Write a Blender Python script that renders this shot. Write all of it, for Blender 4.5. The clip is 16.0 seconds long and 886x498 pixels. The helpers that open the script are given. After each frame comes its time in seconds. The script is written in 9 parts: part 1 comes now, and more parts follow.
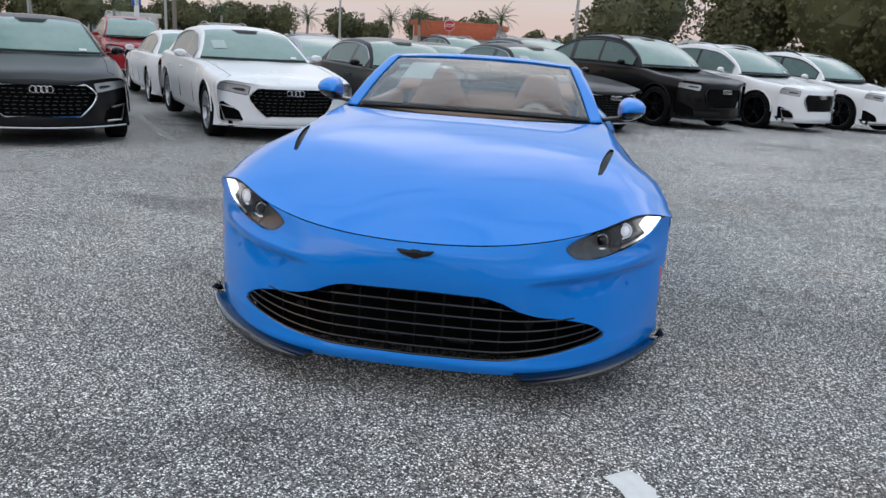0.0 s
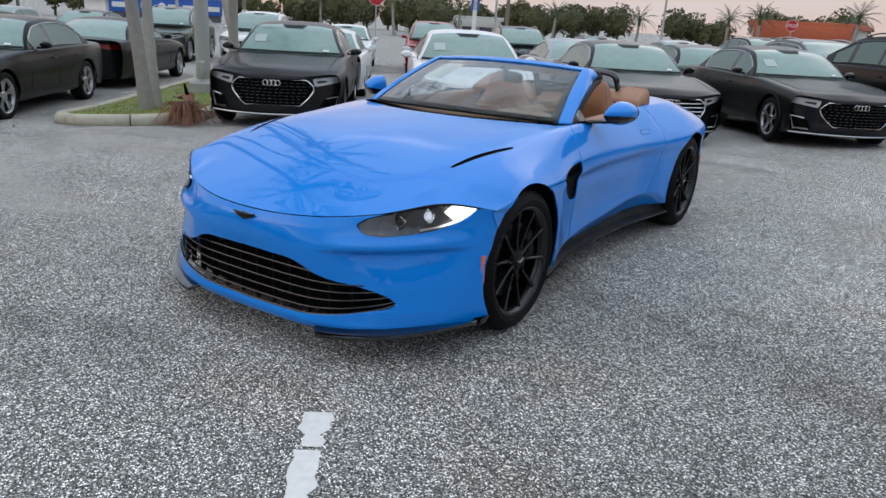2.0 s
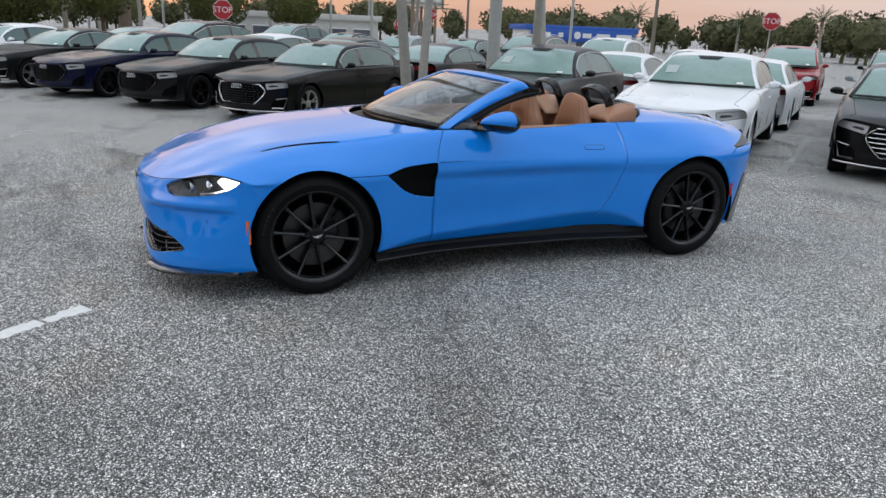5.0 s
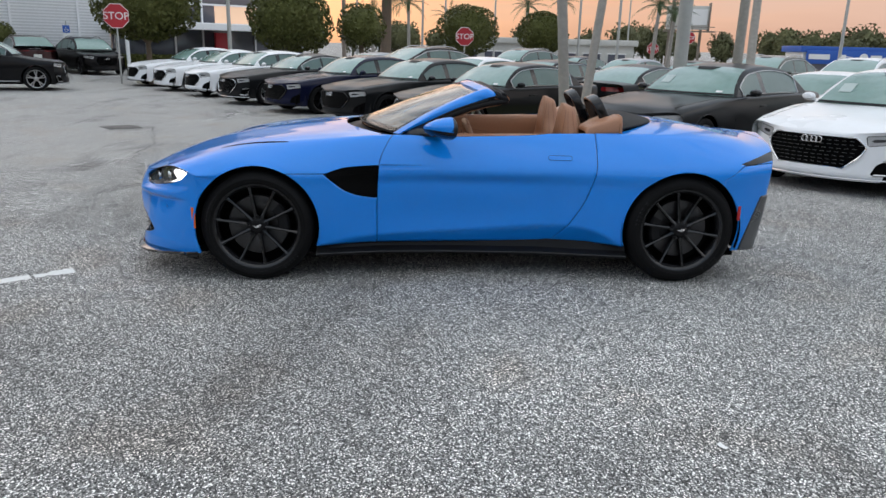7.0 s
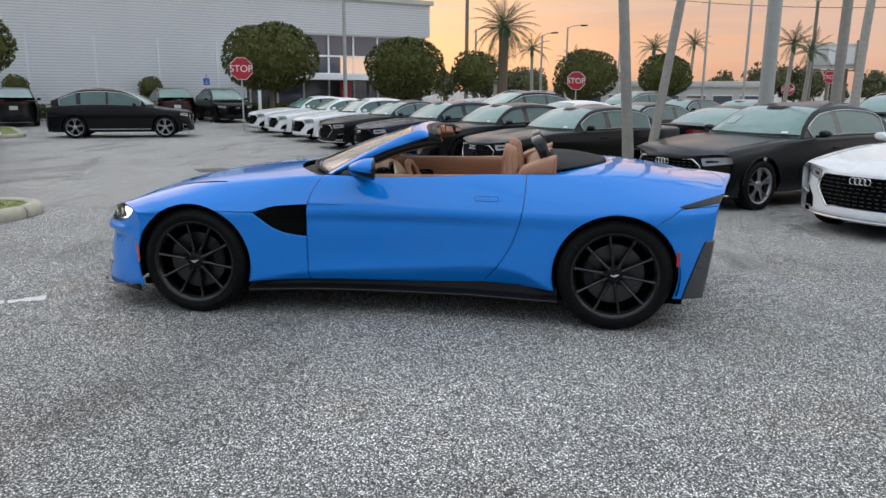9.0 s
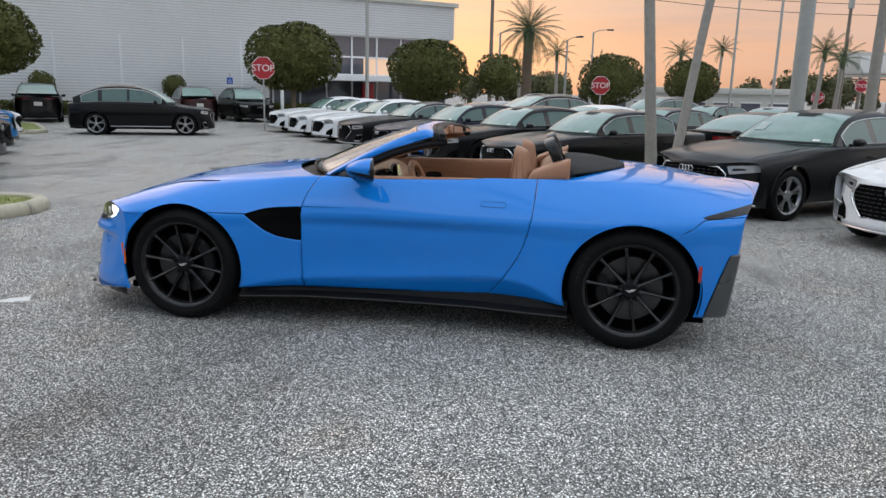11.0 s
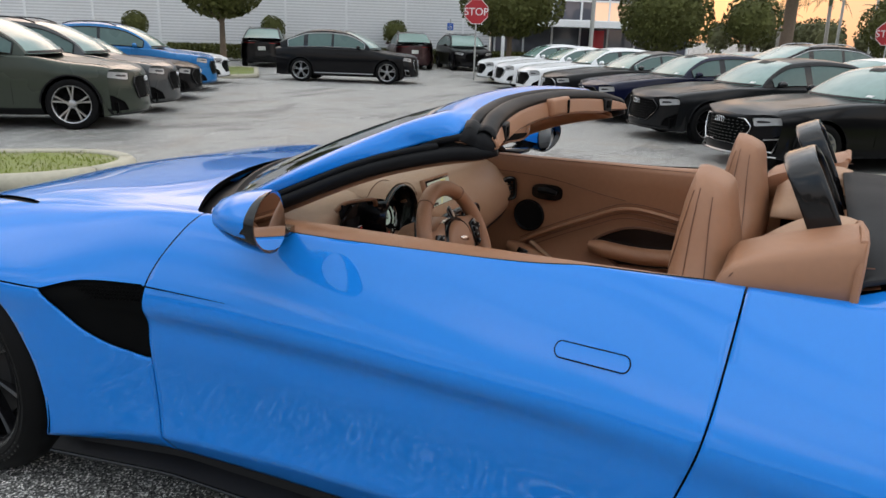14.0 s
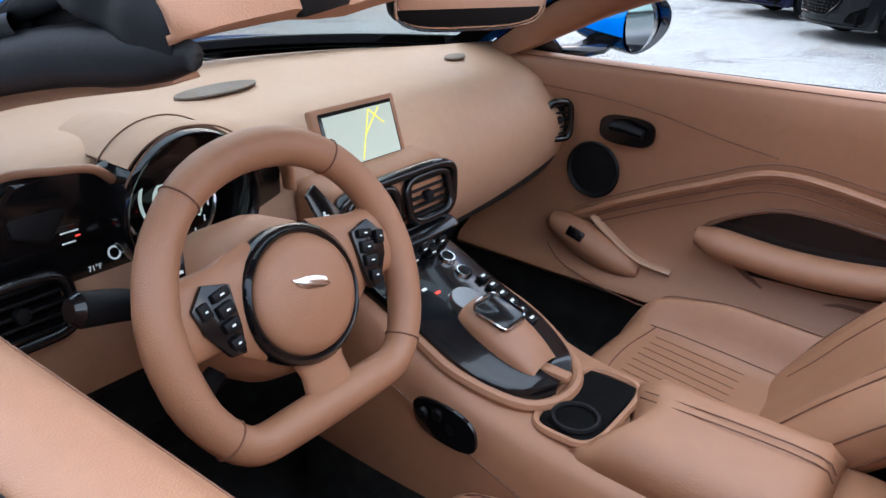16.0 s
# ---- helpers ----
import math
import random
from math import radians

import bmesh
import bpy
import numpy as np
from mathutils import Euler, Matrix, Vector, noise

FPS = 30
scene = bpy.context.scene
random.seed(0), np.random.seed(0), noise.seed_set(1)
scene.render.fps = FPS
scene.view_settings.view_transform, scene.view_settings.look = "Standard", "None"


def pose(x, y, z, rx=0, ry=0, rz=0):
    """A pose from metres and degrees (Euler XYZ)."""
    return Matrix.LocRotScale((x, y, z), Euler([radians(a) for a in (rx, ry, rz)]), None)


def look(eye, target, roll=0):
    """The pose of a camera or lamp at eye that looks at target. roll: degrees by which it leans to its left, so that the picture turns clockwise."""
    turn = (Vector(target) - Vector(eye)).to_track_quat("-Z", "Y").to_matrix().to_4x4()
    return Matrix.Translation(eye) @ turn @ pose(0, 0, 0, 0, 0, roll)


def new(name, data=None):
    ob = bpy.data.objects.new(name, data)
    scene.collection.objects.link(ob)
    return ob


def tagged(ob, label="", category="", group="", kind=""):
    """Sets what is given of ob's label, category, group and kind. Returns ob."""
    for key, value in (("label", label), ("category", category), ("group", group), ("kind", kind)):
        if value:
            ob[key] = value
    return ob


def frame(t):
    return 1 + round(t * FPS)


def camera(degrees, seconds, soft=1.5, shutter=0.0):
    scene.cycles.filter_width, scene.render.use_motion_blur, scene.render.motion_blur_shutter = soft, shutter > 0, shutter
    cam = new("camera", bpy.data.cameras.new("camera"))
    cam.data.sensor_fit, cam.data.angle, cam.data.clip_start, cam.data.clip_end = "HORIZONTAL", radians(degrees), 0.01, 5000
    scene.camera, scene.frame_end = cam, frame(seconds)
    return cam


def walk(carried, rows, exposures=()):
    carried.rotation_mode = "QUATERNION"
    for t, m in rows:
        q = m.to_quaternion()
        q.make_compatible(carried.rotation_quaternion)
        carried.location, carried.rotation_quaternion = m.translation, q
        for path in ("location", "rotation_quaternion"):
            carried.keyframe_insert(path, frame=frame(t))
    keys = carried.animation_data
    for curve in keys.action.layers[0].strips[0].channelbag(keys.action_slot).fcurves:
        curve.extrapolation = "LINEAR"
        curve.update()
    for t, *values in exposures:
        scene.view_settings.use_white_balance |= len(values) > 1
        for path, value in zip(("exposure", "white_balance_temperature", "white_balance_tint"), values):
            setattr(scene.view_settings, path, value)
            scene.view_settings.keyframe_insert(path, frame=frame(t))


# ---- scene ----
cam = camera(62.1, 16.0)
PATH = [
    (0, (0.395, -3.36, 1.3), (0.164, -1.449, 0.757), 3.7),
    (0.5, (0.887, -3.356, 1.325), (0.428, -1.488, 0.777), 3.6),
    (1, (1.408, -3.347, 1.371), (0.744, -1.543, 0.817), 3.5),
    (1.5, (1.927, -3.179, 1.417), (1.059, -1.474, 0.835), 3.2),
    (2, (2.438, -3.059, 1.437), (1.406, -1.451, 0.847), 3.3),
    (2.5, (2.932, -2.82, 1.43), (1.725, -1.337, 0.843), 2.7),
    (3, (3.37, -2.532, 1.466), (2.018, -1.184, 0.873), 2.7),
    (3.5, (3.826, -2.226, 1.502), (2.353, -1.01, 0.909), 2.7),
    (4, (4.187, -1.839, 1.499), (2.616, -0.751, 0.907), 2.7),
    (4.5, (4.563, -1.432, 1.499), (2.897, -0.494, 0.911), 2.4),
    (4.7, (4.7, -1.275, 1.519), (3.004, -0.39, 0.936), 2.4),
    (6.8, (5.389, 0.671, 1.471), (3.473, 0.863, 0.932), 1.7),
    (7, (5.445, 0.857, 1.471), (3.522, 0.988, 0.937), 1.5),
    (7.5, (5.478, 1.279, 1.47), (3.544, 1.27, 0.961), 1.3),
    (8, (5.422, 1.662, 1.48), (3.485, 1.544, 0.998), 0.9),
    (8.5, (5.409, 1.99, 1.467), (3.469, 1.799, 1.017), 0.6),
    (9, (5.399, 2.177, 1.468), (3.459, 1.945, 1.043), 0.4),
    (9.2, (5.414, 2.204, 1.478), (3.472, 1.965, 1.061), 0.4),
    (11.3, (4.861, 2.248, 1.429), (2.931, 1.933, 1.01), 1.7),
    (11.5, (4.687, 2.247, 1.443), (2.761, 1.908, 1.023), 2.0),
    (12, (4.163, 2.319, 1.426), (2.261, 1.881, 0.99), 2.3),
    (12.5, (3.621, 2.314, 1.393), (1.753, 1.765, 0.937), 2.3),
    (13, (3.102, 2.298, 1.389), (1.279, 1.631, 0.905), 2.0),
    (13.5, (2.599, 2.28, 1.39), (0.829, 1.508, 0.871), 1.7),
    (14, (2.119, 2.217, 1.378), (0.398, 1.366, 0.818), 1.8),
    (14.5, (1.68, 2.181, 1.345), (0.022, 1.247, 0.728), 1.6),
    (14.6, (1.584, 2.159, 1.337), (-0.054, 1.201, 0.704), 1.4),
    (15, (1.309, 2.071, 1.298), (-0.289, 1.077, 0.62), 1.6),
    (15.5, (1.031, 1.978, 1.252), (-0.498, 0.928, 0.505), 1.6),
    (16, (0.823, 1.933, 1.197), (-0.629, 0.831, 0.374), 1.5),
]
walk(cam, [(t, look(eye, target, roll)) for t, eye, target, roll in PATH], [(0.0, -0.13, 6350, 10), (3.5, -0.10, 6420, 10), (7.0, -0.01, 6560, 10), (8.2, -0.02, 6550, 10), (9.0, -0.08, 6540, 10), (11.5, -0.06, 6620, 10), (12.2, 0.03, 6660, 10), (13.0, 0.14, 6850, 10), (14.2, 0.19, 6900, 10), (14.9, 0.25, 6950, 10), (15.5, 0.62, 7250, 10), (16.0, 1.33, 5850, 10)])

# ---- sky and sun ----
SUN_TURN = radians(100)   # the sunset lies towards -x
world = bpy.data.worlds.new("sky")
scene.world = world
world.use_nodes = True
wn, wl = world.node_tree.nodes, world.node_tree.links
wn.clear()
w_out = wn.new("ShaderNodeOutputWorld")
w_bg = wn.new("ShaderNodeBackground")
w_sky = wn.new("ShaderNodeTexSky")
w_sky.sky_type = "NISHITA"
w_sky.sun_disc = False
w_sky.sun_elevation = radians(4)
w_sky.sun_rotation = -SUN_TURN
w_sky.air_density, w_sky.dust_density = 1.0, 2.0
w_co = wn.new("ShaderNodeTexCoord")
w_sep = wn.new("ShaderNodeSeparateXYZ")
wl.new(w_co.outputs["Generated"], w_sep.inputs[0])
# thin high cloud: pale overhead, warm low down towards the sunset
w_ramp = wn.new("ShaderNodeValToRGB")
stops = [(0.0, (0.66, 0.37, 0.26)), (0.05, (0.77, 0.445, 0.315)), (0.12, (0.69, 0.475, 0.40)), (0.22, (0.50, 0.43, 0.43)), (0.45, (0.85, 0.92, 1.0)), (1.0, (1.15, 1.27, 1.4))]
el = w_ramp.color_ramp.elements
el[0].position, el[0].color = stops[0][0], (*stops[0][1], 1)
el[1].position, el[1].color = stops[-1][0], (*stops[-1][1], 1)
for p, c in stops[1:-1]:
    e = el.new(p)
    e.color = (*c, 1)
w_ramp2 = wn.new("ShaderNodeValToRGB")
stops2 = [(0.0, (0.76, 0.60, 0.55)), (0.10, (0.76, 0.69, 0.68)), (0.22, (0.50, 0.62, 0.74)), (0.40, (0.52, 0.72, 0.92)), (0.62, (0.95, 1.05, 1.15)), (1.0, (1.50, 1.50, 1.48))]
el = w_ramp2.color_ramp.elements
el[0].position, el[0].color = stops2[0][0], (*stops2[0][1], 1)
el[1].position, el[1].color = stops2[-1][0], (*stops2[-1][1], 1)
for p, c in stops2[1:-1]:
    e = el.new(p)
    e.color = (*c, 1)
w_map = wn.new("ShaderNodeMapping")
w_map.inputs["Scale"].default_value = (1.6, 1.6, 14.0)
wl.new(w_co.outputs["Generated"], w_map.inputs[0])
w_noise = wn.new("ShaderNodeTexNoise")
w_noise.inputs["Scale"].default_value = 1.7
w_noise.inputs["Detail"].default_value = 6.0
wl.new(w_map.outputs[0], w_noise.inputs["Vector"])
w_cl = wn.new("ShaderNodeMath")
w_cl.operation = "MULTIPLY_ADD"
w_cl.inputs[1].default_value, w_cl.inputs[2].default_value = 0.16, -0.08
wl.new(w_noise.outputs["Fac"], w_cl.inputs[0])
w_h = wn.new("ShaderNodeMath")
w_h.operation = "ADD"
wl.new(w_sep.outputs["Z"], w_h.inputs[0])
wl.new(w_cl.outputs[0], w_h.inputs[1])
wl.new(w_h.outputs[0], w_ramp.inputs[0])
wl.new(w_h.outputs[0], w_ramp2.inputs[0])
w_az = wn.new("ShaderNodeVectorMath")
w_az.operation = "DOT_PRODUCT"
w_az.inputs[1].default_value = (-0.995, 0.0, 0)
wl.new(w_co.outputs["Generated"], w_az.inputs[0])
w_azr = wn.new("ShaderNodeMapRange")
w_azr.inputs["From Min"].default_value, w_azr.inputs["From Max"].default_value = 0.50, 1.0
wl.new(w_az.outputs["Value"], w_azr.inputs[0])
w_mixa = wn.new("ShaderNodeMix")
w_mixa.data_type = "RGBA"
wl.new(w_azr.outputs[0], w_mixa.inputs[0])
wl.new(w_ramp2.outputs[0], w_mixa.inputs[6])
wl.new(w_ramp.outputs[0], w_mixa.inputs[7])
w_scale = wn.new("ShaderNodeVectorMath")
w_scale.operation = "SCALE"
w_scale.inputs["Scale"].default_value = 0.012
wl.new(w_sky.outputs[0], w_scale.inputs[0])
w_add = wn.new("ShaderNodeVectorMath")
w_add.operation = "ADD"
# banks of cloud overhead, lit pink from below
w_pz = wn.new("ShaderNodeMath")
w_pz.operation = "ADD"
w_pz.inputs[1].default_value = 0.18
wl.new(w_sep.outputs["Z"], w_pz.inputs[0])
w_pl = wn.new("ShaderNodeVectorMath")
w_pl.operation = "DIVIDE"
w_cz = wn.new("ShaderNodeCombineXYZ")
for k_ in ("X", "Y", "Z"):
    wl.new(w_pz.outputs[0], w_cz.inputs[k_])
wl.new(w_co.outputs["Generated"], w_pl.inputs[0])
wl.new(w_cz.outputs[0], w_pl.inputs[1])
w_bank = wn.new("ShaderNodeTexNoise")
w_bank.inputs["Scale"].default_value, w_bank.inputs["Detail"].default_value, w_bank.inputs["Roughness"].default_value = 1.15, 7.0, 0.55
wl.new(w_pl.outputs[0], w_bank.inputs["Vector"])
w_br = wn.new("ShaderNodeMapRange")
w_br.interpolation_type = "SMOOTHSTEP"
w_br.inputs["From Min"].default_value, w_br.inputs["From Max"].default_value = 0.50, 0.68
wl.new(w_bank.outputs["Fac"], w_br.inputs[0])
w_hi = wn.new("ShaderNodeMapRange")
w_hi.inputs["From Min"].default_value, w_hi.inputs["From Max"].default_value = 0.16, 0.42
wl.new(w_sep.outputs["Z"], w_hi.inputs[0])
w_bm = wn.new("ShaderNodeMath")
w_bm.operation = "MULTIPLY"
wl.new(w_br.outputs[0], w_bm.inputs[0])
wl.new(w_hi.outputs[0], w_bm.inputs[1])
w_dark = wn.new("ShaderNodeVectorMath")
w_dark.operation = "MULTIPLY"
w_dark.inputs[1].default_value = (0.66, 0.78, 0.90)
# low grey-violet streaks of cloud over the sunset
w_smap = wn.new("ShaderNodeMapping")
w_smap.inputs["Scale"].default_value = (1.3, 1.3, 17.0)
w_smap.inputs["Rotation"].default_value = (0.05, 0.03, 0.4)
wl.new(w_co.outputs["Generated"], w_smap.inputs[0])
w_str = wn.new("ShaderNodeTexNoise")
w_str.inputs["Scale"].default_value, w_str.inputs["Detail"].default_value, w_str.inputs["Roughness"].default_value = 1.9, 7.0, 0.6
wl.new(w_smap.outputs[0], w_str.inputs["Vector"])
w_sr = wn.new("ShaderNodeMapRange")
w_sr.interpolation_type = "SMOOTHSTEP"
w_sr.inputs["From Min"].default_value, w_sr.inputs["From Max"].default_value, w_sr.inputs["To Max"].default_value = 0.46, 0.66, 0.75
wl.new(w_str.outputs["Fac"], w_sr.inputs[0])
w_sl = wn.new("ShaderNodeMapRange")
w_sl.inputs["From Min"].default_value, w_sl.inputs["From Max"].default_value = 0.02, 0.16
wl.new(w_sep.outputs["Z"], w_sl.inputs[0])
w_sm = wn.new("ShaderNodeMath")
w_sm.operation = "MULTIPLY"
wl.new(w_sr.outputs[0], w_sm.inputs[0])
wl.new(w_sl.outputs[0], w_sm.inputs[1])
w_low = wn.new("ShaderNodeMix")
w_low.data_type = "RGBA"
wl.new(w_sm.outputs[0], w_low.inputs[0])
wl.new(w_mixa.outputs[2], w_low.inputs[6])
w_low.inputs[7].default_value = (0.46, 0.37, 0.39, 1)
wl.new(w_low.outputs[2], w_dark.inputs[0])
w_dk = wn.new("ShaderNodeMix")
w_dk.data_type = "RGBA"
wl.new(w_hi.outputs[0], w_dk.inputs[0])
wl.new(w_low.outputs[2], w_dk.inputs[6])
wl.new(w_dark.outputs[0], w_dk.inputs[7])
w_bmix = wn.new("ShaderNodeMix")
w_bmix.data_type = "RGBA"
wl.new(w_bm.outputs[0], w_bmix.inputs[0])
wl.new(w_dk.outputs[2], w_bmix.inputs[6])
w_bmix.inputs[7].default_value = (1.62, 1.60, 1.62, 1)
# a sunlit warm bank over the showroom, opposite the darker east
w_wd = wn.new("ShaderNodeVectorMath")
w_wd.operation = "DOT_PRODUCT"
w_wd.inputs[1].default_value = (-0.60, -0.72, 0.35)
wl.new(w_co.outputs["Generated"], w_wd.inputs[0])
w_wr = wn.new("ShaderNodeMapRange")
w_wr.interpolation_type = "SMOOTHSTEP"
w_wr.inputs["From Min"].default_value, w_wr.inputs["From Max"].default_value = 0.86, 0.98
wl.new(w_wd.outputs["Value"], w_wr.inputs[0])
w_wc = wn.new("ShaderNodeMapRange")
w_wc.interpolation_type = "SMOOTHSTEP"
w_wc.inputs["From Min"].default_value, w_wc.inputs["From Max"].default_value = 0.40, 0.54
wl.new(w_bank.outputs["Fac"], w_wc.inputs[0])
w_wm = wn.new("ShaderNodeMath")
w_wm.operation = "MULTIPLY"
wl.new(w_wr.outputs[0], w_wm.inputs[0])
wl.new(w_wc.outputs[0], w_wm.inputs[1])
w_warm = wn.new("ShaderNodeMix")
w_warm.data_type = "RGBA"
wl.new(w_wm.outputs[0], w_warm.inputs[0])
wl.new(w_bmix.outputs[2], w_warm.inputs[6])
w_warm.inputs[7].default_value = (2.1, 1.72, 1.55, 1)
wl.new(w_warm.outputs[2], w_add.inputs[0])
wl.new(w_scale.outputs[0], w_add.inputs[1])
wl.new(w_add.outputs[0], w_bg.inputs[0])
w_bg.inputs[1].default_value = 1.0
wl.new(w_bg.outputs[0], w_out.inputs[0])
sun = new("sun", bpy.data.lights.new("sun", "SUN"))
sun.data.energy, sun.data.angle, sun.data.color = 0.90, radians(150), (1.0, 0.88, 0.77)
sun.rotation_euler = look((0, 0, 0), (0.35, -0.25, -1)).to_euler()


# ---- materials ----
def nodes_of(name):
    m = bpy.data.materials.new(name)
    m.use_nodes = True
    return m, m.node_tree.nodes, m.node_tree.links, m.node_tree.nodes["Principled BSDF"]


def mat(name, color, rough=0.5, metal=0.0, vary=0.06, scale=40.0, bump=0.0, bscale=None, coat=0.0, coat_rough=0.03, spec=0.5, flake=0.0):
    """A plain surface with variation at two scales and fine relief."""
    m, n, l, b = nodes_of(name)
    b.inputs["Metallic"].default_value = metal
    b.inputs["Specular IOR Level"].default_value = spec
    b.inputs["Coat Weight"].default_value = coat
    b.inputs["Coat Roughness"].default_value = coat_rough
    co = n.new("ShaderNodeTexCoord")
    n1 = n.new("ShaderNodeTexNoise")
    n1.inputs["Scale"].default_value, n1.inputs["Detail"].default_value = scale, 4.0
    n2 = n.new("ShaderNodeTexNoise")
    n2.inputs["Scale"].default_value, n2.inputs["Detail"].default_value = scale * 0.07, 3.0
    l.new(co.outputs["Object"], n1.inputs["Vector"])
    l.new(co.outputs["Object"], n2.inputs["Vector"])
    ad = n.new("ShaderNodeMath")
    ad.operation = "ADD"
    l.new(n1.outputs["Fac"], ad.inputs[0])
    l.new(n2.outputs["Fac"], ad.inputs[1])
    mr = n.new("ShaderNodeMapRange")
    mr.inputs["From Min"].default_value, mr.inputs["From Max"].default_value = 0.6, 1.4
    mr.inputs["To Min"].default_value, mr.inputs["To Max"].default_value = 1 - vary, 1 + vary
    l.new(ad.outputs[0], mr.inputs[0])
    mx = n.new("ShaderNodeVectorMath")
    mx.operation = "SCALE"
    mx.inputs[0].default_value = color
    l.new(mr.outputs[0], mx.inputs["Scale"])
    l.new(mx.outputs[0], b.inputs["Base Color"])
    rr = n.new("ShaderNodeMapRange")
    rr.inputs["From Min"].default_value, rr.inputs["From Max"].default_value = 0.3, 0.7
    rr.inputs["To Min"].default_value, rr.inputs["To Max"].default_value = max(0.0, rough * (1 - 1.5 * vary)), min(1.0, rough * (1 + 1.5 * vary))
    l.new(n2.outputs["Fac"], rr.inputs[0])
    l.new(rr.outputs[0], b.inputs["Roughness"])
    if bump:
        n3 = n.new("ShaderNodeTexNoise")
        n3.inputs["Scale"].default_value, n3.inputs["Detail"].default_value = bscale or scale * 4, 3.0
        l.new(co.outputs["Object"], n3.inputs["Vector"])
        bp = n.new("ShaderNodeBump")
        bp.inputs["Strength"].default_value, bp.inputs["Distance"].default_value = bump, 0.002
        l.new(n3.outputs["Fac"], bp.inputs["Height"])
        l.new(bp.outputs[0], b.inputs["Normal"])
    return m


def glass(name, tint=(0.8, 0.86, 0.85), rough=0.0):
    m, n, l, b = nodes_of(name)
    b.inputs["Base Color"].default_value = (*tint, 1)
    b.inputs["Roughness"].default_value = rough
    b.inputs["Transmission Weight"].default_value = 1.0
    b.inputs["IOR"].default_value = 1.08
    b.inputs["Coat Weight"].default_value = 0.9
    b.inputs["Coat Roughness"].default_value = 0.01
    return m


def glow(name, color, strength):
    m, n, l, b = nodes_of(name)
    b.inputs["Base Color"].default_value = (*color, 1)
    b.inputs["Emission Color"].default_value = (*color, 1)
    b.inputs["Emission Strength"].default_value = strength
    return m


M_BLUE = mat("blue car paint", (0.004, 0.222, 0.76), 0.32, 0.0, 0.02, 60, coat=0.9, coat_rough=0.015, spec=0.04)
M_BLACK = mat("gloss black trim", (0.005, 0.005, 0.006), 0.2, 0, 0.08, 30, coat=0.4, spec=0.3)
M_SATIN = mat("satin black plastic", (0.006, 0.006, 0.007), 0.5, 0, 0.1, 50, bump=0.12, spec=0.18)
M_RUBBER = mat("tyre rubber", (0.004, 0.004, 0.0044), 0.62, 0, 0.12, 40, bump=0.2, spec=0.15)
M_VENT = mat("dark vent mesh", (0.032, 0.032, 0.034), 0.5, 0, 0.1, 60, spec=0.3)
M_RIM = mat("satin black alloy", (0.006, 0.006, 0.007), 0.18, 0.0, 0.08, 60, spec=0.5)
M_DISC = mat("brake disc steel", (0.065, 0.065, 0.067), 0.38, 1.0, 0.1, 90)
M_SIDEMARK = mat("worn tyre lettering", (0.016, 0.016, 0.017), 0.5, 0, 0.15, 60, spec=0.3)
M_DARK = mat("underbody black", (0.002, 0.002, 0.002), 0.9, 0, 0.1, 20, spec=0.1)
M_CHROME = mat("bright chrome", (0.75, 0.75, 0.76), 0.12, 1.0, 0.03, 60)
M_SILVER = mat("machined alloy", (0.50, 0.50, 0.51), 0.30, 1.0, 0.06, 60)
M_TAN = mat("tan leather", (0.338, 0.159, 0.085), 0.44, 0, 0.07, 55, bump=0.35, bscale=700)
# same leather as M_TAN, brighter light put into a paler colour
M_TANLIT = mat("tan leather lightened as if lit", (0.465, 0.274, 0.170), 0.5, 0, 0.07, 55, bump=0.35, bscale=700)
M_STITCH = mat("dark brown stitching", (0.150, 0.064, 0.036), 0.7, 0, 0.1, 200)
M_TMESH = mat("dusky tan mesh", (0.20, 0.150, 0.115), 0.7, 0, 0.12, 400, bump=0.5, bscale=900)
M_CARPET = mat("black carpet", (0.008, 0.008, 0.008), 0.95, 0, 0.3, 300, bump=0.5)
M_CLOTH = mat("black soft-top cloth", (0.012, 0.012, 0.013), 0.85, 0, 0.06, 60, bump=0.08, bscale=500)
M_GLASS = glass("windscreen glass", (0.66, 0.72, 0.71))
M_LENS = glass("lamp lens", (0.92, 0.94, 0.95))
M_MIRROR = mat("mirror glass", (0.9, 0.9, 0.9), 0.02, 1.0, 0.0)
M_BEAM = glow("lit projector lens", (0.9, 0.92, 1.0), 0.35)
M_DRL = glow("lit daytime lamp", (0.07, 0.07, 0.075), 5.0)
_n, _l = M_DRL.node_tree.nodes, M_DRL.node_tree.links
_b = _n["Principled BSDF"]
_b.inputs["Emission Color"].default_value = (1.0, 0.97, 0.92, 1)
_b.inputs["Metallic"].default_value, _b.inputs["Roughness"].default_value = 0.8, 0.25
_c, _s, _a, _r = _n.new("ShaderNodeTexCoord"), _n.new("ShaderNodeSeparateXYZ"), _n.new("ShaderNodeMath"), _n.new("ShaderNodeMapRange")
_a.operation = "ABSOLUTE"
_r.interpolation_type = "SMOOTHERSTEP"
_r.inputs["From Min"].default_value, _r.inputs["From Max"].default_value = 0.770, 0.870
_r.inputs["To Min"].default_value, _r.inputs["To Max"].default_value = 0.15, 5.0
_l.new(_c.outputs["Object"], _s.inputs[0])
_l.new(_s.outputs["X"], _a.inputs[0])
_l.new(_a.outputs[0], _r.inputs[0])
_l.new(_r.outputs[0], _b.inputs["Emission Strength"])
M_AMBER = mat("amber reflector", (0.75, 0.13, 0.015), 0.25, 0, 0.08, 120, coat=0.8)
M_RED = mat("red reflector", (0.45, 0.012, 0.014), 0.22, 0, 0.08, 120, coat=0.8)
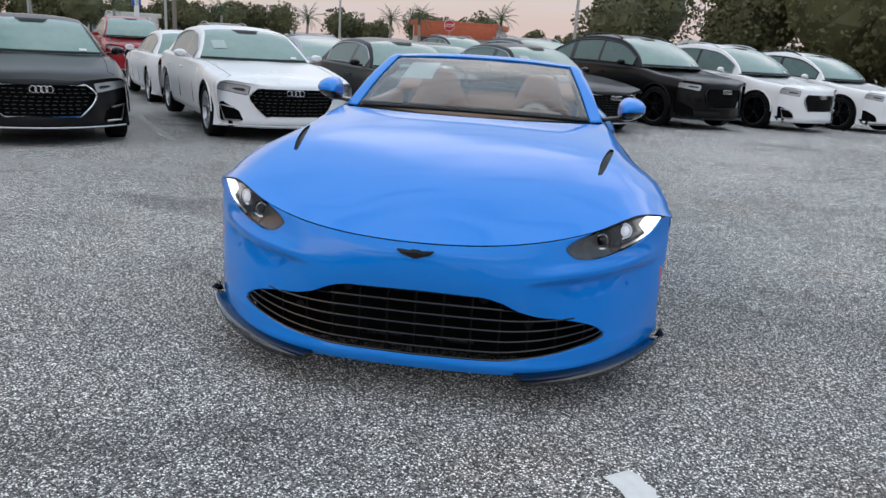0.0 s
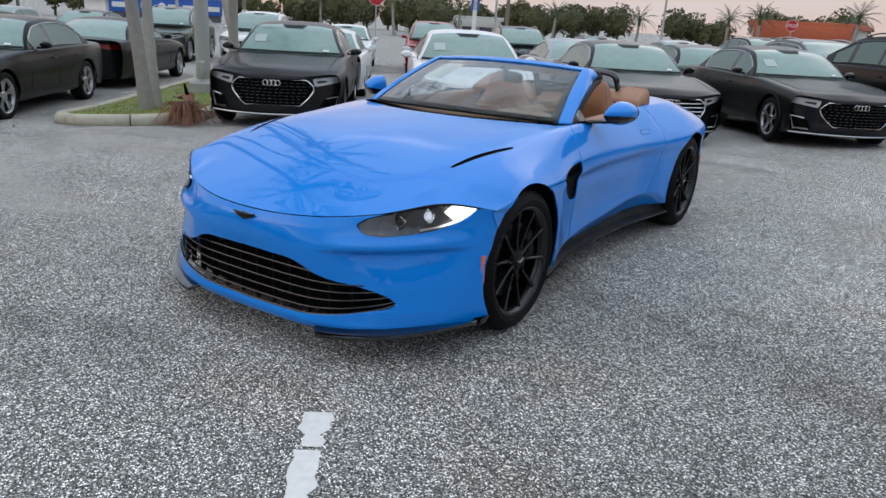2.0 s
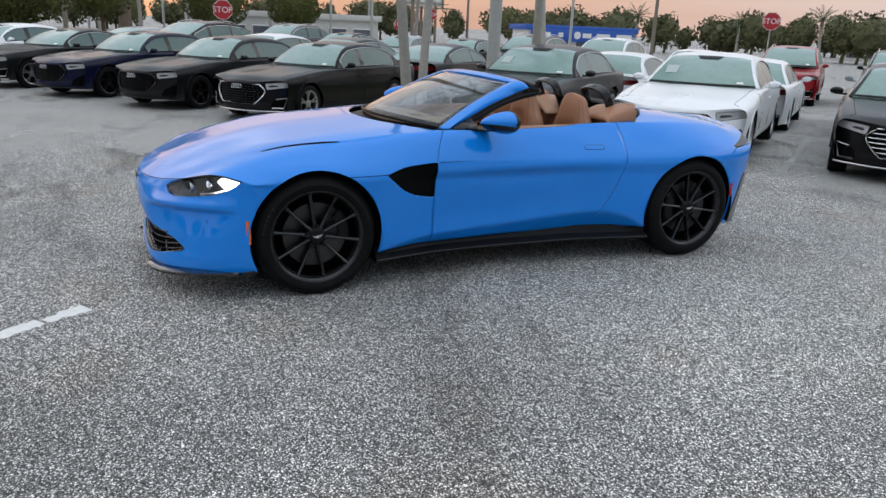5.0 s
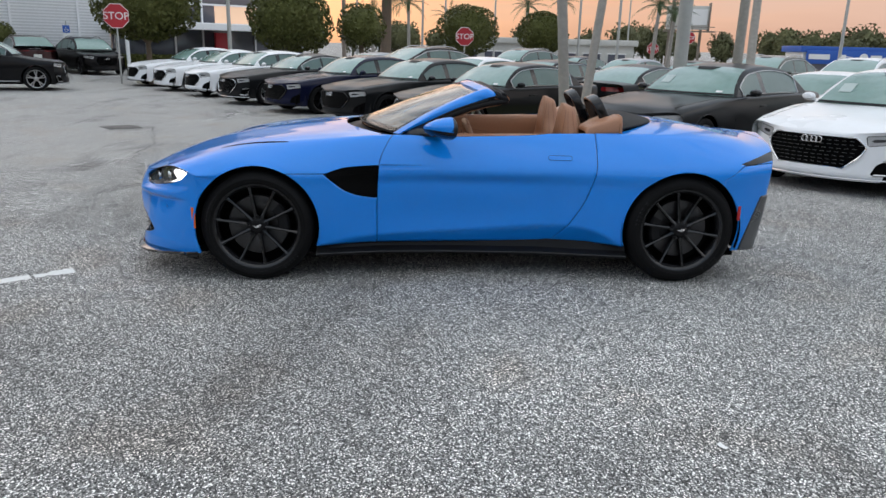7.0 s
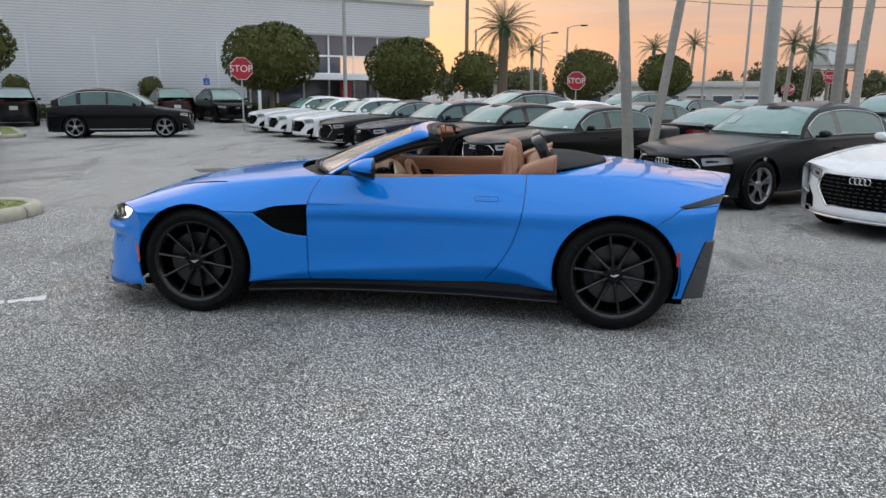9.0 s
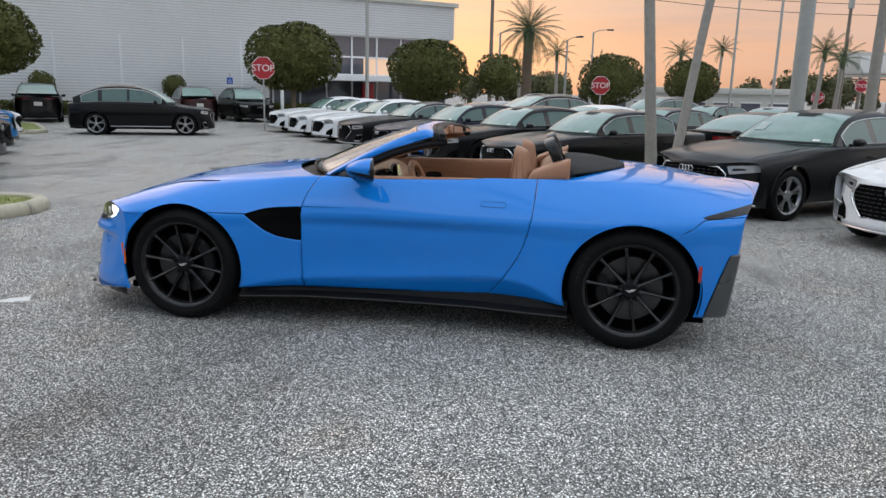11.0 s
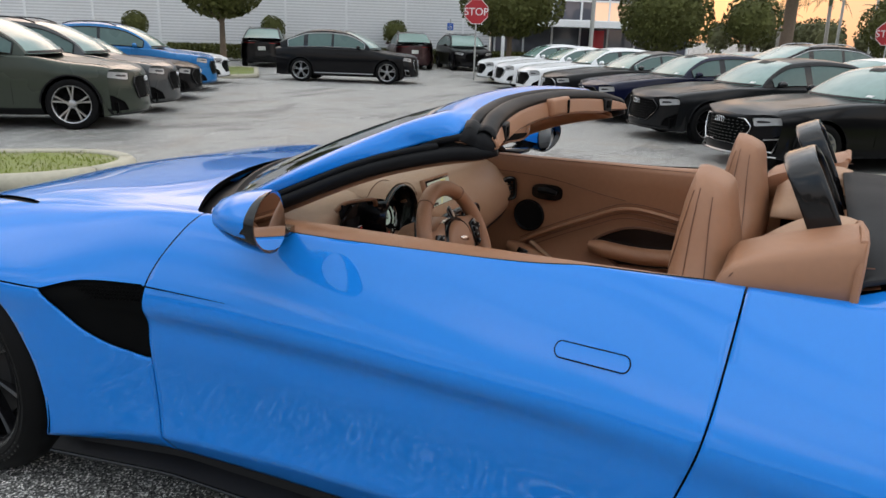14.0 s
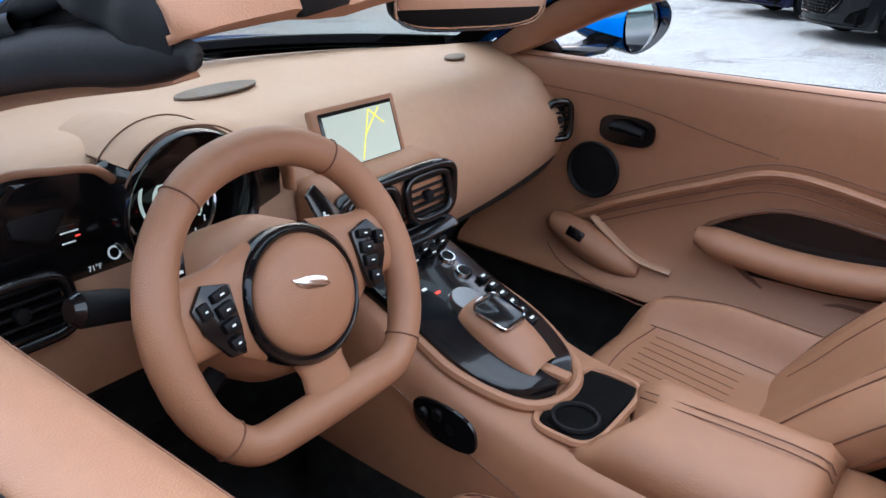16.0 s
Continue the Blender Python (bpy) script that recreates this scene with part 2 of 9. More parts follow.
M_SMOKE = mat("smoked tail lamp", (0.016, 0.015, 0.016), 0.25, 0, 0.1, 60, coat=0.0, spec=0.25)
M_BEZEL = mat("grey lamp reflector", (0.085, 0.085, 0.09), 0.25, 0.5, 0.3, 26)
M_DEWSIDE = mat("dewy side window", (0.085, 0.145, 0.135), 0.30, 0, 0.12, 9, coat=0.3, coat_rough=0.12, spec=0.3)
M_CARBON = mat("dark diffuser", (0.045, 0.047, 0.05), 0.3, 0, 0.1, 60, coat=0.8, coat_rough=0.06)
M_PIANO = mat("polished black", (0.005, 0.005, 0.006), 0.12, 0, 0.08, 30, coat=1.0, coat_rough=0.02, spec=0.5)
M_CARGLASS = mat("tinted car window", (0.015, 0.022, 0.022), 0.04, 0, 0.05, 8, coat=1.0, spec=0.8)
M_WSGLASS = mat("dewy windscreen", (0.185, 0.295, 0.265), 0.22, 0, 0.12, 9, coat=0.6, coat_rough=0.08, spec=0.4)
M_WHITEP = mat("white road paint", (0.72, 0.72, 0.70), 0.75, 0, 0.12, 30, bump=0.4, bscale=140)
M_PAPER = mat("white paper sheet", (0.80, 0.80, 0.78), 0.8, 0, 0.02, 40)
M_PLATE = mat("light licence plate", (0.62, 0.63, 0.60), 0.5, 0, 0.05, 60)


def asphalt():
    m, n, l, b = nodes_of("worn exposed-aggregate asphalt")
    co = n.new("ShaderNodeTexCoord")
    v1 = n.new("ShaderNodeTexVoronoi")
    v1.inputs["Scale"].default_value = 190.0
    v2 = n.new("ShaderNodeTexVoronoi")
    v2.inputs["Scale"].default_value = 90.0
    nz = n.new("ShaderNodeTexNoise")
    nz.inputs["Scale"].default_value, nz.inputs["Detail"].default_value = 0.45, 5.0
    nf = n.new("ShaderNodeTexNoise")
    nf.inputs["Scale"].default_value, nf.inputs["Detail"].default_value = 5.0, 6.0
    for x in (v1, v2, nz, nf):
        l.new(co.outputs["Object"], x.inputs["Vector"])
    sp = n.new("ShaderNodeSeparateColor")
    l.new(v1.outputs["Color"], sp.inputs[0])
    r1 = n.new("ShaderNodeValToRGB")
    e = r1.color_ramp.elements
    r1.color_ramp.interpolation = "LINEAR"
    e[0].position, e[0].color = 0.10, (0.016, 0.016, 0.0155, 1)
    e[1].position, e[1].color = 0.95, (1.0, 0.985, 0.945, 1)
    for p_, c_ in ((0.45, (0.105, 0.104, 0.101, 1)), (0.72, (0.225, 0.222, 0.212, 1)), (0.84, (0.46, 0.452, 0.43, 1))):
        k = e.new(p_)
        k.color = c_
    l.new(sp.outputs[0], r1.inputs[0])
    ad = n.new("ShaderNodeMath")
    ad.operation = "MULTIPLY_ADD"
    ad.inputs[1].default_value = 0.45
    l.new(nf.outputs["Fac"], ad.inputs[0])
    l.new(nz.outputs["Fac"], ad.inputs[2])
    mr = n.new("ShaderNodeMapRange")
    mr.inputs["From Min"].default_value, mr.inputs["From Max"].default_value = 0.45, 1.0
    mr.inputs["To Min"].default_value, mr.inputs["To Max"].default_value = 0.84, 1.46
    l.new(ad.outputs[0], mr.inputs[0])
    sc = n.new("ShaderNodeVectorMath")
    sc.operation = "SCALE"
    l.new(r1.outputs[0], sc.inputs[0])
    l.new(mr.outputs[0], sc.inputs["Scale"])
    # pale worn lanes, thick on the showroom side, and dark oily stains
    mp = n.new("ShaderNodeMapping")
    mp.inputs["Rotation"].default_value = (0, 0, radians(-28))
    mp.inputs["Scale"].default_value = (0.16, 0.55, 1.0)
    l.new(co.outputs["Object"], mp.inputs[0])
    nw = n.new("ShaderNodeTexNoise")
    nw.inputs["Scale"].default_value, nw.inputs["Detail"].default_value, nw.inputs["Roughness"].default_value, nw.inputs["Distortion"].default_value = 1.6, 8.0, 0.62, 0.6
    l.new(mp.outputs[0], nw.inputs["Vector"])
    xs = n.new("ShaderNodeSeparateXYZ")
    l.new(co.outputs["Object"], xs.inputs[0])
    gx = n.new("ShaderNodeMapRange")
    gx.inputs["From Min"].default_value, gx.inputs["From Max"].default_value = 1.0, -7.0
    gx.inputs["To Min"].default_value, gx.inputs["To Max"].default_value = -0.16, 0.11
    l.new(xs.outputs["X"], gx.inputs[0])
    ws_ = n.new("ShaderNodeMath")
    ws_.operation = "ADD"
    l.new(nw.outputs["Fac"], ws_.inputs[0])
    l.new(gx.outputs[0], ws_.inputs[1])
    wr = n.new("ShaderNodeMapRange")
    wr.interpolation_type = "SMOOTHSTEP"
    wr.inputs["From Min"].default_value, wr.inputs["From Max"].default_value, wr.inputs["To Max"].default_value = 0.46, 0.64, 0.62
    l.new(ws_.outputs[0], wr.inputs[0])
    fine = n.new("ShaderNodeTexNoise")
    fine.inputs["Scale"].default_value, fine.inputs["Detail"].default_value, fine.inputs["Roughness"].default_value = 34.0, 9.0, 0.72
    l.new(co.outputs["Object"], fine.inputs["Vector"])
    fr_ = n.new("ShaderNodeValToRGB")
    e = fr_.color_ramp.elements
    e[0].position, e[0].color = 0.32, (0.19, 0.186, 0.174, 1)
    e[1].position, e[1].color = 0.68, (0.48, 0.47, 0.445, 1)
    l.new(fine.outputs["Fac"], fr_.inputs[0])
    mw = n.new("ShaderNodeMix")
    mw.data_type = "RGBA"
    l.new(wr.outputs[0], mw.inputs[0])
    l.new(sc.outputs[0], mw.inputs[6])
    l.new(fr_.outputs[0], mw.inputs[7])
    no = n.new("ShaderNodeTexNoise")
    no.inputs["Scale"].default_value, no.inputs["Detail"].default_value, no.inputs["Distortion"].default_value = 0.9, 5.0, 0.8
    mo = n.new("ShaderNodeMapping")
    mo.inputs["Rotation"].default_value = (0, 0, radians(20))
    mo.inputs["Scale"].default_value = (0.45, 1.3, 1.0)
    mo.inputs["Location"].default_value = (3.1, 1.7, 0)
    l.new(co.outputs["Object"], mo.inputs[0])
    l.new(mo.outputs[0], no.inputs["Vector"])
    ro = n.new("ShaderNodeMapRange")
    ro.interpolation_type = "SMOOTHSTEP"
    ro.inputs["From Min"].default_value, ro.inputs["From Max"].default_value = 0.55, 0.70
    ro.inputs["To Min"].default_value, ro.inputs["To Max"].default_value = 1.07, 0.66
    l.new(no.outputs["Fac"], ro.inputs[0])
    so = n.new("ShaderNodeVectorMath")
    so.operation = "SCALE"
    l.new(mw.outputs[2], so.inputs[0])
    l.new(ro.outputs[0], so.inputs["Scale"])
    # rusty brown patches where tyres and oil have worn it
    nb_ = n.new("ShaderNodeTexNoise")
    nb_.inputs["Scale"].default_value, nb_.inputs["Detail"].default_value, nb_.inputs["Roughness"].default_value = 1.1, 6.0, 0.6
    mb_ = n.new("ShaderNodeMapping")
    mb_.inputs["Location"].default_value = (7.3, -2.2, 0)
    l.new(co.outputs["Object"], mb_.inputs[0])
    l.new(mb_.outputs[0], nb_.inputs["Vector"])
    rb_ = n.new("ShaderNodeMapRange")
    rb_.interpolation_type = "SMOOTHSTEP"
    rb_.inputs["From Min"].default_value, rb_.inputs["From Max"].default_value, rb_.inputs["To Max"].default_value = 0.50, 0.74, 0.50
    l.new(nb_.outputs["Fac"], rb_.inputs[0])
    br_ = n.new("ShaderNodeVectorMath")
    br_.operation = "MULTIPLY"
    br_.inputs[1].default_value = (0.92, 0.80, 0.69)
    l.new(so.outputs[0], br_.inputs[0])
    mbr = n.new("ShaderNodeMix")
    mbr.data_type = "RGBA"
    l.new(rb_.outputs[0], mbr.inputs[0])
    l.new(so.outputs[0], mbr.inputs[6])
    l.new(br_.outputs[0], mbr.inputs[7])
    # light painted into the ground beside the car: darker to brighter along y
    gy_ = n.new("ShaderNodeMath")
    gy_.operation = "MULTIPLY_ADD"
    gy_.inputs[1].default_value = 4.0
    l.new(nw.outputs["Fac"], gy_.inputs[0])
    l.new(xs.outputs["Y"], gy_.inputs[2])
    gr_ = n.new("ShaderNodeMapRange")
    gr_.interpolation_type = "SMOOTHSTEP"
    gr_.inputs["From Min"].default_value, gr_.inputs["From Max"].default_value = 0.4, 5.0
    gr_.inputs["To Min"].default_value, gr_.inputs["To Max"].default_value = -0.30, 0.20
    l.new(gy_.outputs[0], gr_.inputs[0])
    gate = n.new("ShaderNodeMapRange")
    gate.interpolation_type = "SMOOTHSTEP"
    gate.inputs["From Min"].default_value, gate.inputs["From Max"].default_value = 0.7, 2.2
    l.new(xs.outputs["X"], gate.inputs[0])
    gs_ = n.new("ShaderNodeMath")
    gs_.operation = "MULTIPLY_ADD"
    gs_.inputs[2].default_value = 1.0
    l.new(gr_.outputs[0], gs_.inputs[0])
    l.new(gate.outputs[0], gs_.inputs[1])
    lane_light = n.new("ShaderNodeVectorMath")
    lane_light.operation = "SCALE"
    l.new(mbr.outputs[2], lane_light.inputs[0])
    l.new(gs_.outputs[0], lane_light.inputs["Scale"])
    l.new(lane_light.outputs[0], b.inputs["Base Color"])
    b.inputs["Roughness"].default_value = 0.78
    bp = n.new("ShaderNodeBump")
    bp.inputs["Strength"].default_value, bp.inputs["Distance"].default_value = 0.7, 0.004
    mix = n.new("ShaderNodeMath")
    mix.operation = "ADD"
    l.new(v1.outputs["Distance"], mix.inputs[0])
    l.new(v2.outputs["Distance"], mix.inputs[1])
    l.new(mix.outputs[0], bp.inputs["Height"])
    l.new(bp.outputs[0], b.inputs["Normal"])
    return m


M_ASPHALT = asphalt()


# ---- mesh helpers ----
def curve(*keys):
    """A smooth curve through (t, value) keys that never overshoots them."""
    t = np.array([k[0] for k in keys], float)
    v = np.array([k[1] for k in keys], float)
    h = np.diff(t)
    d = np.diff(v) / h
    s = np.zeros(len(t))
    s[0], s[-1] = d[0], d[-1]
    for i in range(1, len(t) - 1):
        if d[i - 1] * d[i] > 0:
            w1, w2 = 2 * h[i] + h[i - 1], h[i] + 2 * h[i - 1]
            s[i] = (w1 + w2) / (w1 / d[i - 1] + w2 / d[i])

    def f(x):
        x = np.clip(np.asarray(x, float), t[0], t[-1])
        i = np.clip(np.searchsorted(t, x, side="right") - 1, 0, len(t) - 2)
        q = (x - t[i]) / h[i]
        return ((1 + 2 * q) * (1 - q) ** 2 * v[i] + q * (1 - q) ** 2 * h[i] * s[i] + q * q * (3 - 2 * q) * v[i + 1] + q * q * (q - 1) * h[i] * s[i + 1])
    return f


def spline_rows(P, n):
    """Catmull-Rom along axis 0 of P (k, ..., 3), n steps a span."""
    P = np.asarray(P, float)
    Q = np.concatenate([[2 * P[0] - P[1]], P, [2 * P[-1] - P[-2]]])
    out = []
    for i in range(len(P) - 1):
        a, b, c, d = Q[i], Q[i + 1], Q[i + 2], Q[i + 3]
        for k in range(n):
            t = k / n
            out.append(0.5 * (2 * b + (c - a) * t + (2 * a - 5 * b + 4 * c - d) * t * t + (3 * b - a - 3 * c + d) * t ** 3))
    out.append(P[-1])
    return np.array(out)


def grid(P, flip=False, closed=False):
    """Vertices and quads of a (rows, columns, 3) array."""
    r, c = P.shape[:2]
    V = P.reshape(-1, 3)
    F = []
    for i in range(r - 1):
        for j in range(c if closed else c - 1):
            q = [i * c + j, i * c + (j + 1) % c, (i + 1) * c + (j + 1) % c, (i + 1) * c + j]
            F.append(q[::-1] if flip else q)
    return V, F


def clip(V, F, f):
    """The part of a mesh where f(V) is positive, cut cleanly along f = 0."""
    V = np.asarray(V, float)
    if not len(V):
        return V, []
    s = np.asarray(f(V), float)
    out, cache, G = list(V), {}, []
    for face in F:
        k = [s[i] >= 0 for i in face]
        if all(k):
            G.append(list(face))
            continue
        if not any(k):
            continue
        poly = []
        for i, a in enumerate(face):
            b = face[(i + 1) % len(face)]
            if s[a] >= 0:
                poly.append(a)
            if (s[a] >= 0) != (s[b] >= 0):
                key = (min(a, b), max(a, b))
                if key not in cache:
                    t = s[a] / (s[a] - s[b])
                    cache[key] = len(out)
                    out.append(V[a] + t * (V[b] - V[a]))
                poly.append(cache[key])
        if len(poly) >= 3:
            G.append(poly)
    used = sorted({i for g in G for i in g})
    idx = {o: k for k, o in enumerate(used)}
    return np.array([out[i] for i in used]).reshape(-1, 3), [[idx[i] for i in g] for g in G]


def merge(*VF):
    V, F, o = [], [], 0
    for v, f in VF:
        v = np.asarray(v, float).reshape(-1, 3)
        V.append(v)
        F += [[i + o for i in q] for q in f]
        o += len(v)
    return np.concatenate(V), F


def flipx(VF):
    V, F = VF
    V = np.array(V, float).reshape(-1, 3).copy()
    V[:, 0] *= -1
    return V, [list(q)[::-1] for q in F]


def both(VF):
    """A half and its mirror image, welded along the middle."""
    V, F = merge(VF, flipx(VF))
    n = len(V) // 2
    mid = np.abs(V[:n, 0]) < 1e-6
    to = np.arange(len(V))
    to[n:][mid] = np.nonzero(mid)[0]
    return V, [[int(to[i]) for i in q] for q in F]


def moved(VF, m):
    V, F = VF
    V = np.asarray(V, float).reshape(-1, 3)
    A = np.array(m)
    return V @ A[:3, :3].T + A[:3, 3], F


def part(name, VF, material, parent=None, label="", smooth=35, solid=0.0, offset=-1.0):
    """Links one mesh object under a thing or a part."""
    V, F = VF
    me = bpy.data.meshes.new(name)
    me.from_pydata(np.asarray(V, float).reshape(-1, 3).tolist(), [], [list(map(int, q)) for q in F])
    me.materials.append(material)
    if smooth:
        me.polygons.foreach_set("use_smooth", [True] * len(me.polygons))
        if smooth < 180:
            me.set_sharp_from_angle(angle=radians(smooth))
    ob = new(name, me)
    if parent is not None:
        ob.parent = parent
    if label:
        ob["label"] = label
    if solid:
        md = ob.modifiers.new("thickness", "SOLIDIFY")
        md.thickness, md.offset = solid, offset
    return ob


def thing(name, label, category, m=None, group="", kind=""):
    ob = new(name)
    ob.empty_display_size = 0.1
    if m is not None:
        ob.matrix_basis = m
    return tagged(ob, label, category, group, kind)


def from_bm(bm):
    bm.normal_update()
    V = [v.co[:] for v in bm.verts]
    bm.verts.index_update()
    F = [[v.index for v in f.verts] for f in bm.faces]
    bm.free()
    return np.array(V), F


def box(sx, sy, sz, c=(0, 0, 0), bevel=0.0, seg=2, m=None):
    bm = bmesh.new()
    bmesh.ops.create_cube(bm, size=1.0)
    for v in bm.verts:
        v.co = (v.co.x * sx, v.co.y * sy, v.co.z * sz)
    if bevel:
        bmesh.ops.bevel(bm, geom=list(bm.edges), offset=bevel, segments=seg, affect="EDGES", profile=0.5)
    VF = from_bm(bm)
    if m is not None:
        VF = moved(VF, m)
    return np.asarray(VF[0]) + np.array(c), VF[1]


def tube(P, r, n=8, closed=False, cap=True, flat=1.0):
    """A round bar along points P; r may vary along it."""
    P = np.asarray(P, float)
    k = len(P)
    r = np.broadcast_to(np.asarray(r, float), (k,))
    T = np.roll(P, -1, 0) - np.roll(P, 1, 0) if closed else np.gradient(P, axis=0)
    T /= np.linalg.norm(T, axis=1)[:, None] + 1e-12
    ref = np.array([0, 0, 1.0]) if abs(T[:, 2]).max() < 0.95 else np.array([0.31, 0.95, 0.02])
    R = []
    for i in range(k):
        a = np.cross(T[i], ref)
        a /= np.linalg.norm(a) + 1e-12
        b = np.cross(a, T[i])
        R.append([P[i] + r[i] * (math.cos(q) * a + flat * math.sin(q) * b) for q in np.linspace(0, 2 * math.pi, n, endpoint=False)])
    R = np.array(R)
    if closed:
        R = np.concatenate([R, R[:1]])
    V, F = grid(R, closed=True)
    F = [list(q) for q in F]
    if cap and not closed:
        F.append(list(range(n))[::-1])
        F.append([(k - 1) * n + i for i in range(n)])
    return V, F


def lathe(profile, n=48, axis="x", a0=0.0, a1=2 * math.pi):
    """Turns (radius, along) pairs round an axis."""
    full = abs(a1 - a0 - 2 * math.pi) < 1e-6
    A = np.linspace(a0, a1, n, endpoint=not full)
    P = np.array([[(h, r * math.cos(a), r * math.sin(a)) if axis == "x" else ((r * math.cos(a), r * math.sin(a), h) if axis == "z" else (r * math.sin(a), h, r * math.cos(a))) for a in A] for r, h in profile])
    return grid(P, closed=full)


def prism(poly, depth, m=None, bevel=0.0, seg=2):
    """A flat outline in x, y pushed up along z by depth, with rounded rims."""
    bm = bmesh.new()
    vs = [bm.verts.new((x, y, 0)) for x, y in poly]
    f = bm.faces.new(vs)
    r = bmesh.ops.extrude_face_region(bm, geom=[f])
    for g in r["geom"]:
        if isinstance(g, bmesh.types.BMVert):
            g.co.z += depth
    bmesh.ops.recalc_face_normals(bm, faces=list(bm.faces))
    if bevel:
        bmesh.ops.bevel(bm, geom=list(bm.edges), offset=bevel, segments=seg, affect="EDGES", profile=0.5)
    VF = from_bm(bm)
    return moved(VF, m) if m is not None else VF


def ellipse(a, b, n=24, p=2.0):
    t = np.linspace(0, 2 * math.pi, n, endpoint=False)
    c, s = np.cos(t), np.sin(t)
    return list(zip(a * np.sign(c) * np.abs(c) ** (2 / p), b * np.sign(s) * np.abs(s) ** (2 / p)))


def gz(x, y):
    """Height of the lot: flat under the sports car, falling away gently behind it."""
    x, y = np.asarray(x, float), np.asarray(y, float)
    r = np.hypot(x, y - 1.35)
    s = np.clip((r - 2.6) / 6.5, 0, 1)
    w = np.clip((2.2 - x) / 3.0, 0, 1) * 1.0
    far = np.clip((np.hypot(x, y) - 10) / 10, 0, 1)
    w = np.maximum(w, far)
    up = 0.045 * np.clip((x - 1.2) / 2.0, 0, 1) * (1 - far)
    k = np.clip((-6.0 - x) / 3.0, 0, 1)
    return -0.14 * s * s * (3 - 2 * s) * w + up - 0.09 * k * k * (3 - 2 * k)


def gh(x, y):
    return float(gz(x, y))


# ---- ground ----
ax = np.concatenate([[-3000, -600, -150, -60], np.arange(-40, 30, 0.8), [40, 70, 150, 600, 3000]])
ay = np.concatenate([[-3000, -600, -150, -60], np.arange(-30, 40, 0.8), [55, 90, 150, 600, 3000]])
GX, GY = np.meshgrid(ax, ay)
V, F = grid(np.stack([GX, GY, gz(GX, GY)], -1))
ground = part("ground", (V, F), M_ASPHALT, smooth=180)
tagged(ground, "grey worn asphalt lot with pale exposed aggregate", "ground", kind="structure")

# ---- parked cars ----
PAINT = {
    "dark grey": mat("dark grey car paint", (0.009, 0.0095, 0.0105), 0.36, 0.0, 0.05, 12, coat=0.38, coat_rough=0.13, spec=0.06),
    "black": mat("black car paint", (0.004, 0.004, 0.005), 0.30, 0.0, 0.05, 12, coat=0.38, coat_rough=0.13, spec=0.06),
    "white": mat("white car paint", (0.82, 0.83, 0.84), 0.28, 0.0, 0.03, 12, coat=0.35, coat_rough=0.12, spec=0.25),
    "navy": mat("navy car paint", (0.006, 0.008, 0.028), 0.25, 0.0, 0.05, 12, coat=0.38, coat_rough=0.13, spec=0.06),
    "green": mat("dark olive car paint", (0.045, 0.055, 0.042), 0.28, 0.2, 0.05, 12, coat=0.35, coat_rough=0.12, spec=0.25),
    "grey": mat("mid grey car paint", (0.075, 0.078, 0.080), 0.28, 0.3, 0.05, 12, coat=0.35, coat_rough=0.12, spec=0.25),
    "blue": mat("bright blue car paint", (0.012, 0.16, 0.42), 0.28, 0.1, 0.05, 12, coat=0.35, coat_rough=0.12, spec=0.25),
    "red": mat("red car paint", (0.30, 0.012, 0.018), 0.28, 0.1, 0.05, 12, coat=0.35, coat_rough=0.12, spec=0.25),
    "silver": mat("silver car paint", (0.32, 0.34, 0.36), 0.30, 0.5, 0.05, 12, coat=0.35, coat_rough=0.12, spec=0.25),
    "maroon": mat("maroon car paint", (0.05, 0.022, 0.024), 0.28, 0.2, 0.05, 12, coat=0.35, coat_rough=0.12, spec=0.25),
}
M_TAILRED = mat("red tail lamp", (0.22, 0.010, 0.012), 0.15, 0, 0.05, 60, coat=1.0)
M_HEADL = mat("clear headlamp", (0.44, 0.445, 0.45), 0.2, 0.2, 0.3, 18, coat=0.6)
M_GMESH = mat("dark grille mesh", (0.055, 0.056, 0.058), 0.3, 0.4, 0.1, 40)
M_SHEET = mat("paper behind dewy glass", (0.42, 0.50, 0.48), 0.5, 0, 0.08, 20)
M_HEADD = mat("headlamp housing", (0.05, 0.05, 0.055), 0.2, 0.3, 0.2, 30, coat=0.4)
WHEELS = {}


def shared(name, VF, material, smooth=35):
    V, F = VF
    me = bpy.data.meshes.new(name)
    me.from_pydata(np.asarray(V, float).tolist(), [], [list(map(int, q)) for q in F])
    me.materials.append(material)
    me.polygons.foreach_set("use_smooth", [True] * len(me.polygons))
    me.set_sharp_from_angle(angle=radians(smooth))
    return me


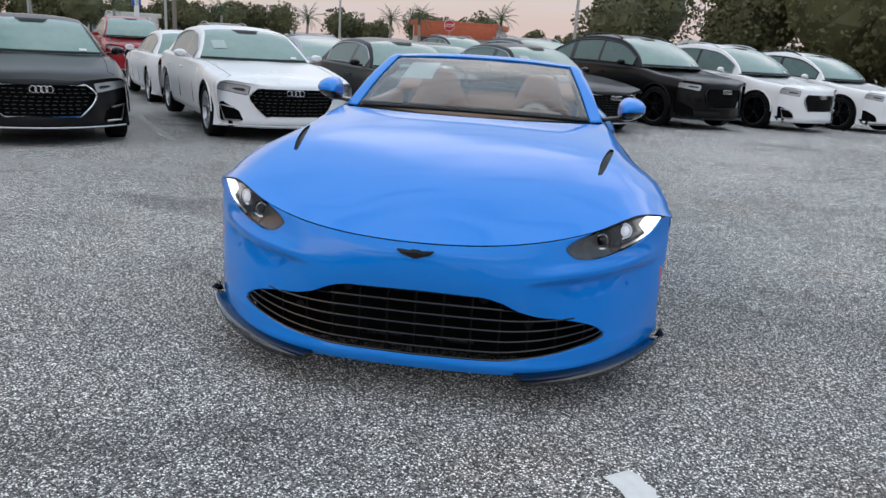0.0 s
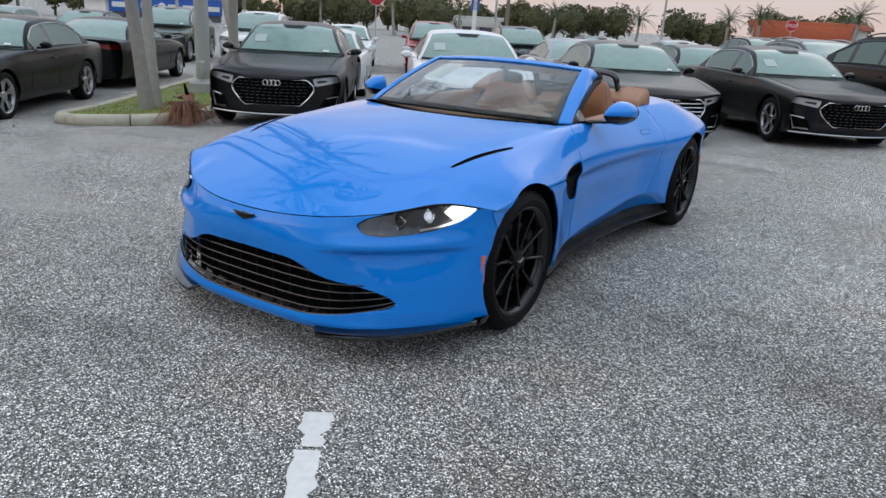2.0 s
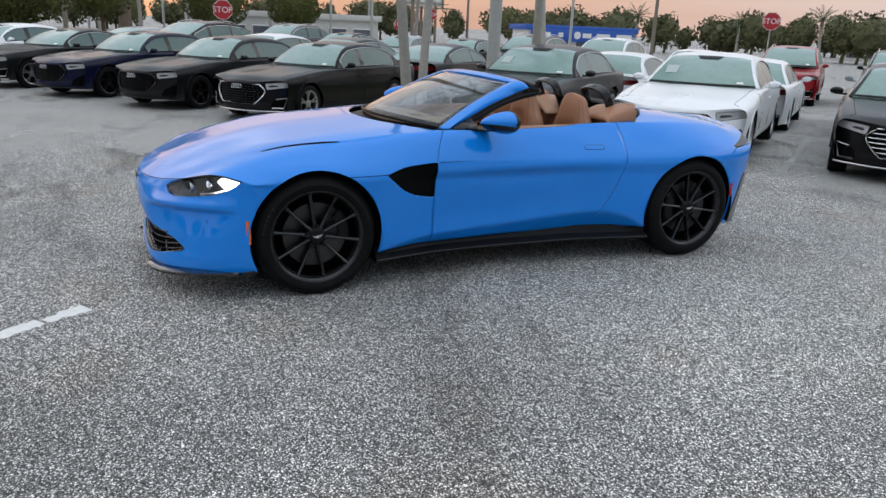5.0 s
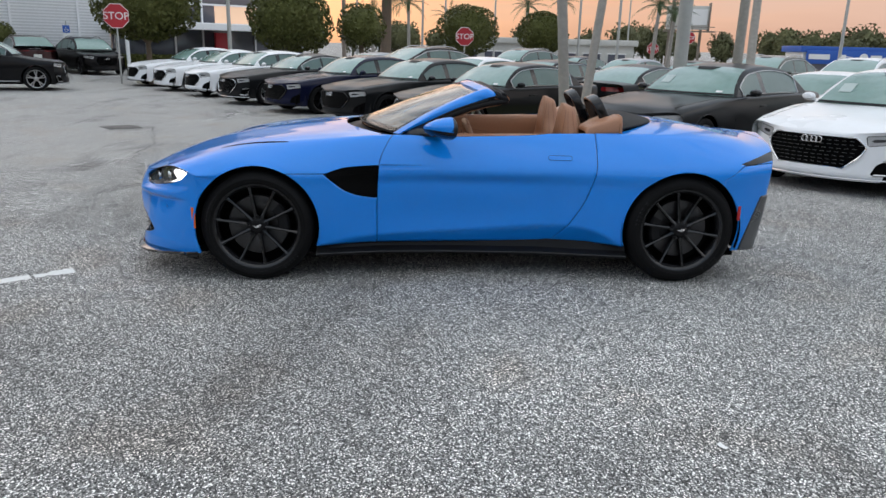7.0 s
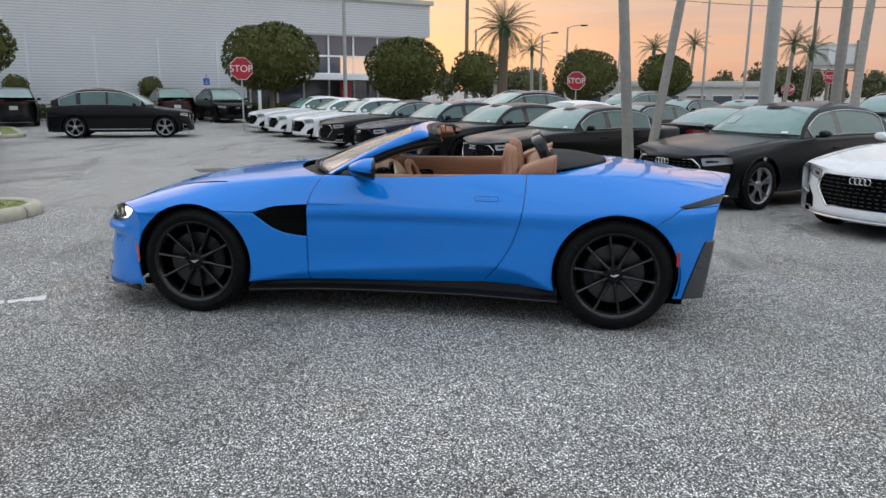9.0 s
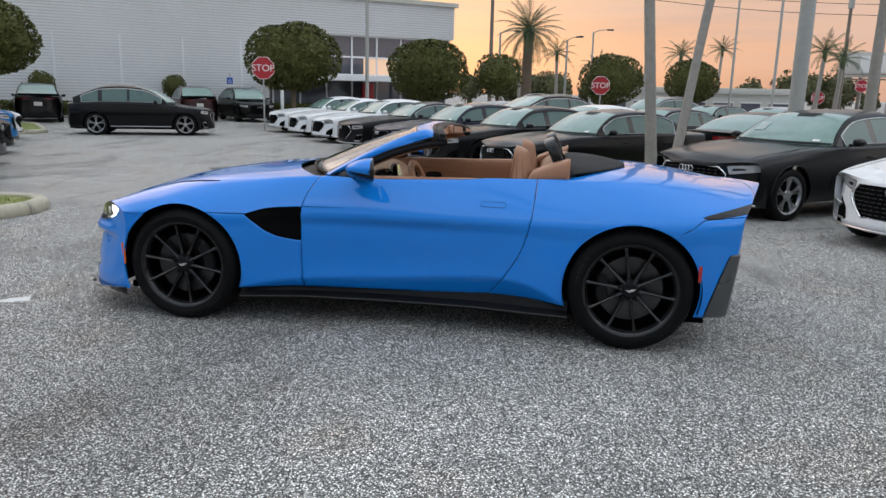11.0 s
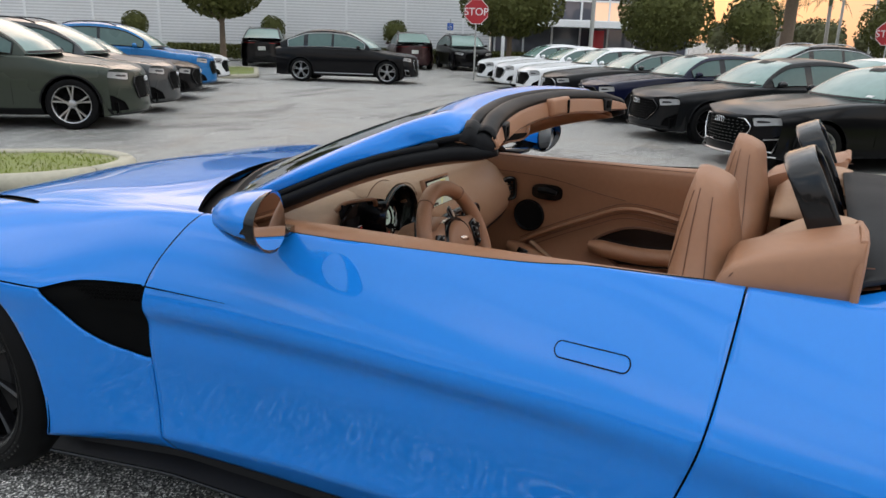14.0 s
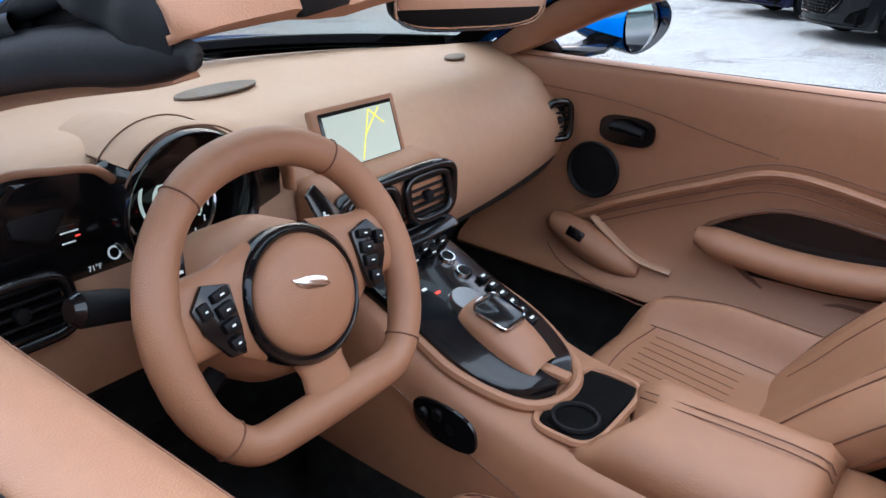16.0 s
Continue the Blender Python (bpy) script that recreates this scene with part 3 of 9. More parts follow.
def road_wheel(parent, style, R, m):
    """A wheel of a parked car; alike wheels share their meshes."""
    key = (style, R)
    if key not in WHEELS:
        face = {"silver": M_SILVER, "black": M_RIM, "dark": M_RIM}[style]
        h = R - 0.095
        tyre = shared("tyre", lathe([(h - 0.02, -0.22), (R - 0.03, -0.225), (R, -0.19), (R, -0.04), (R - 0.012, -0.012), (R - 0.035, 0.0), (h + 0.01, -0.002), (h - 0.004, -0.012)], 36), M_RUBBER)
        rim = shared("rim", lathe([(h - 0.02, -0.20), (h - 0.025, -0.05), (h - 0.012, -0.02), (h, -0.008), (h - 0.012, -0.014), (h - 0.02, -0.05)], 36), face)
        ring = []
        for k in range(5):
            for o in (-0.17, 0.17):
                a = 2 * math.pi * k / 5
                r = np.array([0.04, 0.12, h - 0.015])
                dw = np.array([0.0, o * 0.06, o * 0.24])
                hw = np.array([0.020, 0.015, 0.019])
                rows = np.array([np.stack([np.array([-0.03, -0.035, -0.02]) + dx, dw + s * hw, r], -1) for s, dx in ((-1, -0.02), (-0.7, 0.0), (0.7, 0.0), (1, -0.02))])
                ring.append(moved(grid(rows), Matrix.Rotation(a, 4, "X")))
        spokes = [shared("spoke", q, face) for q in ring]
        hubm = shared("hub_cap", lathe([(0.07, -0.05), (0.06, -0.03), (0.03, -0.022), (0.0, -0.022)], 20), face)
        back = shared("brake_disc", lathe([(0.05, -0.07), (0.16, -0.07), (0.16, -0.11), (h - 0.01, -0.14)], 30), M_DARK)
        WHEELS[key] = [tyre, rim, hubm, back] + spokes
    hub = new("wheel")
    hub.parent = parent
    hub.matrix_basis = m
    for me in WHEELS[key]:
        o = new(me.name.split(".")[0], me)
        o.parent = hub


def road_car(kind, paint, place, turn, label, wheels="silver", chrome=True, grille="mesh", lift=0.0, sheet=False, plate=False, front=True):
    """A parked car: front axle at the origin, nose to -y, its left to +x."""
    x0, y0 = place
    g = thing({"saloon": "saloon_car", "suv": "suv_car", "coupe": "coupe_car"}[kind], label, "car", pose(x0, y0, gh(x0, y0) + lift, 0, 0, turn), group="parked cars")
    P = PAINT[paint]
    S = kind == "suv"
    wb, fo, ro = (2.83, 0.86, 0.98) if S else (2.82, 0.88, 1.06)
    hw, R = (0.95, 0.37) if S else (0.925, 0.335)
    hz0, hz1, belt, roof = (0.84, 1.03, 1.06, 1.65) if S else (0.72, 0.93, 0.93, 1.395)
    end = wb + ro
    yw, ywt, yrt, yr = (0.36, 1.40, 2.64, 3.70) if S else (0.72, 1.52, 2.65, 3.40)
    if kind == "coupe":
        roof, ywt, yrt, yr = 1.37, 1.55, 2.35, 3.45
    bow = curve((-fo, 0.34), (-fo + 0.3, 0.20), (0.0, 0.06), (0.5, 0.0), (wb + 0.2, 0.0), (end - 0.3, -0.06), (end, -0.20))
    deck = 1.08 if S else 0.99
    zc = curve((-fo, hz0), (-fo + 0.25, hz0 + 0.09), (0.0, hz1 - 0.055), (0.6, hz1), (1.2, belt + 0.02), (wb, belt + 0.03), (wb + 0.5, deck), (end, deck - 0.02))
    zs = curve((-fo, hz0 + 0.015), (-fo + 0.25, hz0 + 0.060), (0.0, hz1 - 0.080), (0.6, belt - 0.03), (1.2, belt - 0.02), (wb, belt + 0.0), (end, deck - 0.06))
    xs = curve((-fo, hw - 0.16), (0.0, hw - 0.10), (1.0, hw - 0.075), (wb, hw - 0.07), (end, hw - 0.20))
    xw = curve((-fo, hw - 0.05), (0.0, hw), (1.2, hw - 0.015), (wb, hw), (end, hw - 0.09))
    u = np.linspace(-fo + (0.07 if S else 0.035), end, 78)
    zw = 0.70 if S else 0.62
    lines = [np.stack([0 * u, u, zc(u)], -1), np.stack([0.5 * xs(u), u, zc(u) - 0.012], -1), np.stack([xs(u) - 0.02, u, zs(u) + 0.015], -1), np.stack([xw(u) - 0.025, u, zs(u) - 0.06], -1), np.stack([xw(u), u, 0 * u + zw], -1), np.stack([xw(u) - 0.02, u, 0 * u + 0.42], -1), np.stack([xw(u) - 0.03, u, 0 * u + 0.30], -1), np.stack([xw(u) - 0.07, u, 0 * u + 0.22], -1)]
    lines[3][:, 2] = zs(u) - np.interp(u, [-fo, -0.3, 0.3], [0.018, 0.045, 0.06])
    ln = np.array(lines)
    B = spline_rows(np.concatenate([[ln[1] * np.array((-1.0, 1.0, 1.0))], ln]), 4)[4:]
    B[..., 1] += bow(B[..., 1]) * (np.clip(B[..., 0], 0, None) / hw) ** 2.2
    B = B.transpose(1, 0, 2)
    up = grid(B)

    def warch(V):
        d = np.minimum(np.hypot(V[:, 1], V[:, 2] - R), np.hypot(V[:, 1] - wb, V[:, 2] - R)) - (R + 0.045)
        return np.where(V[:, 0] > 0.5, d, 1.0)
    up = clip(*up, warch)
    skirt = clip(*up, lambda V: 0.31 - V[:, 2])
    up = clip(*up, lambda V: V[:, 2] - 0.31)
    body = part("body", both(up), P, g, smooth=50)
    part("side_skirt", both(skirt), M_SATIN if S else P, g, smooth=50)
    for yd in (0.78, 1.72, 2.62):
        for sg in (1, -1):
            zz = np.linspace(0.36, belt - 0.05, 9)
            part("door_seam", tube([(sg * (np.interp(z, [0.3, 0.42, zw, belt - 0.05], [hw - 0.037, hw - 0.026, hw - 0.012, hw - 0.085]) + 0.001), yd + (0.12 if yd > 2.5 else 0) * (z - 0.4), z) for z in zz], 0.003, 4), M_DARK, body)
    # nose and tail skins
    C = np.concatenate([np.linspace(0, 0.8, 26), 0.8 + 0.2 * np.sin(np.linspace(0, math.pi / 2, 14))[1:]])

    def skin(row, zs_, y_mid, y_end, sgn, p):
        k = np.argmax(row[:, 0] > 0.985 * row[:, 0].max())
        x = row[k, 0] * C
        rows = [np.stack([x, np.interp(x, row[:k + 1, 0], row[:k + 1, 1]), np.interp(x, row[:k + 1, 0], row[:k + 1, 2])], -1)]
        z_edge = rows[0][-1, 2]
        for i, z in enumerate(zs_):
            f = (i + 1) / len(zs_)
            xx = (row[k, 0] * (1 - f) + (hw - 0.02) * f) * C
            yy = y_mid[i] + (y_end - y_mid[i]) * C ** p
            top = rows[0][:, 2]
            rows.append(np.stack([xx, yy, top + (z - top) * min(1.0, 0.25 + f) if i == 0 else 0 * xx + z], -1))
        return clip(*grid(spline_rows(np.array(rows), 5), flip=sgn < 0), warch)
    zl = [hz0 - 0.10, hz0 - 0.25, 0.38, 0.27, 0.20]
    nose_ = skin(B[0], zl, [-fo + (0.025 if S else 0.0), -fo - 0.015, -fo - 0.02, -fo - 0.03, -fo + 0.02], -0.435, -1, 2.3)
    tail_ = skin(B[-1], [deck - 0.12, 0.70, 0.45, 0.30, 0.22], [end + 0.015, end + 0.03, end + 0.05, end + 0.03, end - 0.05], wb + 0.42, 1, 3.0)
    gt, gb = hz0 - (0.085 if S else 0.045), (0.43 if S else 0.34)
    gw = curve((gb - 0.04, 0.30), (gb, 0.36), (gt - 0.10, 0.54), (gt, 0.44), (gt + 0.03, 0.40))
    if S:
        gw = curve((gb - 0.04, 0.36), (gb, 0.38), (gt - 0.10, 0.47), (gt, 0.41), (gt + 0.03, 0.38))
    hole = lambda V: np.minimum(gw(V[:, 2]) - V[:, 0], np.minimum(gt - V[:, 2], V[:, 2] - gb))
    lt, lb = hz0 - 0.012, hz0 - 0.135
    lampz = lambda V: np.minimum(np.minimum(V[:, 0] - 0.51 - 0.25 * (lt - V[:, 2]), (hw - 0.045) - V[:, 0]), np.minimum(lt + 0.10 * (V[:, 0] - 0.6) - V[:, 2], V[:, 2] - lb - 0.17 * (V[:, 0] - 0.56)))
    intake = lambda V: np.minimum(np.minimum(V[:, 0] - 0.60 - 0.35 * (V[:, 2] - 0.28), (hw - 0.09) - V[:, 0]), np.minimum(0.27 + 0.65 * (V[:, 0] - 0.45) - V[:, 2], np.minimum(0.50 - V[:, 2], V[:, 2] - 0.27)))
    gr = clip(*nose_, lambda V: hole(V) - 0.004)
    la = clip(*nose_, lambda V: lampz(V) - 0.007)
    lsur = clip(*nose_, lambda V: lampz(V) + 0.003)
    it = clip(*nose_, intake)
    rest = clip(*clip(*clip(*nose_, lambda V: -hole(V)), lambda V: -lampz(V)), lambda V: -intake(V))
    part("front_bumper", both(rest), P, g, smooth=50)
    gp = part("grille", moved(both(gr), pose(0, 0.03, 0)), M_DARK, g, "black grille")
    for sg in (1, -1):
        fl = (lambda q: q) if sg > 0 else flipx
        hl = part("headlamp", fl(la), M_HEADL, g, "clear headlamp")
        part("lamp_surround", moved(fl(lsur), pose(0, 0.006, 0)), M_SATIN, hl)
        part("lamp_recess", moved(fl(clip(*la, lambda V: np.minimum(lampz(V) - 0.040, (hw - 0.22) - V[:, 0]))), pose(0, -0.003, 0)), M_HEADD, hl)
        part("bumper_intake", moved(fl(it), pose(0, 0.02, 0)), M_DARK, g)
    yn = lambda x, z: -fo - 0.026 + (fo - 0.435) * (abs(x) / hw) ** 2.3 + max(0.0, z - hz0 + 0.24) * (0.22 if S else 0.10)
    out = [(gw(z), z) for z in np.linspace(gb, gt, 9)]
    loop = [(-float(a), b) for a, b in out] + [(float(a), b) for a, b in out[::-1]]
    loop = np.array([(a, yn(a, b) - 0.004, b) for a, b in loop])
    rim_m = M_CHROME if chrome else M_BLACK
    part("grille_frame", tube(loop, 0.010, 6, closed=True), rim_m, gp)
    bars = []
    nb = 6 if grille == "slats" else 8
    for i in range(1, nb):
        z = gb + (gt - gb) * i / nb
        w = float(gw(z)) - 0.015
        xs_ = np.linspace(-w, w, 17)
        if grille == "slats":
            part("grille_slat", tube([(a, yn(a, z) + 0.006, z) for a in xs_], 0.006, 5), M_CHROME, gp)
        else:
            for j, a in enumerate(np.arange(-w + 0.03 + 0.03 * (i % 2), w - 0.02, 0.075)):
                bars.append(box(0.045, 0.006, 0.007, (a, yn(a, z) + 0.008, z)))
    if bars:
        part("grille_mesh", merge(*bars), M_GMESH if chrome else M_RIM, gp, smooth=0)["kind"] = "stuff"
    zb = 0.87 * gt + 0.13 * gb
    em = gp
    for k in range(4):
        a = (k - 1.5) * 0.052
        part("emblem_ring", tube([(a + 0.034 * math.cos(q), yn(a, zb) - 0.012, zb + 0.034 * math.sin(q)) for q in np.linspace(0, 2 * math.pi, 22, endpoint=False)], 0.0052, 6, closed=True), M_CHROME, em)
    lip = np.array([(a, yn(a, 0.22) - 0.012, 0.225) for a in np.linspace(-hw + 0.08, hw - 0.08, 31)])
    part("bumper_lip", tube(lip, 0.011, 6), M_SILVER if chrome else M_SATIN, g)
    if chrome:
        for sg in (1, -1):
            tr = np.array([(0.64, 0.285), (0.80, 0.285), (0.845, 0.46), (0.70, 0.435)])
            part("intake_trim", tube([(sg * a, yn(a, z) - 0.006, z) for a, z in spline_rows(np.array([(a, z, 0) for a, z in tr]), 1)[:, :2]], 0.012, 5), M_SILVER, g)
    # tail
    tz = (0.98, 1.08) if S else (0.76, 0.90)
    tl = lambda V: np.minimum(np.minimum(V[:, 0] - 0.30, tz[1] - 0.03 - V[:, 2]), V[:, 2] - tz[0] - 0.04 * (0.9 - V[:, 0]))
    part("rear_bumper", both(clip(*tail_, lambda V: -tl(V))), P, g, smooth=50)
    for fl in (lambda q: q, flipx):
        part("tail_lamp", fl(clip(*tail_, tl)), M_TAILRED, g, "red tail lamp")
    if plate:
        part("licence_plate", box(0.31, 0.008, 0.16, (0, end + 0.05, 0.80 if S else 0.66), 0.003), M_PLATE, g, "pale licence plate")
        part("plate_frame", box(0.33, 0.006, 0.18, (0, end + 0.046, 0.80 if S else 0.66), 0.003), M_SATIN, g)
    # cabin
    zr = curve((yw - 0.02, belt - 0.01), (yw + 0.25, belt + 0.36 * (roof - belt)), (ywt, roof - 0.055), (0.5 * (ywt + yrt), roof), (yrt, roof - 0.045), (0.5 * (yrt + yr), belt + (0.62 if S else 0.60) * (roof - belt)), (yr, belt + (0.28 if S else 0.04) * (roof - belt)))
    rr = np.linspace(yw, yr, 44)
    cols = 16
    G_ = np.zeros((len(rr), cols, 3))
    for i, y in enumerate(rr):
        zt = float(zr(y))
        f = np.clip((zt - belt) / (roof - belt), 0.02, 1)
        xb = hw - 0.105
        xr = xb - (0.20 if S else 0.235) * f ** 0.9
        pts = []
        for c in range(cols):
            if c <= 7:
                q = (0, 0.2, 0.4, 0.58, 0.74, 0.86, 0.945, 1)[c]
                pts.append((xr * q, y, zt - 0.045 * f * q ** 3.2))
            else:
                q = (c - 7) / 8
                z1, z2 = zt - 0.045 * f, belt - 0.02
                pts.append((xr + (xb - xr) * q ** 0.85, y, z1 + (z2 - z1) * (q if q < 1 else 1)))
        G_[i] = pts
    # bow the screens forwards and back
    for i, y in enumerate(rr):
        b_ = 0.17 * np.clip((ywt - y) / (ywt - yw), 0, 1) - 0.16 * np.clip((y - yrt) / (yr - yrt), 0, 1)
        G_[i, :, 1] += b_ * (G_[i, :, 0] / hw) ** 2 * 1.6
    sets = {"roof": [], "windscreen": [], "rear_window": [], "side": [], "pillar": [], "rear_pillar": []}
    for i in range(len(rr) - 1):
        ym = 0.5 * (rr[i] + rr[i + 1])
        for j in range(cols - 1):
            q = [i * cols + j, i * cols + j + 1, (i + 1) * cols + j + 1, (i + 1) * cols + j]
            if j < 6:
                k = "windscreen" if ym < ywt - 0.02 else ("rear_window" if ym > yrt + 0.06 and ym < yr - 0.03 else "roof")
            elif j < 8:
                k = "roof"
            elif j < 14:
                k = "side" if yw + 0.22 < ym < yr - (0.30 if S else 0.42) else "roof"
                if k == "side" and (abs(ym - 1.78) < 0.05 or (S and abs(ym - 2.70) < 0.05)):
                    k = "pillar" if ym < 2.2 else "rear_pillar"
            else:
                k = "roof"
            sets[k].append(q)
    Vg = G_.reshape(-1, 3)
    sub = lambda k: both(clip(Vg, sets[k], lambda V: 0 * V[:, 0] + 1))
    part("roof", sub("roof"), P, g, smooth=50)
    part("windscreen", sub("windscreen"), M_WSGLASS, g, "dewy pale windscreen", smooth=180)
    part("rear_window", sub("rear_window"), M_WSGLASS, g, "dewy rear window", smooth=180)
    for fl in (lambda q: q, flipx):
        part("side_window", fl(clip(Vg, sets["side"], lambda V: 0 * V[:, 0] + 1)), M_DEWSIDE, g, "dewy grey side window", smooth=180)
        for pk_ in ("pillar", "rear_pillar"):
            if sets[pk_]:
                part("door_pillar", fl(clip(Vg, sets[pk_], lambda V: 0 * V[:, 0] + 1)), M_BLACK, g)
        trim = [G_[i, 8] + np.array((0.008, 0, 0)) for i in range(len(rr)) if yw + 0.22 < rr[i] < yr - (0.30 if S else 0.42)]
        low = [G_[i, 14] + np.array((0.008, 0, 0)) for i in range(len(rr)) if yw + 0.22 < rr[i] < yr - (0.30 if S else 0.42)]
        part("window_trim", fl(tube(np.array(trim + low[::-1]), 0.013 if S else 0.009, 5, closed=True)), M_SILVER if chrome else M_BLACK, g, "bright window trim" if chrome else "")
        ym_ = yw + (0.56 if S else 0.42)
        mi = lathe([(0.0, -0.075), (0.05, -0.07), (0.078, -0.03), (0.082, 0.02), (0.07, 0.055), (0.0, 0.06)], 14, "y")
        mi = moved(mi, pose(hw + 0.060, ym_, belt + 0.060) @ Matrix.Diagonal((1.10, 0.75, 0.66, 1)))
        if S and chrome:
            part("sill_strip", fl(box(0.02, wb - 2 * R - 0.16, 0.03, (hw - 0.012, wb / 2, 0.30), 0.008)), M_SILVER, g, "bright sill strip")
        part("door_mirror", fl(merge(mi, box(0.12, 0.05, 0.03, (hw - 0.02, ym_ + 0.01, belt + 0.02), 0.01))), M_BLACK if paint == "dark grey" else P, g)
        for yd in (1.58, 2.50):
            part("door_handle", fl(box(0.022, 0.19, 0.024, (hw - 0.03 + 0.012, yd, belt - 0.145), 0.008)), P, g)
    yc_, zc_ = G_[:, 0, 1], G_[:, 0, 2]

    def on_screen(x0, x1, y0_, y1_, off, n=5, taper=1.0):
        """A patch lying on the windscreen."""
        rows_ = []
        for k in np.linspace(0, 1, n):
            y = y0_ + (y1_ - y0_) * k
            z = float(np.interp(y, yc_, zc_))
            f_ = np.clip((z - belt) / (roof - belt), 0.02, 1)
            xr_ = hw - 0.105 - (0.20 if S else 0.235) * f_ ** 0.9
            b_ = 0.17 * np.clip((ywt - y) / (ywt - yw), 0, 1)
            m_ = 0.5 * (x0 + x1)
            xs3 = np.linspace(m_ + (x0 - m_) * (1 + (taper - 1) * k), m_ + (x1 - m_) * (1 + (taper - 1) * k), 9)
            rows_.append([(x, y + b_ * (x / hw) ** 2 * 1.6 - off * 0.5, z - 0.045 * f_ * (abs(x) / xr_) ** 3.2 + off * 0.87) for x in xs3])
        return grid(np.array(rows_))
    part("mirror_pod", on_screen(-0.13, 0.13, ywt - 0.17, ywt - 0.02, 0.006, taper=1.5), M_SATIN, g)
    part("screen_band", on_screen(-hw + 0.17, hw - 0.17, yw + 0.005, yw + 0.045, 0.006), M_SATIN, g)
    part("wiper", tube([(a, yw + 0.035 + 0.17 * 1.6 * (a / hw) ** 2, belt + 0.015) for a in np.linspace(-0.55, 0.6, 10)], 0.010, 5), M_DARK, g)
    if sheet:
        part("price_sheet", on_screen(-0.56, -0.38, yw + 0.22, yw + 0.42, 0.007), M_SHEET, g, "pale price sheet in the screen")
    part("sticker", on_screen(0.50, 0.59, yw + 0.06, yw + 0.10, 0.008), M_PAPER, g)
    if S:
        for sg in (1, -1):
            part("roof_rail", tube([(sg * 0.60, y, float(zr(y)) - 0.02 + 0.035 * min(1, 6 * (y - ywt) / (yrt - ywt), 6 * (yrt - y) / (yrt - ywt))) for y in np.linspace(ywt, yrt, 14)], 0.014, 6), M_SILVER if chrome else M_BLACK, g)
    # bonnet gaps and arch lips
    for sg in (1, -1):
        hb = []
        for y in np.linspace(-fo + 0.14, yw + 0.02, 12):
            i_ = int(np.argmin(np.abs(u - y)))
            rw = B[i_]
            k_ = int(np.argmin(np.abs(rw[:, 0] - (hw - 0.20))[:22]))
            hb.append((sg * rw[k_, 0], rw[k_, 1], rw[k_, 2] + 0.0005))
        part("bonnet_seam", tube(hb, 0.003, 4), M_DARK, body)
        for y in (0.0, wb):
            part("arch_lip", tube([(sg * (hw - 0.012), y + (R + 0.048) * math.cos(a), R + (R + 0.048) * math.sin(a)) for a in np.linspace(0.05, math.pi - 0.05, 22)], 0.016 if S else 0.009, 6), M_SATIN if (S and not chrome) else P, body)
    for y in (0.0, wb):
        road_wheel(g, wheels, R, pose(hw - 0.022, y, R))
        road_wheel(g, wheels, R, pose(-hw + 0.022, y, R, 0, 0, 180))
    part("underside", box(2 * hw - 0.34, end + fo - 0.5, 0.20, (0, (end - fo) / 2, 0.30)), M_DARK, g)
    return g


E1, D1, ROWT = np.array((math.cos(radians(36)), math.sin(radians(36)))), np.array((-math.sin(radians(36.5)), math.cos(radians(36.5)))), 37.0
rowA = np.array((-5.40, 4.64))
BAY = 2.76
for n, (kind, paint, label, kw) in enumerate([
    ("saloon", "dark grey", "dark grey saloon car with a chrome grille frame", dict(chrome=True, sheet=True)),
    ("saloon", "white", "white saloon car with a mesh grille", dict(wheels="silver", sheet=True)),
    ("saloon", "black", "black saloon car with a chrome slatted grille", dict(grille="slats")),
    ("saloon", "dark grey", "dark grey saloon car with black mirrors and a chrome grille", dict(sheet=True)),
    ("suv", "black", "black off-road estate car with black trim", dict(chrome=False, wheels="black")),
    ("suv", "white", "white off-road estate car with black wheels", dict(chrome=True, wheels="black")),
    ("suv", "white", "white off-road estate car beside another", dict(chrome=False, wheels="black")),
]):
    p = rowA + E1 * BAY * n + (D1 * 0.45 if n in (2, 3) else D1 * 0.6 if n > 3 else 0)
    road_car(kind, paint, p, ROWT, label, **kw)
rowK = np.array((-9.11, 1.77))
for n, (kind, paint, label, kw) in enumerate([
    ("saloon", "black", "black saloon car with bright window trim", dict()),
    ("saloon", "dark grey", "dark grey sporty saloon car with black trim", dict(chrome=False, wheels="dark")),
    ("saloon", "navy", "navy saloon car with black trim", dict(chrome=False, wheels="dark")),
    ("coupe", "dark grey", "dark grey coupe with a mesh grille", dict()),
    ("saloon", "white", "white small saloon car", dict(chrome=False)),
    ("coupe", "white", "white coupe with a mesh grille", dict()),
    ("saloon", "white", "white saloon car at the row's end", dict(chrome=False)),
]):
    road_car(kind, paint, rowK - E1 * (BAY * n) + (-0.3, 0.0) * np.array(n > 3), ROWT, label, **kw)
rowL = np.array((-5.92, -8.07))
for n, (kind, paint, label, kw) in enumerate([
    ("suv", "green", "dark olive off-road estate car", dict(chrome=False)),
    ("suv", "grey", "grey off-road estate car", dict(chrome=False)),
    ("saloon", "black", "black saloon car between two others", dict(chrome=False)),
    ("suv", "blue", "bright blue small off-road car", dict(chrome=False)),
    ("saloon", "white", "white hatch parked at the row's end", dict(chrome=False)),
]):
    road_car(kind, paint, rowL - E1 * (BAY * n), ROWT + 180, label, **kw)
road_car("suv", "black", (-19.59, -10.63), 201, "black off-road estate car standing in the aisle", chrome=True)
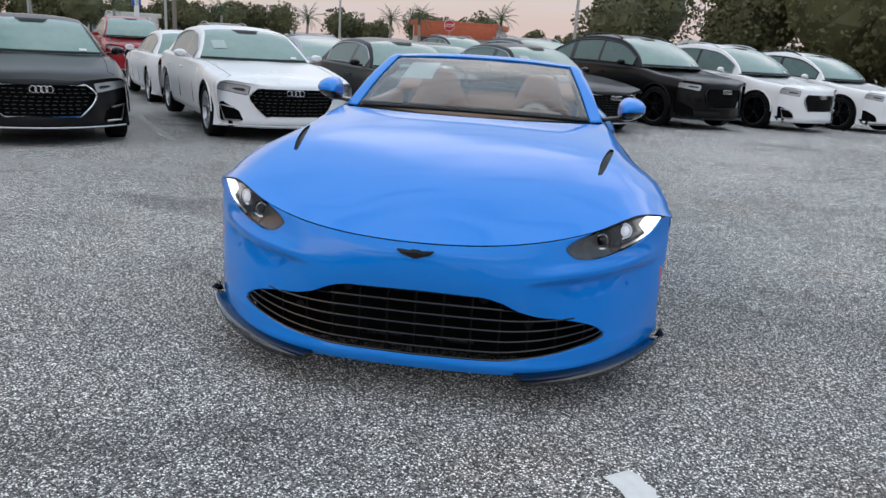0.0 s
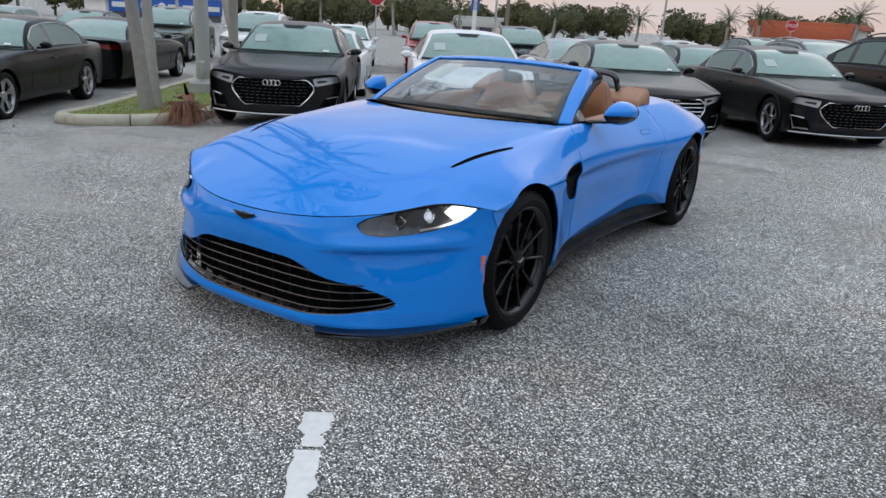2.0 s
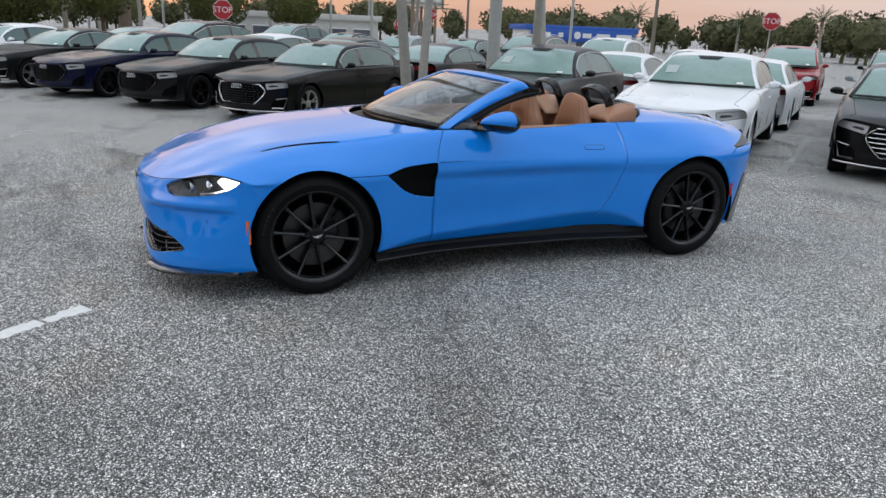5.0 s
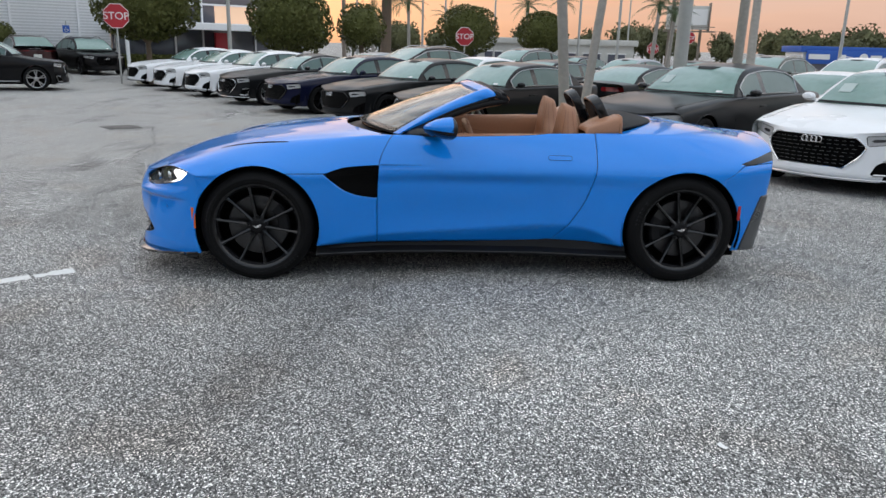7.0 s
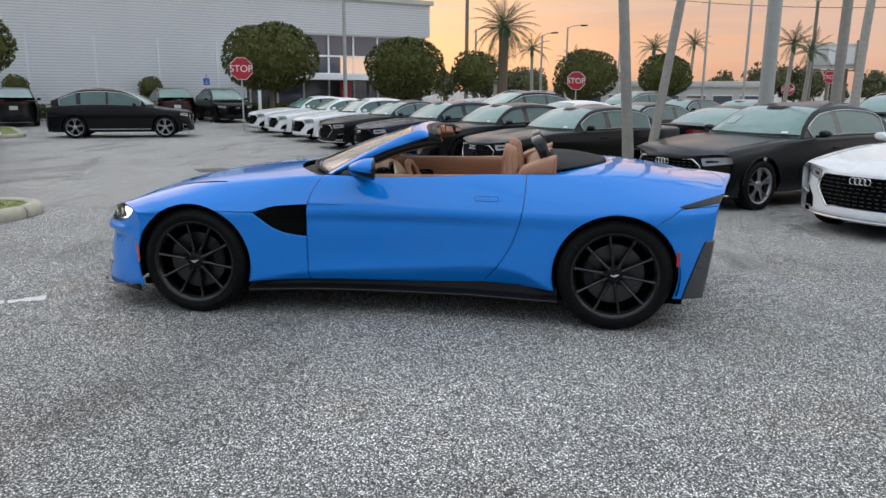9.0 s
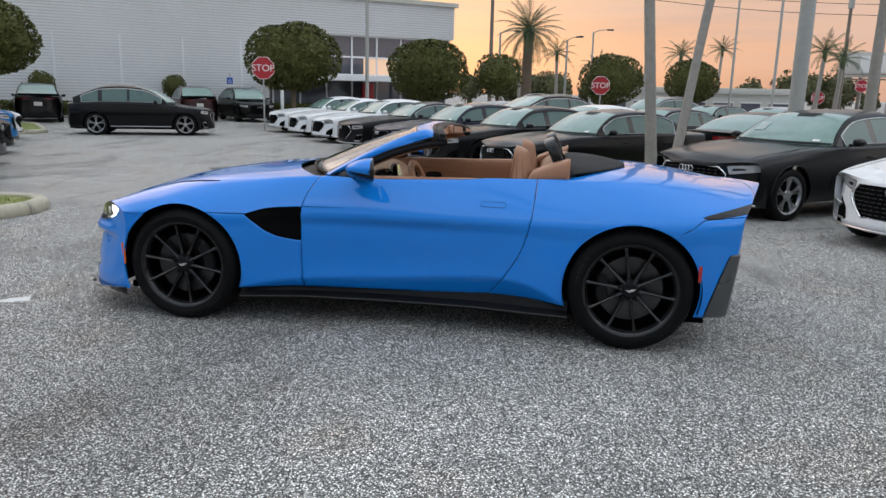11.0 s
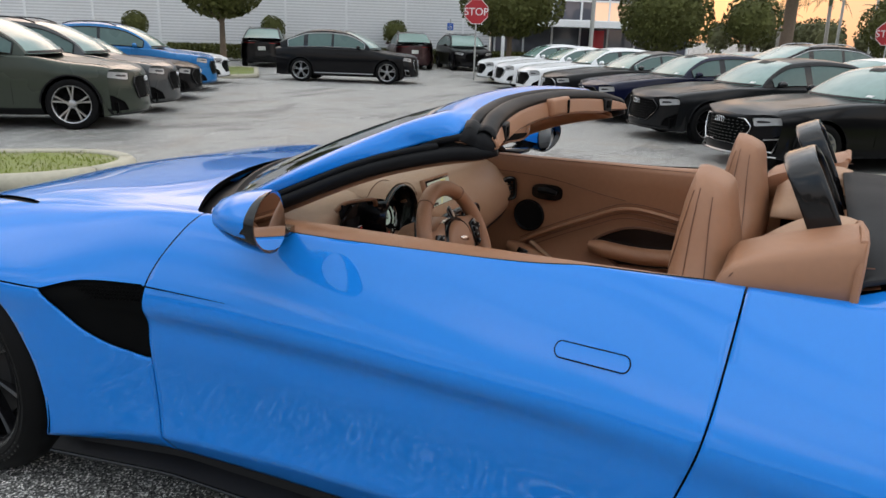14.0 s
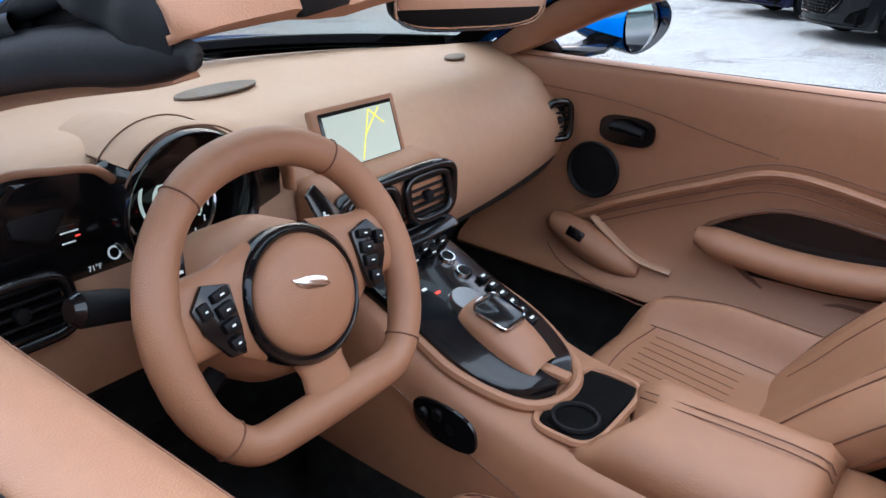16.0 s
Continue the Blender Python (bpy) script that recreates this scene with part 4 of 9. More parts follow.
# cars tail to tail behind the front rows
for k, (p0, kind, paint, label) in enumerate([
    (rowA + E1 * BAY * 1, "saloon", "white", "white hatch seen from its tail"),
    (rowA + E1 * BAY * 2, "coupe", "silver", "silver coupe seen from its tail"),
    (rowA + E1 * BAY * 3, "saloon", "black", "black saloon seen from its tail"),
    (rowA + E1 * BAY * 4, "suv", "grey", "grey off-road estate car with bright roof rails"),
    (rowA + E1 * BAY * 0, "saloon", "white", "white saloon seen from its tail"),
    (rowK, "coupe", "dark grey", "dark grey coupe seen from its tail with a plate"),
    (rowK - E1 * BAY, "saloon", "black", "black saloon seen from its tail"),
    (rowK - E1 * BAY * 2, "saloon", "white", "pale saloon seen from its tail"),
    (rowK - E1 * BAY * 3, "suv", "black", "black off-road car seen from its tail"),
    (rowK - E1 * BAY * 4, "saloon", "silver", "silver saloon seen from its tail"),
]):
    road_car(kind, paint, p0 + D1 * 8.3, ROWT + 180, label, plate=True)
# the next rows, farther off
for k, (p0, kind, paint, label) in enumerate([
    ((-11.3, 17.2), "suv", "red", "red small off-road car"), ((-9.0, 19.0), "suv", "black", "black pick-up sized car"),
    ((-13.6, 15.4), "saloon", "white", "white saloon in the far row"), ((-15.9, 13.7), "suv", "white", "white off-road car in the far row"),
    ((-18.2, 12.0), "suv", "green", "dark green off-road car in the far row"), ((-20.4, 10.3), "saloon", "black", "black saloon in the far row"),
    ((-22.7, 8.6), "saloon", "silver", "silver saloon in the far row"), ((-25.0, 6.9), "saloon", "black", "black hatch in the far row"),
    ((-27.2, 5.2), "suv", "grey", "grey off-road car in the far row"), ((-6.7, 20.7), "saloon", "black", "black saloon in the far row"),
    ((-4.4, 22.4), "saloon", "silver", "silver hatch in the far row"), ((-2.1, 24.1), "suv", "black", "black off-road car in the far row"),
]):
    road_car(kind, paint, p0, ROWT, label)
# against the showroom
road_car("suv", "maroon", (-31.2, -16.7), 306, "maroon off-road car seen from its tail", plate=True)
road_car("suv", "black", (-30.2, -12.65), 130, "black off-road car with its nose out", chrome=False, wheels="dark")
road_car("suv", "dark grey", (-26.55, -21.6), 306, "dark grey off-road car seen from its tail", plate=True, chrome=False, wheels="dark")

# ---- lot furniture and distance ----
M_KERB = mat("weathered concrete kerb", (0.46, 0.43, 0.34), 0.85, 0, 0.18, 14, bump=0.5, bscale=120)
M_GRASS = mat("cut lawn", (0.17, 0.20, 0.05), 0.9, 0, 0.35, 30, bump=0.6, bscale=200)
M_BLADE = mat("grass blades", (0.22, 0.26, 0.055), 0.85, 0, 0.25, 6, spec=0.15)
M_TRUNK = mat("pale palm trunk", (0.30, 0.28, 0.25), 0.85, 0, 0.22, 12, bump=0.6, bscale=60)
M_BARK = mat("brown bark", (0.14, 0.10, 0.07), 0.9, 0, 0.25, 14, bump=0.7, bscale=60)
M_FROND = mat("palm leaf", (0.055, 0.085, 0.030), 0.55, 0, 0.3, 3)
M_DRYLEAF = mat("dry brown palm frond", (0.20, 0.085, 0.045), 0.8, 0, 0.35, 10)
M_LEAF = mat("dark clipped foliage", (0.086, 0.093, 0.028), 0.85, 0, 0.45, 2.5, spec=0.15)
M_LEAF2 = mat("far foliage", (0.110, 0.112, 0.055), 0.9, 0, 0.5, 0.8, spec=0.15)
M_POLE = mat("grey concrete pole", (0.40, 0.40, 0.38), 0.8, 0, 0.12, 10, bump=0.3)
M_WOODP = mat("timber utility pole", (0.20, 0.17, 0.14), 0.85, 0, 0.15, 10)
M_STOPRED = mat("stop sign red", (0.42, 0.018, 0.028), 0.45, 0, 0.06, 20)
M_SIGNW = mat("sign white", (0.78, 0.78, 0.76), 0.5, 0, 0.04, 20)
M_SIGNB = mat("sign blue", (0.02, 0.10, 0.42), 0.5, 0, 0.05, 20)
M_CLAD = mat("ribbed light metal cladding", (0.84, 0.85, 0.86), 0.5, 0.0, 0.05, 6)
# darker copy of the cladding, rib shade put into the colour
M_CLADSHADE = mat("cladding rib with shade painted in", (0.66, 0.67, 0.68), 0.5, 0.0, 0.06, 6)
M_SHOPGL = mat("showroom glass", (0.10, 0.105, 0.13), 0.06, 0, 0.08, 3, coat=1.0)
M_CEMENT = mat("light render", (0.55, 0.54, 0.50), 0.8, 0, 0.08, 4)
M_ORANGE = mat("orange roof tiles", (0.45, 0.11, 0.05), 0.7, 0, 0.15, 4)
M_WIRE = mat("black cable", (0.015, 0.015, 0.015), 0.7)
M_PANEGLOW = glow("warm window reflection glow", (0.75, 0.50, 0.34), 0.55)


def text_plate(name, s, size, m, material, parent, extrude=0.004):
    cu = bpy.data.curves.new(name, "FONT")
    cu.body, cu.size, cu.align_x, cu.align_y, cu.extrude = s, size, "CENTER", "CENTER", extrude
    tmp = new(name, cu)
    bpy.context.view_layer.update()
    me = bpy.data.meshes.new_from_object(tmp.evaluated_get(bpy.context.evaluated_depsgraph_get()))
    bpy.data.objects.remove(tmp)
    me.materials.clear()
    me.materials.append(material)
    ob = new(name, me)
    ob.parent = parent
    ob.matrix_basis = m
    return ob


def stadium(c, axis, half, length, n=14):
    """An outline with round ends: from centre c of one end along axis."""
    a = np.array(axis, float) / np.hypot(*axis)
    b = np.array((-a[1], a[0]))
    pts = []
    for q in np.linspace(-math.pi / 2, math.pi / 2, n):
        pts.append(np.array(c) - a * half * math.cos(q) + b * half * math.sin(q) * -1)
    for q in np.linspace(-math.pi / 2, math.pi / 2, n):
        pts.append(np.array(c) + a * length + a * half * math.cos(q) + b * half * math.sin(q))
    return np.array(pts)


def island(outline, label, blades, near):
    o = np.asarray(outline)
    c = o.mean(0)
    isl = thing("planted_island", label, "traffic island", pose(c[0], c[1], gh(*c) - 0.02), kind="structure")
    loc = o - c
    d = np.linalg.norm(np.roll(loc, -1, 0) - loc, axis=1)
    s = np.concatenate([[0], np.cumsum(d)])
    n = max(6, int(s[-1] / 0.9))
    L = np.concatenate([loc, loc[:1]])
    at_ = lambda q: np.array([np.interp(q % s[-1], s, L[:, 0]), np.interp(q % s[-1], s, L[:, 1])])
    prof = [(-0.005, 0.0), (0.0, 0.11), (0.03, 0.145), (0.14, 0.145), (0.16, 0.12)]
    for k in range(n):
        qs = np.linspace(s[-1] * k / n + 0.008, s[-1] * (k + 1) / n - 0.008, 5)
        rows = []
        for q in qs:
            p = at_(q)
            t = at_(q + 0.02) - at_(q - 0.02)
            t /= np.hypot(*t) + 1e-9
            inn = np.array((-t[1], t[0]))
            if np.dot(inn, -p) < 0 and abs(np.dot(inn, p)) > 0.2:
                inn = -inn
            rows.append([(*(p + inn * w), h + gh(*(c + p)) - gh(*c)) for w, h in prof])
        VF = grid(np.array(rows))
        part("kerb_stone", VF, M_KERB, isl, smooth=60, solid=0.01)
    bm = bmesh.new()
    sc = 1 - 0.13 / max(0.5, np.abs(loc).max())
    ring = []
    for q in np.linspace(0, s[-1], 64, endpoint=False):
        p = at_(q)
        t = at_(q + 0.02) - at_(q - 0.02)
        t /= np.hypot(*t) + 1e-9
        inn = np.array((-t[1], t[0]))
        if np.dot(inn, -p) < 0 and abs(np.dot(inn, p)) > 0.2:
            inn = -inn
        ring.append(p + inn * 0.12)
    vs = [bm.verts.new((*p, 0.125 + gh(*(c + p)) - gh(*c))) for p in ring]
    bm.faces.new(vs)
    bmesh.ops.triangulate(bm, faces=list(bm.faces))
    part("lawn", from_bm(bm), M_GRASS, isl)
    rng = np.random.default_rng(5)
    R = np.array(ring)
    lo, hi = R.min(0), R.max(0)
    V, F = [], []
    for _ in range(blades):
        p = lo + rng.random(2) * (hi - lo)
        # inside the ring?
        a, b = R, np.roll(R, -1, 0)
        cond = ((a[:, 1] > p[1]) != (b[:, 1] > p[1]))
        xi = a[:, 0] + (p[1] - a[:, 1]) / (b[:, 1] - a[:, 1] + 1e-12) * (b[:, 0] - a[:, 0])
        if np.count_nonzero(cond & (xi > p[0])) % 2 == 0:
            continue
        h, w, q = 0.015 + 0.035 * rng.random(), 0.004 + 0.005 * rng.random(), rng.random() * 6.28
        dx, dy = math.cos(q) * w, math.sin(q) * w
        lx, ly = rng.normal(0, 0.02, 2)
        k, z_ = len(V), 0.12 + gh(*(c + p)) - gh(*c)
        V += [(p[0] - dx, p[1] - dy, z_), (p[0] + dx, p[1] + dy, z_), (p[0] + lx, p[1] + ly, z_ + h)]
        F.append((k, k + 1, k + 2))
    tagged(part("grass", (np.array(V), F), M_BLADE, isl, smooth=0), kind="stuff")
    return isl


axD = (-0.595, 0.804)
island(stadium((-7.05, 3.35), axD, 1.0, 9.0), "long kerbed island of patchy grass under palms", 30000, True)
island(stadium((-2.55, -4.75), (0.6, -0.8), 1.0, 9.0), "kerbed island with bright grass and a round end", 30000, True)
island(stadium((-24.4, -8.0), (-0.9, 0.1), 1.1, 4.0), "small kerbed grass island below a stop sign", 600, False)
island(stadium((-17.6, -15.9), (-0.7, -0.6), 1.0, 4.0), "small kerbed grass island beyond the aisle", 500, False)


def frond(L, droop, width, n, rng, rise=0.5):
    """One feather leaf along +x: a bent midrib with paired leaflets."""
    t = np.linspace(0, 1, n)
    x = L * (t - 0.25 * droop * t ** 3)
    z = L * (rise * t - droop * t ** 2)
    rib = np.stack([x, 0 * t, z], -1)
    V, F = [], []
    for i in range(1, n):
        p = rib[i]
        tang = rib[i] - rib[i - 1]
        tang /= np.linalg.norm(tang)
        ll = width * math.sin(math.pi * min(1, 0.12 + 0.86 * t[i])) * (0.85 + 0.3 * rng.random())
        for sg in (1, -1):
            tip = p + tang * ll * 0.65 + np.array((0, sg * ll * 0.75, -ll * (0.25 + 0.35 * rng.random())))
            k = len(V)
            w = tang * 0.022 * max(1.0, L / 2)
            V += [p - w, p + w, tip]
            F.append((k, k + 1, k + 2))
    VF = tube(rib, np.linspace(0.022, 0.005, n) * max(0.6, L / 2), 4)
    return merge((np.array(V), F), VF)


def palm(place, height, lean, crown_L, n_fronds, label, r0=0.16, r1=0.11, seed=1, trunk=None, full=False):
    x, y = place
    g = thing("palm_tree", label, "palm tree", pose(x, y, gh(x, y) - 0.03), group="palms")
    rng = np.random.default_rng(seed)
    t = np.linspace(0, 1, int(height * 7) + 2)
    P = np.stack([lean[0] * t + 0.25 * lean[0] * np.sin(3 * t), lean[1] * t, height * t], -1)
    r = r0 + (r1 - r0) * t ** 0.7 + 0.05 * np.exp(-t * height / 0.35)
    r = r * (1 + 0.025 * (np.arange(len(t)) % 2))
    part("trunk", tube(P, r, 14), trunk or M_TRUNK, g, smooth=70)
    VFs = []
    for k in range(n_fronds):
        a = k * 2.39996 + rng.normal(0, 0.1)
        e = (k + 0.5) / n_fronds
        pitch = 75 * (1 - e) ** 1.2 - (35 if full else 10) * e
        VF = frond(crown_L * (0.85 + 0.3 * rng.random()), 0.35 + 0.35 * e, crown_L * 0.20, 22, rng, 0.15)
        m = Matrix.Translation(P[-1] + np.array((0, 0, 0.1))) @ Matrix.Rotation(a, 4, "Z") @ Matrix.Rotation(-radians(pitch), 4, "Y")
        VFs.append(moved(VF, m))
    part("crown", merge(*VFs), M_FROND, g, "green feathery crown", smooth=0)
    shaft = tube([P[-1] + np.array((0, 0, h)) for h in (-0.5, -0.2, 0.2, 0.5)], [r1 * 1.05, r1 * 1.25, r1 * 1.1, r1 * 0.5], 10)
    part("crownshaft", shaft, M_FROND, g)
    return g


palm((-7.39, 3.84), 9.0, (-0.15, -0.75), 2.4, 16, "tall slim palm with a pale trunk on the island", 0.092, 0.075, 3)
palm((-7.60, 4.12), 9.0, (-1.50, 1.55), 2.4, 16, "tall leaning palm beside another on the island", 0.080, 0.068, 4)
palm((-10.4, 8.13), 9.5, (0.0, 0.1), 2.4, 16, "tall pale palm farther along the island", 0.11, 0.08, 5)
palm((-10.5, 8.55), 9.5, (-3.4, 2.4), 2.4, 16, "tall leaning palm farther along the island", 0.10, 0.08, 6)
palm((-40.6, 0.2), 5.2, (0.2, 0.1), 2.25, 46, "date palm with a full feathery crown", 0.34, 0.28, 7, M_BARK, True)
for k, (x, y, h) in enumerate([(-47.0, 18.7, 4.6), (-48.5, 20.4, 4.2), (-62, 2, 5), (-64, 6, 4), (-58, -1, 3.5), (-60, 12, 5.0), (-70, 17, 6), (-32.1, 69.1, 2.9), (-24.4, 72.4, 2.8), (-16.1, 74.9, 3.2), (-12.0, 70.0, 3.4), (-44, 58, 3.6), (-52, 56, 3.2), (-58, 48, 3.4), (-4.5, 68, 3.6), (-39, 62, 3.0)]):
    palm((x, y), h, (0.3 * math.sin(k), 0.3 * math.cos(k)), 1.9, 20, "distant palm against the sky", 0.16, 0.12, 20 + k)

# fallen frond by the kerb
fr = thing("fallen_frond", "dry brown fallen palm frond on the kerb", "palm frond", pose(-6.15, 3.55, gh(-6.15, 3.55) + 0.02))
rng = np.random.default_rng(9)
bits = []
for k in range(130):
    a = rng.normal(0.15, 0.35)
    L = 0.5 + 0.5 * rng.random()
    p0 = np.array((-0.15 + 0.1 * rng.random(), 0.25 * rng.random(), 0.10 + 0.16 * rng.random()))
    d = np.array((math.cos(a - 0.9), math.sin(a - 0.9), 0))
    bits.append(tube([p0, p0 + d * L * 0.5 + (0, 0, 0.03), p0 + d * L * 0.9 - (0, 0, p0[2] * 0.95 - 0.02 * rng.random())], (0.006, 0.005, 0.002), 4, cap=False))
tagged(part("dry_leaf", merge(*bits), M_DRYLEAF, fr, smooth=0), kind="stuff")
part("sheath", tube([(-0.95, 0.55, 0.22), (-0.5, 0.35, 0.25), (-0.12, 0.15, 0.33), (0.1, 0.0, 0.22)], (0.03, 0.07, 0.09, 0.03), 8, flat=0.4), M_DRYLEAF, fr)
part("stalk_tip", tube([(-0.1, 0.12, 0.34), (-0.13, 0.1, 0.50)], (0.03, 0.012), 6), M_DARK, fr)


def foliage(n, shape, size, rng):
    """Many small leaves scattered through a lumpy volume given by shape(direction) -> radius."""
    V = np.zeros((n * 4, 3))
    d = rng.normal(size=(n, 3))
    d /= np.linalg.norm(d, axis=1)[:, None]
    rad = shape(d) * (1 - 0.35 * rng.random(n) ** 2.2)
    c = d * rad[:, None]
    a = rng.normal(size=(n, 3))
    a /= np.linalg.norm(a, axis=1)[:, None]
    b = np.cross(a, d + 0.6 * rng.normal(size=(n, 3)))
    b /= np.linalg.norm(b, axis=1)[:, None] + 1e-9
    s = size * (0.6 + 0.8 * rng.random(n))[:, None]
    V[0::4], V[1::4], V[2::4], V[3::4] = c - a * s * 0.5, c + b * s * 0.32, c + a * s * 0.6, c - b * s * 0.32
    F = np.arange(n * 4).reshape(-1, 4).tolist()
    return V, F


def lumps(rng, ex, k=5, amp=0.10):
    W = rng.normal(size=(k, 3)) * 3.0
    ph = rng.random(k) * 6.28
    E = np.array(ex)

    def f(d):
        r = 1 / np.linalg.norm(d / E, axis=1)
        q = sum(np.sin(d @ w + p) for w, p in zip(W, ph))
        return r * (1 + amp * q / math.sqrt(k))
    return f


def round_tree(place, r, stem, label, seed, leaves=5200, squash=0.92, size=0.16, lean=None):
    x, y = place
    g = thing("clipped_tree", label, "tree", pose(x, y, gh(x, y) - 0.02), group="clipped trees")
    rng = np.random.default_rng(seed)
    zc = stem + r * squash * 0.9
    part("trunk", tube([(0, 0, 0), (0.03, 0.02, stem * 0.6), (0.0, 0.0, stem + 0.3), (0.0, 0.05, zc)], (0.15, 0.11, 0.09, 0.05), 10), M_BARK, g)
    for k in range(6):
        a = k * 1.05 + rng.random()
        p1 = np.array((math.cos(a) * r * 0.6, math.sin(a) * r * 0.6, zc + r * 0.2 * rng.normal()))
        part("limb", tube([(0, 0, stem * 0.85), p1 * (0.45, 0.45, 1) * np.array((1, 1, 0.85)), p1], (0.06, 0.045, 0.015), 6), M_BARK, g)
    V, F = foliage(leaves, lumps(np.random.default_rng(seed), (r, r, r * squash), 6, 0.07), size, rng)
    sh = lumps(np.random.default_rng(seed), (r, r, r * squash), 6, 0.07)
    ball = np.array([[(math.cos(a) * math.cos(e), math.sin(a) * math.cos(e), math.sin(e)) for a in np.linspace(0, 2 * math.pi, 18, endpoint=False)] for e in np.linspace(-1.5, 1.5, 10)])
    core = grid(ball * (0.80 * sh(ball.reshape(-1, 3))).reshape(10, 18, 1), closed=True)
    V, F = merge((V, F), core)
    part("crown", (V + np.array((0, 0, zc)), F), M_LEAF, g, "dense dark clipped crown", smooth=0)
    return g


round_tree((-26.75, -9.36), 2.05, 1.7, "round clipped tree behind the stop sign", 31, 6200, 0.70)
round_tree((-32.0, -4.3), 2.05, 1.37, "round clipped tree before the showroom", 32, 6200, 0.73)
round_tree((-44.5, 5.5), 2.1, 1.25, "round clipped tree by the road", 33, 5200, 0.76)
round_tree((-45.9, 10.8), 1.85, 1.36, "round clipped tree beside another by the road", 34, 5200, 0.78)
round_tree((-21.4, -19.6), 1.78, 2.1, "round clipped tree by the showroom wall", 35, 5200, 0.80)
round_tree((-33.5, -0.9), 1.2, 1.6, "small loose tree near the road", 36, 1500)
for k, (x, y, r) in enumerate([(-32.1, -17.85, 0.62), (-28.7, -23.0, 0.62), (-23.2, -26.5, 0.6)]):
    round_tree((x, y), r, 1.1, "small ball-clipped shrub before the wall", 41 + k, 1300, 1.0, 0.10)

# hedge along the showroom
rng = np.random.default_rng(50)
hv = rng.random((14000, 3))
ctr = np.stack([hv[:, 0] * 26 - 13, (hv[:, 1] - 0.5) * 1.0, 0.15 + 0.65 * hv[:, 2]], -1)
a = rng.normal(size=ctr.shape)
a /= np.linalg.norm(a, axis=1)[:, None]
b = np.cross(a, rng.normal(size=ctr.shape))
b /= np.linalg.norm(b, axis=1)[:, None]
V = np.zeros((len(ctr) * 4, 3))
V[0::4], V[1::4], V[2::4], V[3::4] = ctr - a * 0.09, ctr + b * 0.06, ctr + a * 0.09, ctr - b * 0.06
hedge = part("hedge", (V, np.arange(len(V)).reshape(-1, 4).tolist()), M_LEAF, smooth=0)
hedge.matrix_basis = pose(-33.2, -16.6, -0.23, 0, 0, 126.5)
tagged(hedge, "low dense green hedge along the showroom wall", "hedge", kind="stuff")

# showroom: ribbed metal wall, strip windows and glass entrance
shop = thing("showroom", "white ribbed-metal car showroom with a glazed entrance", "building", pose(-43.2, -4.6, -0.23, 0, 0, 126.5), kind="")
# local x runs along the wall away from its road corner, y is depth behind it
HS = 6.9
part("wall", box(46, 12, HS, (-35.0, 6.0, HS / 2)), M_CLAD, shop, smooth=0)
part("wall", box(12, 12, 2.0, (-6.0, 6.0, HS - 1.0)), M_CLAD, shop, smooth=0)
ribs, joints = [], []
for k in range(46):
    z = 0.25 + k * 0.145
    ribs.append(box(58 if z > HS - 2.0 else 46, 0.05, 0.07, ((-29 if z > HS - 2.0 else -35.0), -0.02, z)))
part("cladding_ribs", merge(*ribs), M_CLADSHADE, shop, smooth=0)
for k in range(14):
    part("cladding_post", box(0.10, 0.06, HS * 0.62, (-13.5 - k * 3.1, -0.05, HS * 0.31)), M_CLAD, shop, smooth=0)
part("roof", box(58.4, 12.4, 0.25, (-29, 6, HS + 0.1)), M_CEMENT, shop, smooth=0)
part("glass_wall", box(11.6, 0.2, HS - 2.0, (-6.0, 0.5, (HS - 2.0) / 2)), M_SHOPGL, shop, smooth=0)
for k in range(8):
    part("mullion", box(0.09, 0.14, HS - 2.0, (-0.3 - k * 1.62, 0.36, (HS - 2.0) / 2)), M_CLAD, shop, smooth=0)
for z in (2.55, 3.6, HS - 2.05):
    part("transom", box(11.8, 0.14, 0.10, (-6.0, 0.36, z)), M_CLAD, shop, smooth=0)
part("canopy", box(9.0, 2.2, 0.35, (-7.5, -0.6, 2.35), 0.02), M_CLAD, shop, smooth=0)
for x in (-3.4, -11.6):
    part("canopy_post", box(0.16, 0.16, 2.2, (x, -1.4, 1.1), 0.01), M_CLAD, shop)
part("entrance_panel", box(0.7, 0.25, 2.0, (-6.0, -0.3, 1.05), 0.02), M_STOPRED, shop, "red entrance panel")
# glowing sheet on the glass, stands in for the sunset's reflection
part("reflection_panel", box(3.2, 0.05, 1.0, (-4.4, 0.385, 3.1)), M_PANEGLOW, shop, "warm sky reflection painted on the glass as a glow")

# stop signs
OCT = [(0.47 * math.cos(math.pi / 8 + k * math.pi / 4), 0.47 * math.sin(math.pi / 8 + k * math.pi / 4)) for k in range(8)]


def stop_sign(x, y, turn, zc, label):
    g = thing("stop_sign", label, "road sign", pose(x, y, gh(x, y), 0, 0, turn), group="stop signs")
    h = zc - gh(x, y)
    part("post", box(0.06, 0.05, h + 0.3, (0, 0.03, (h + 0.3) / 2), 0.006), M_POLE, g)
    plate = part("sign_plate", prism(OCT, 0.006, pose(0, -0.005, h, 90, 0, 0)), M_STOPRED, g, "red octagonal plate")
    part("white_border", tube([(a * 0.965, -0.014, h + b * 0.965) for a, b in OCT], 0.011, 4, closed=True), M_SIGNW, plate)
    text_plate("lettering", "STOP", 0.37, pose(0, -0.016, h - 0.01, 90, 0, 0), M_SIGNW, plate)


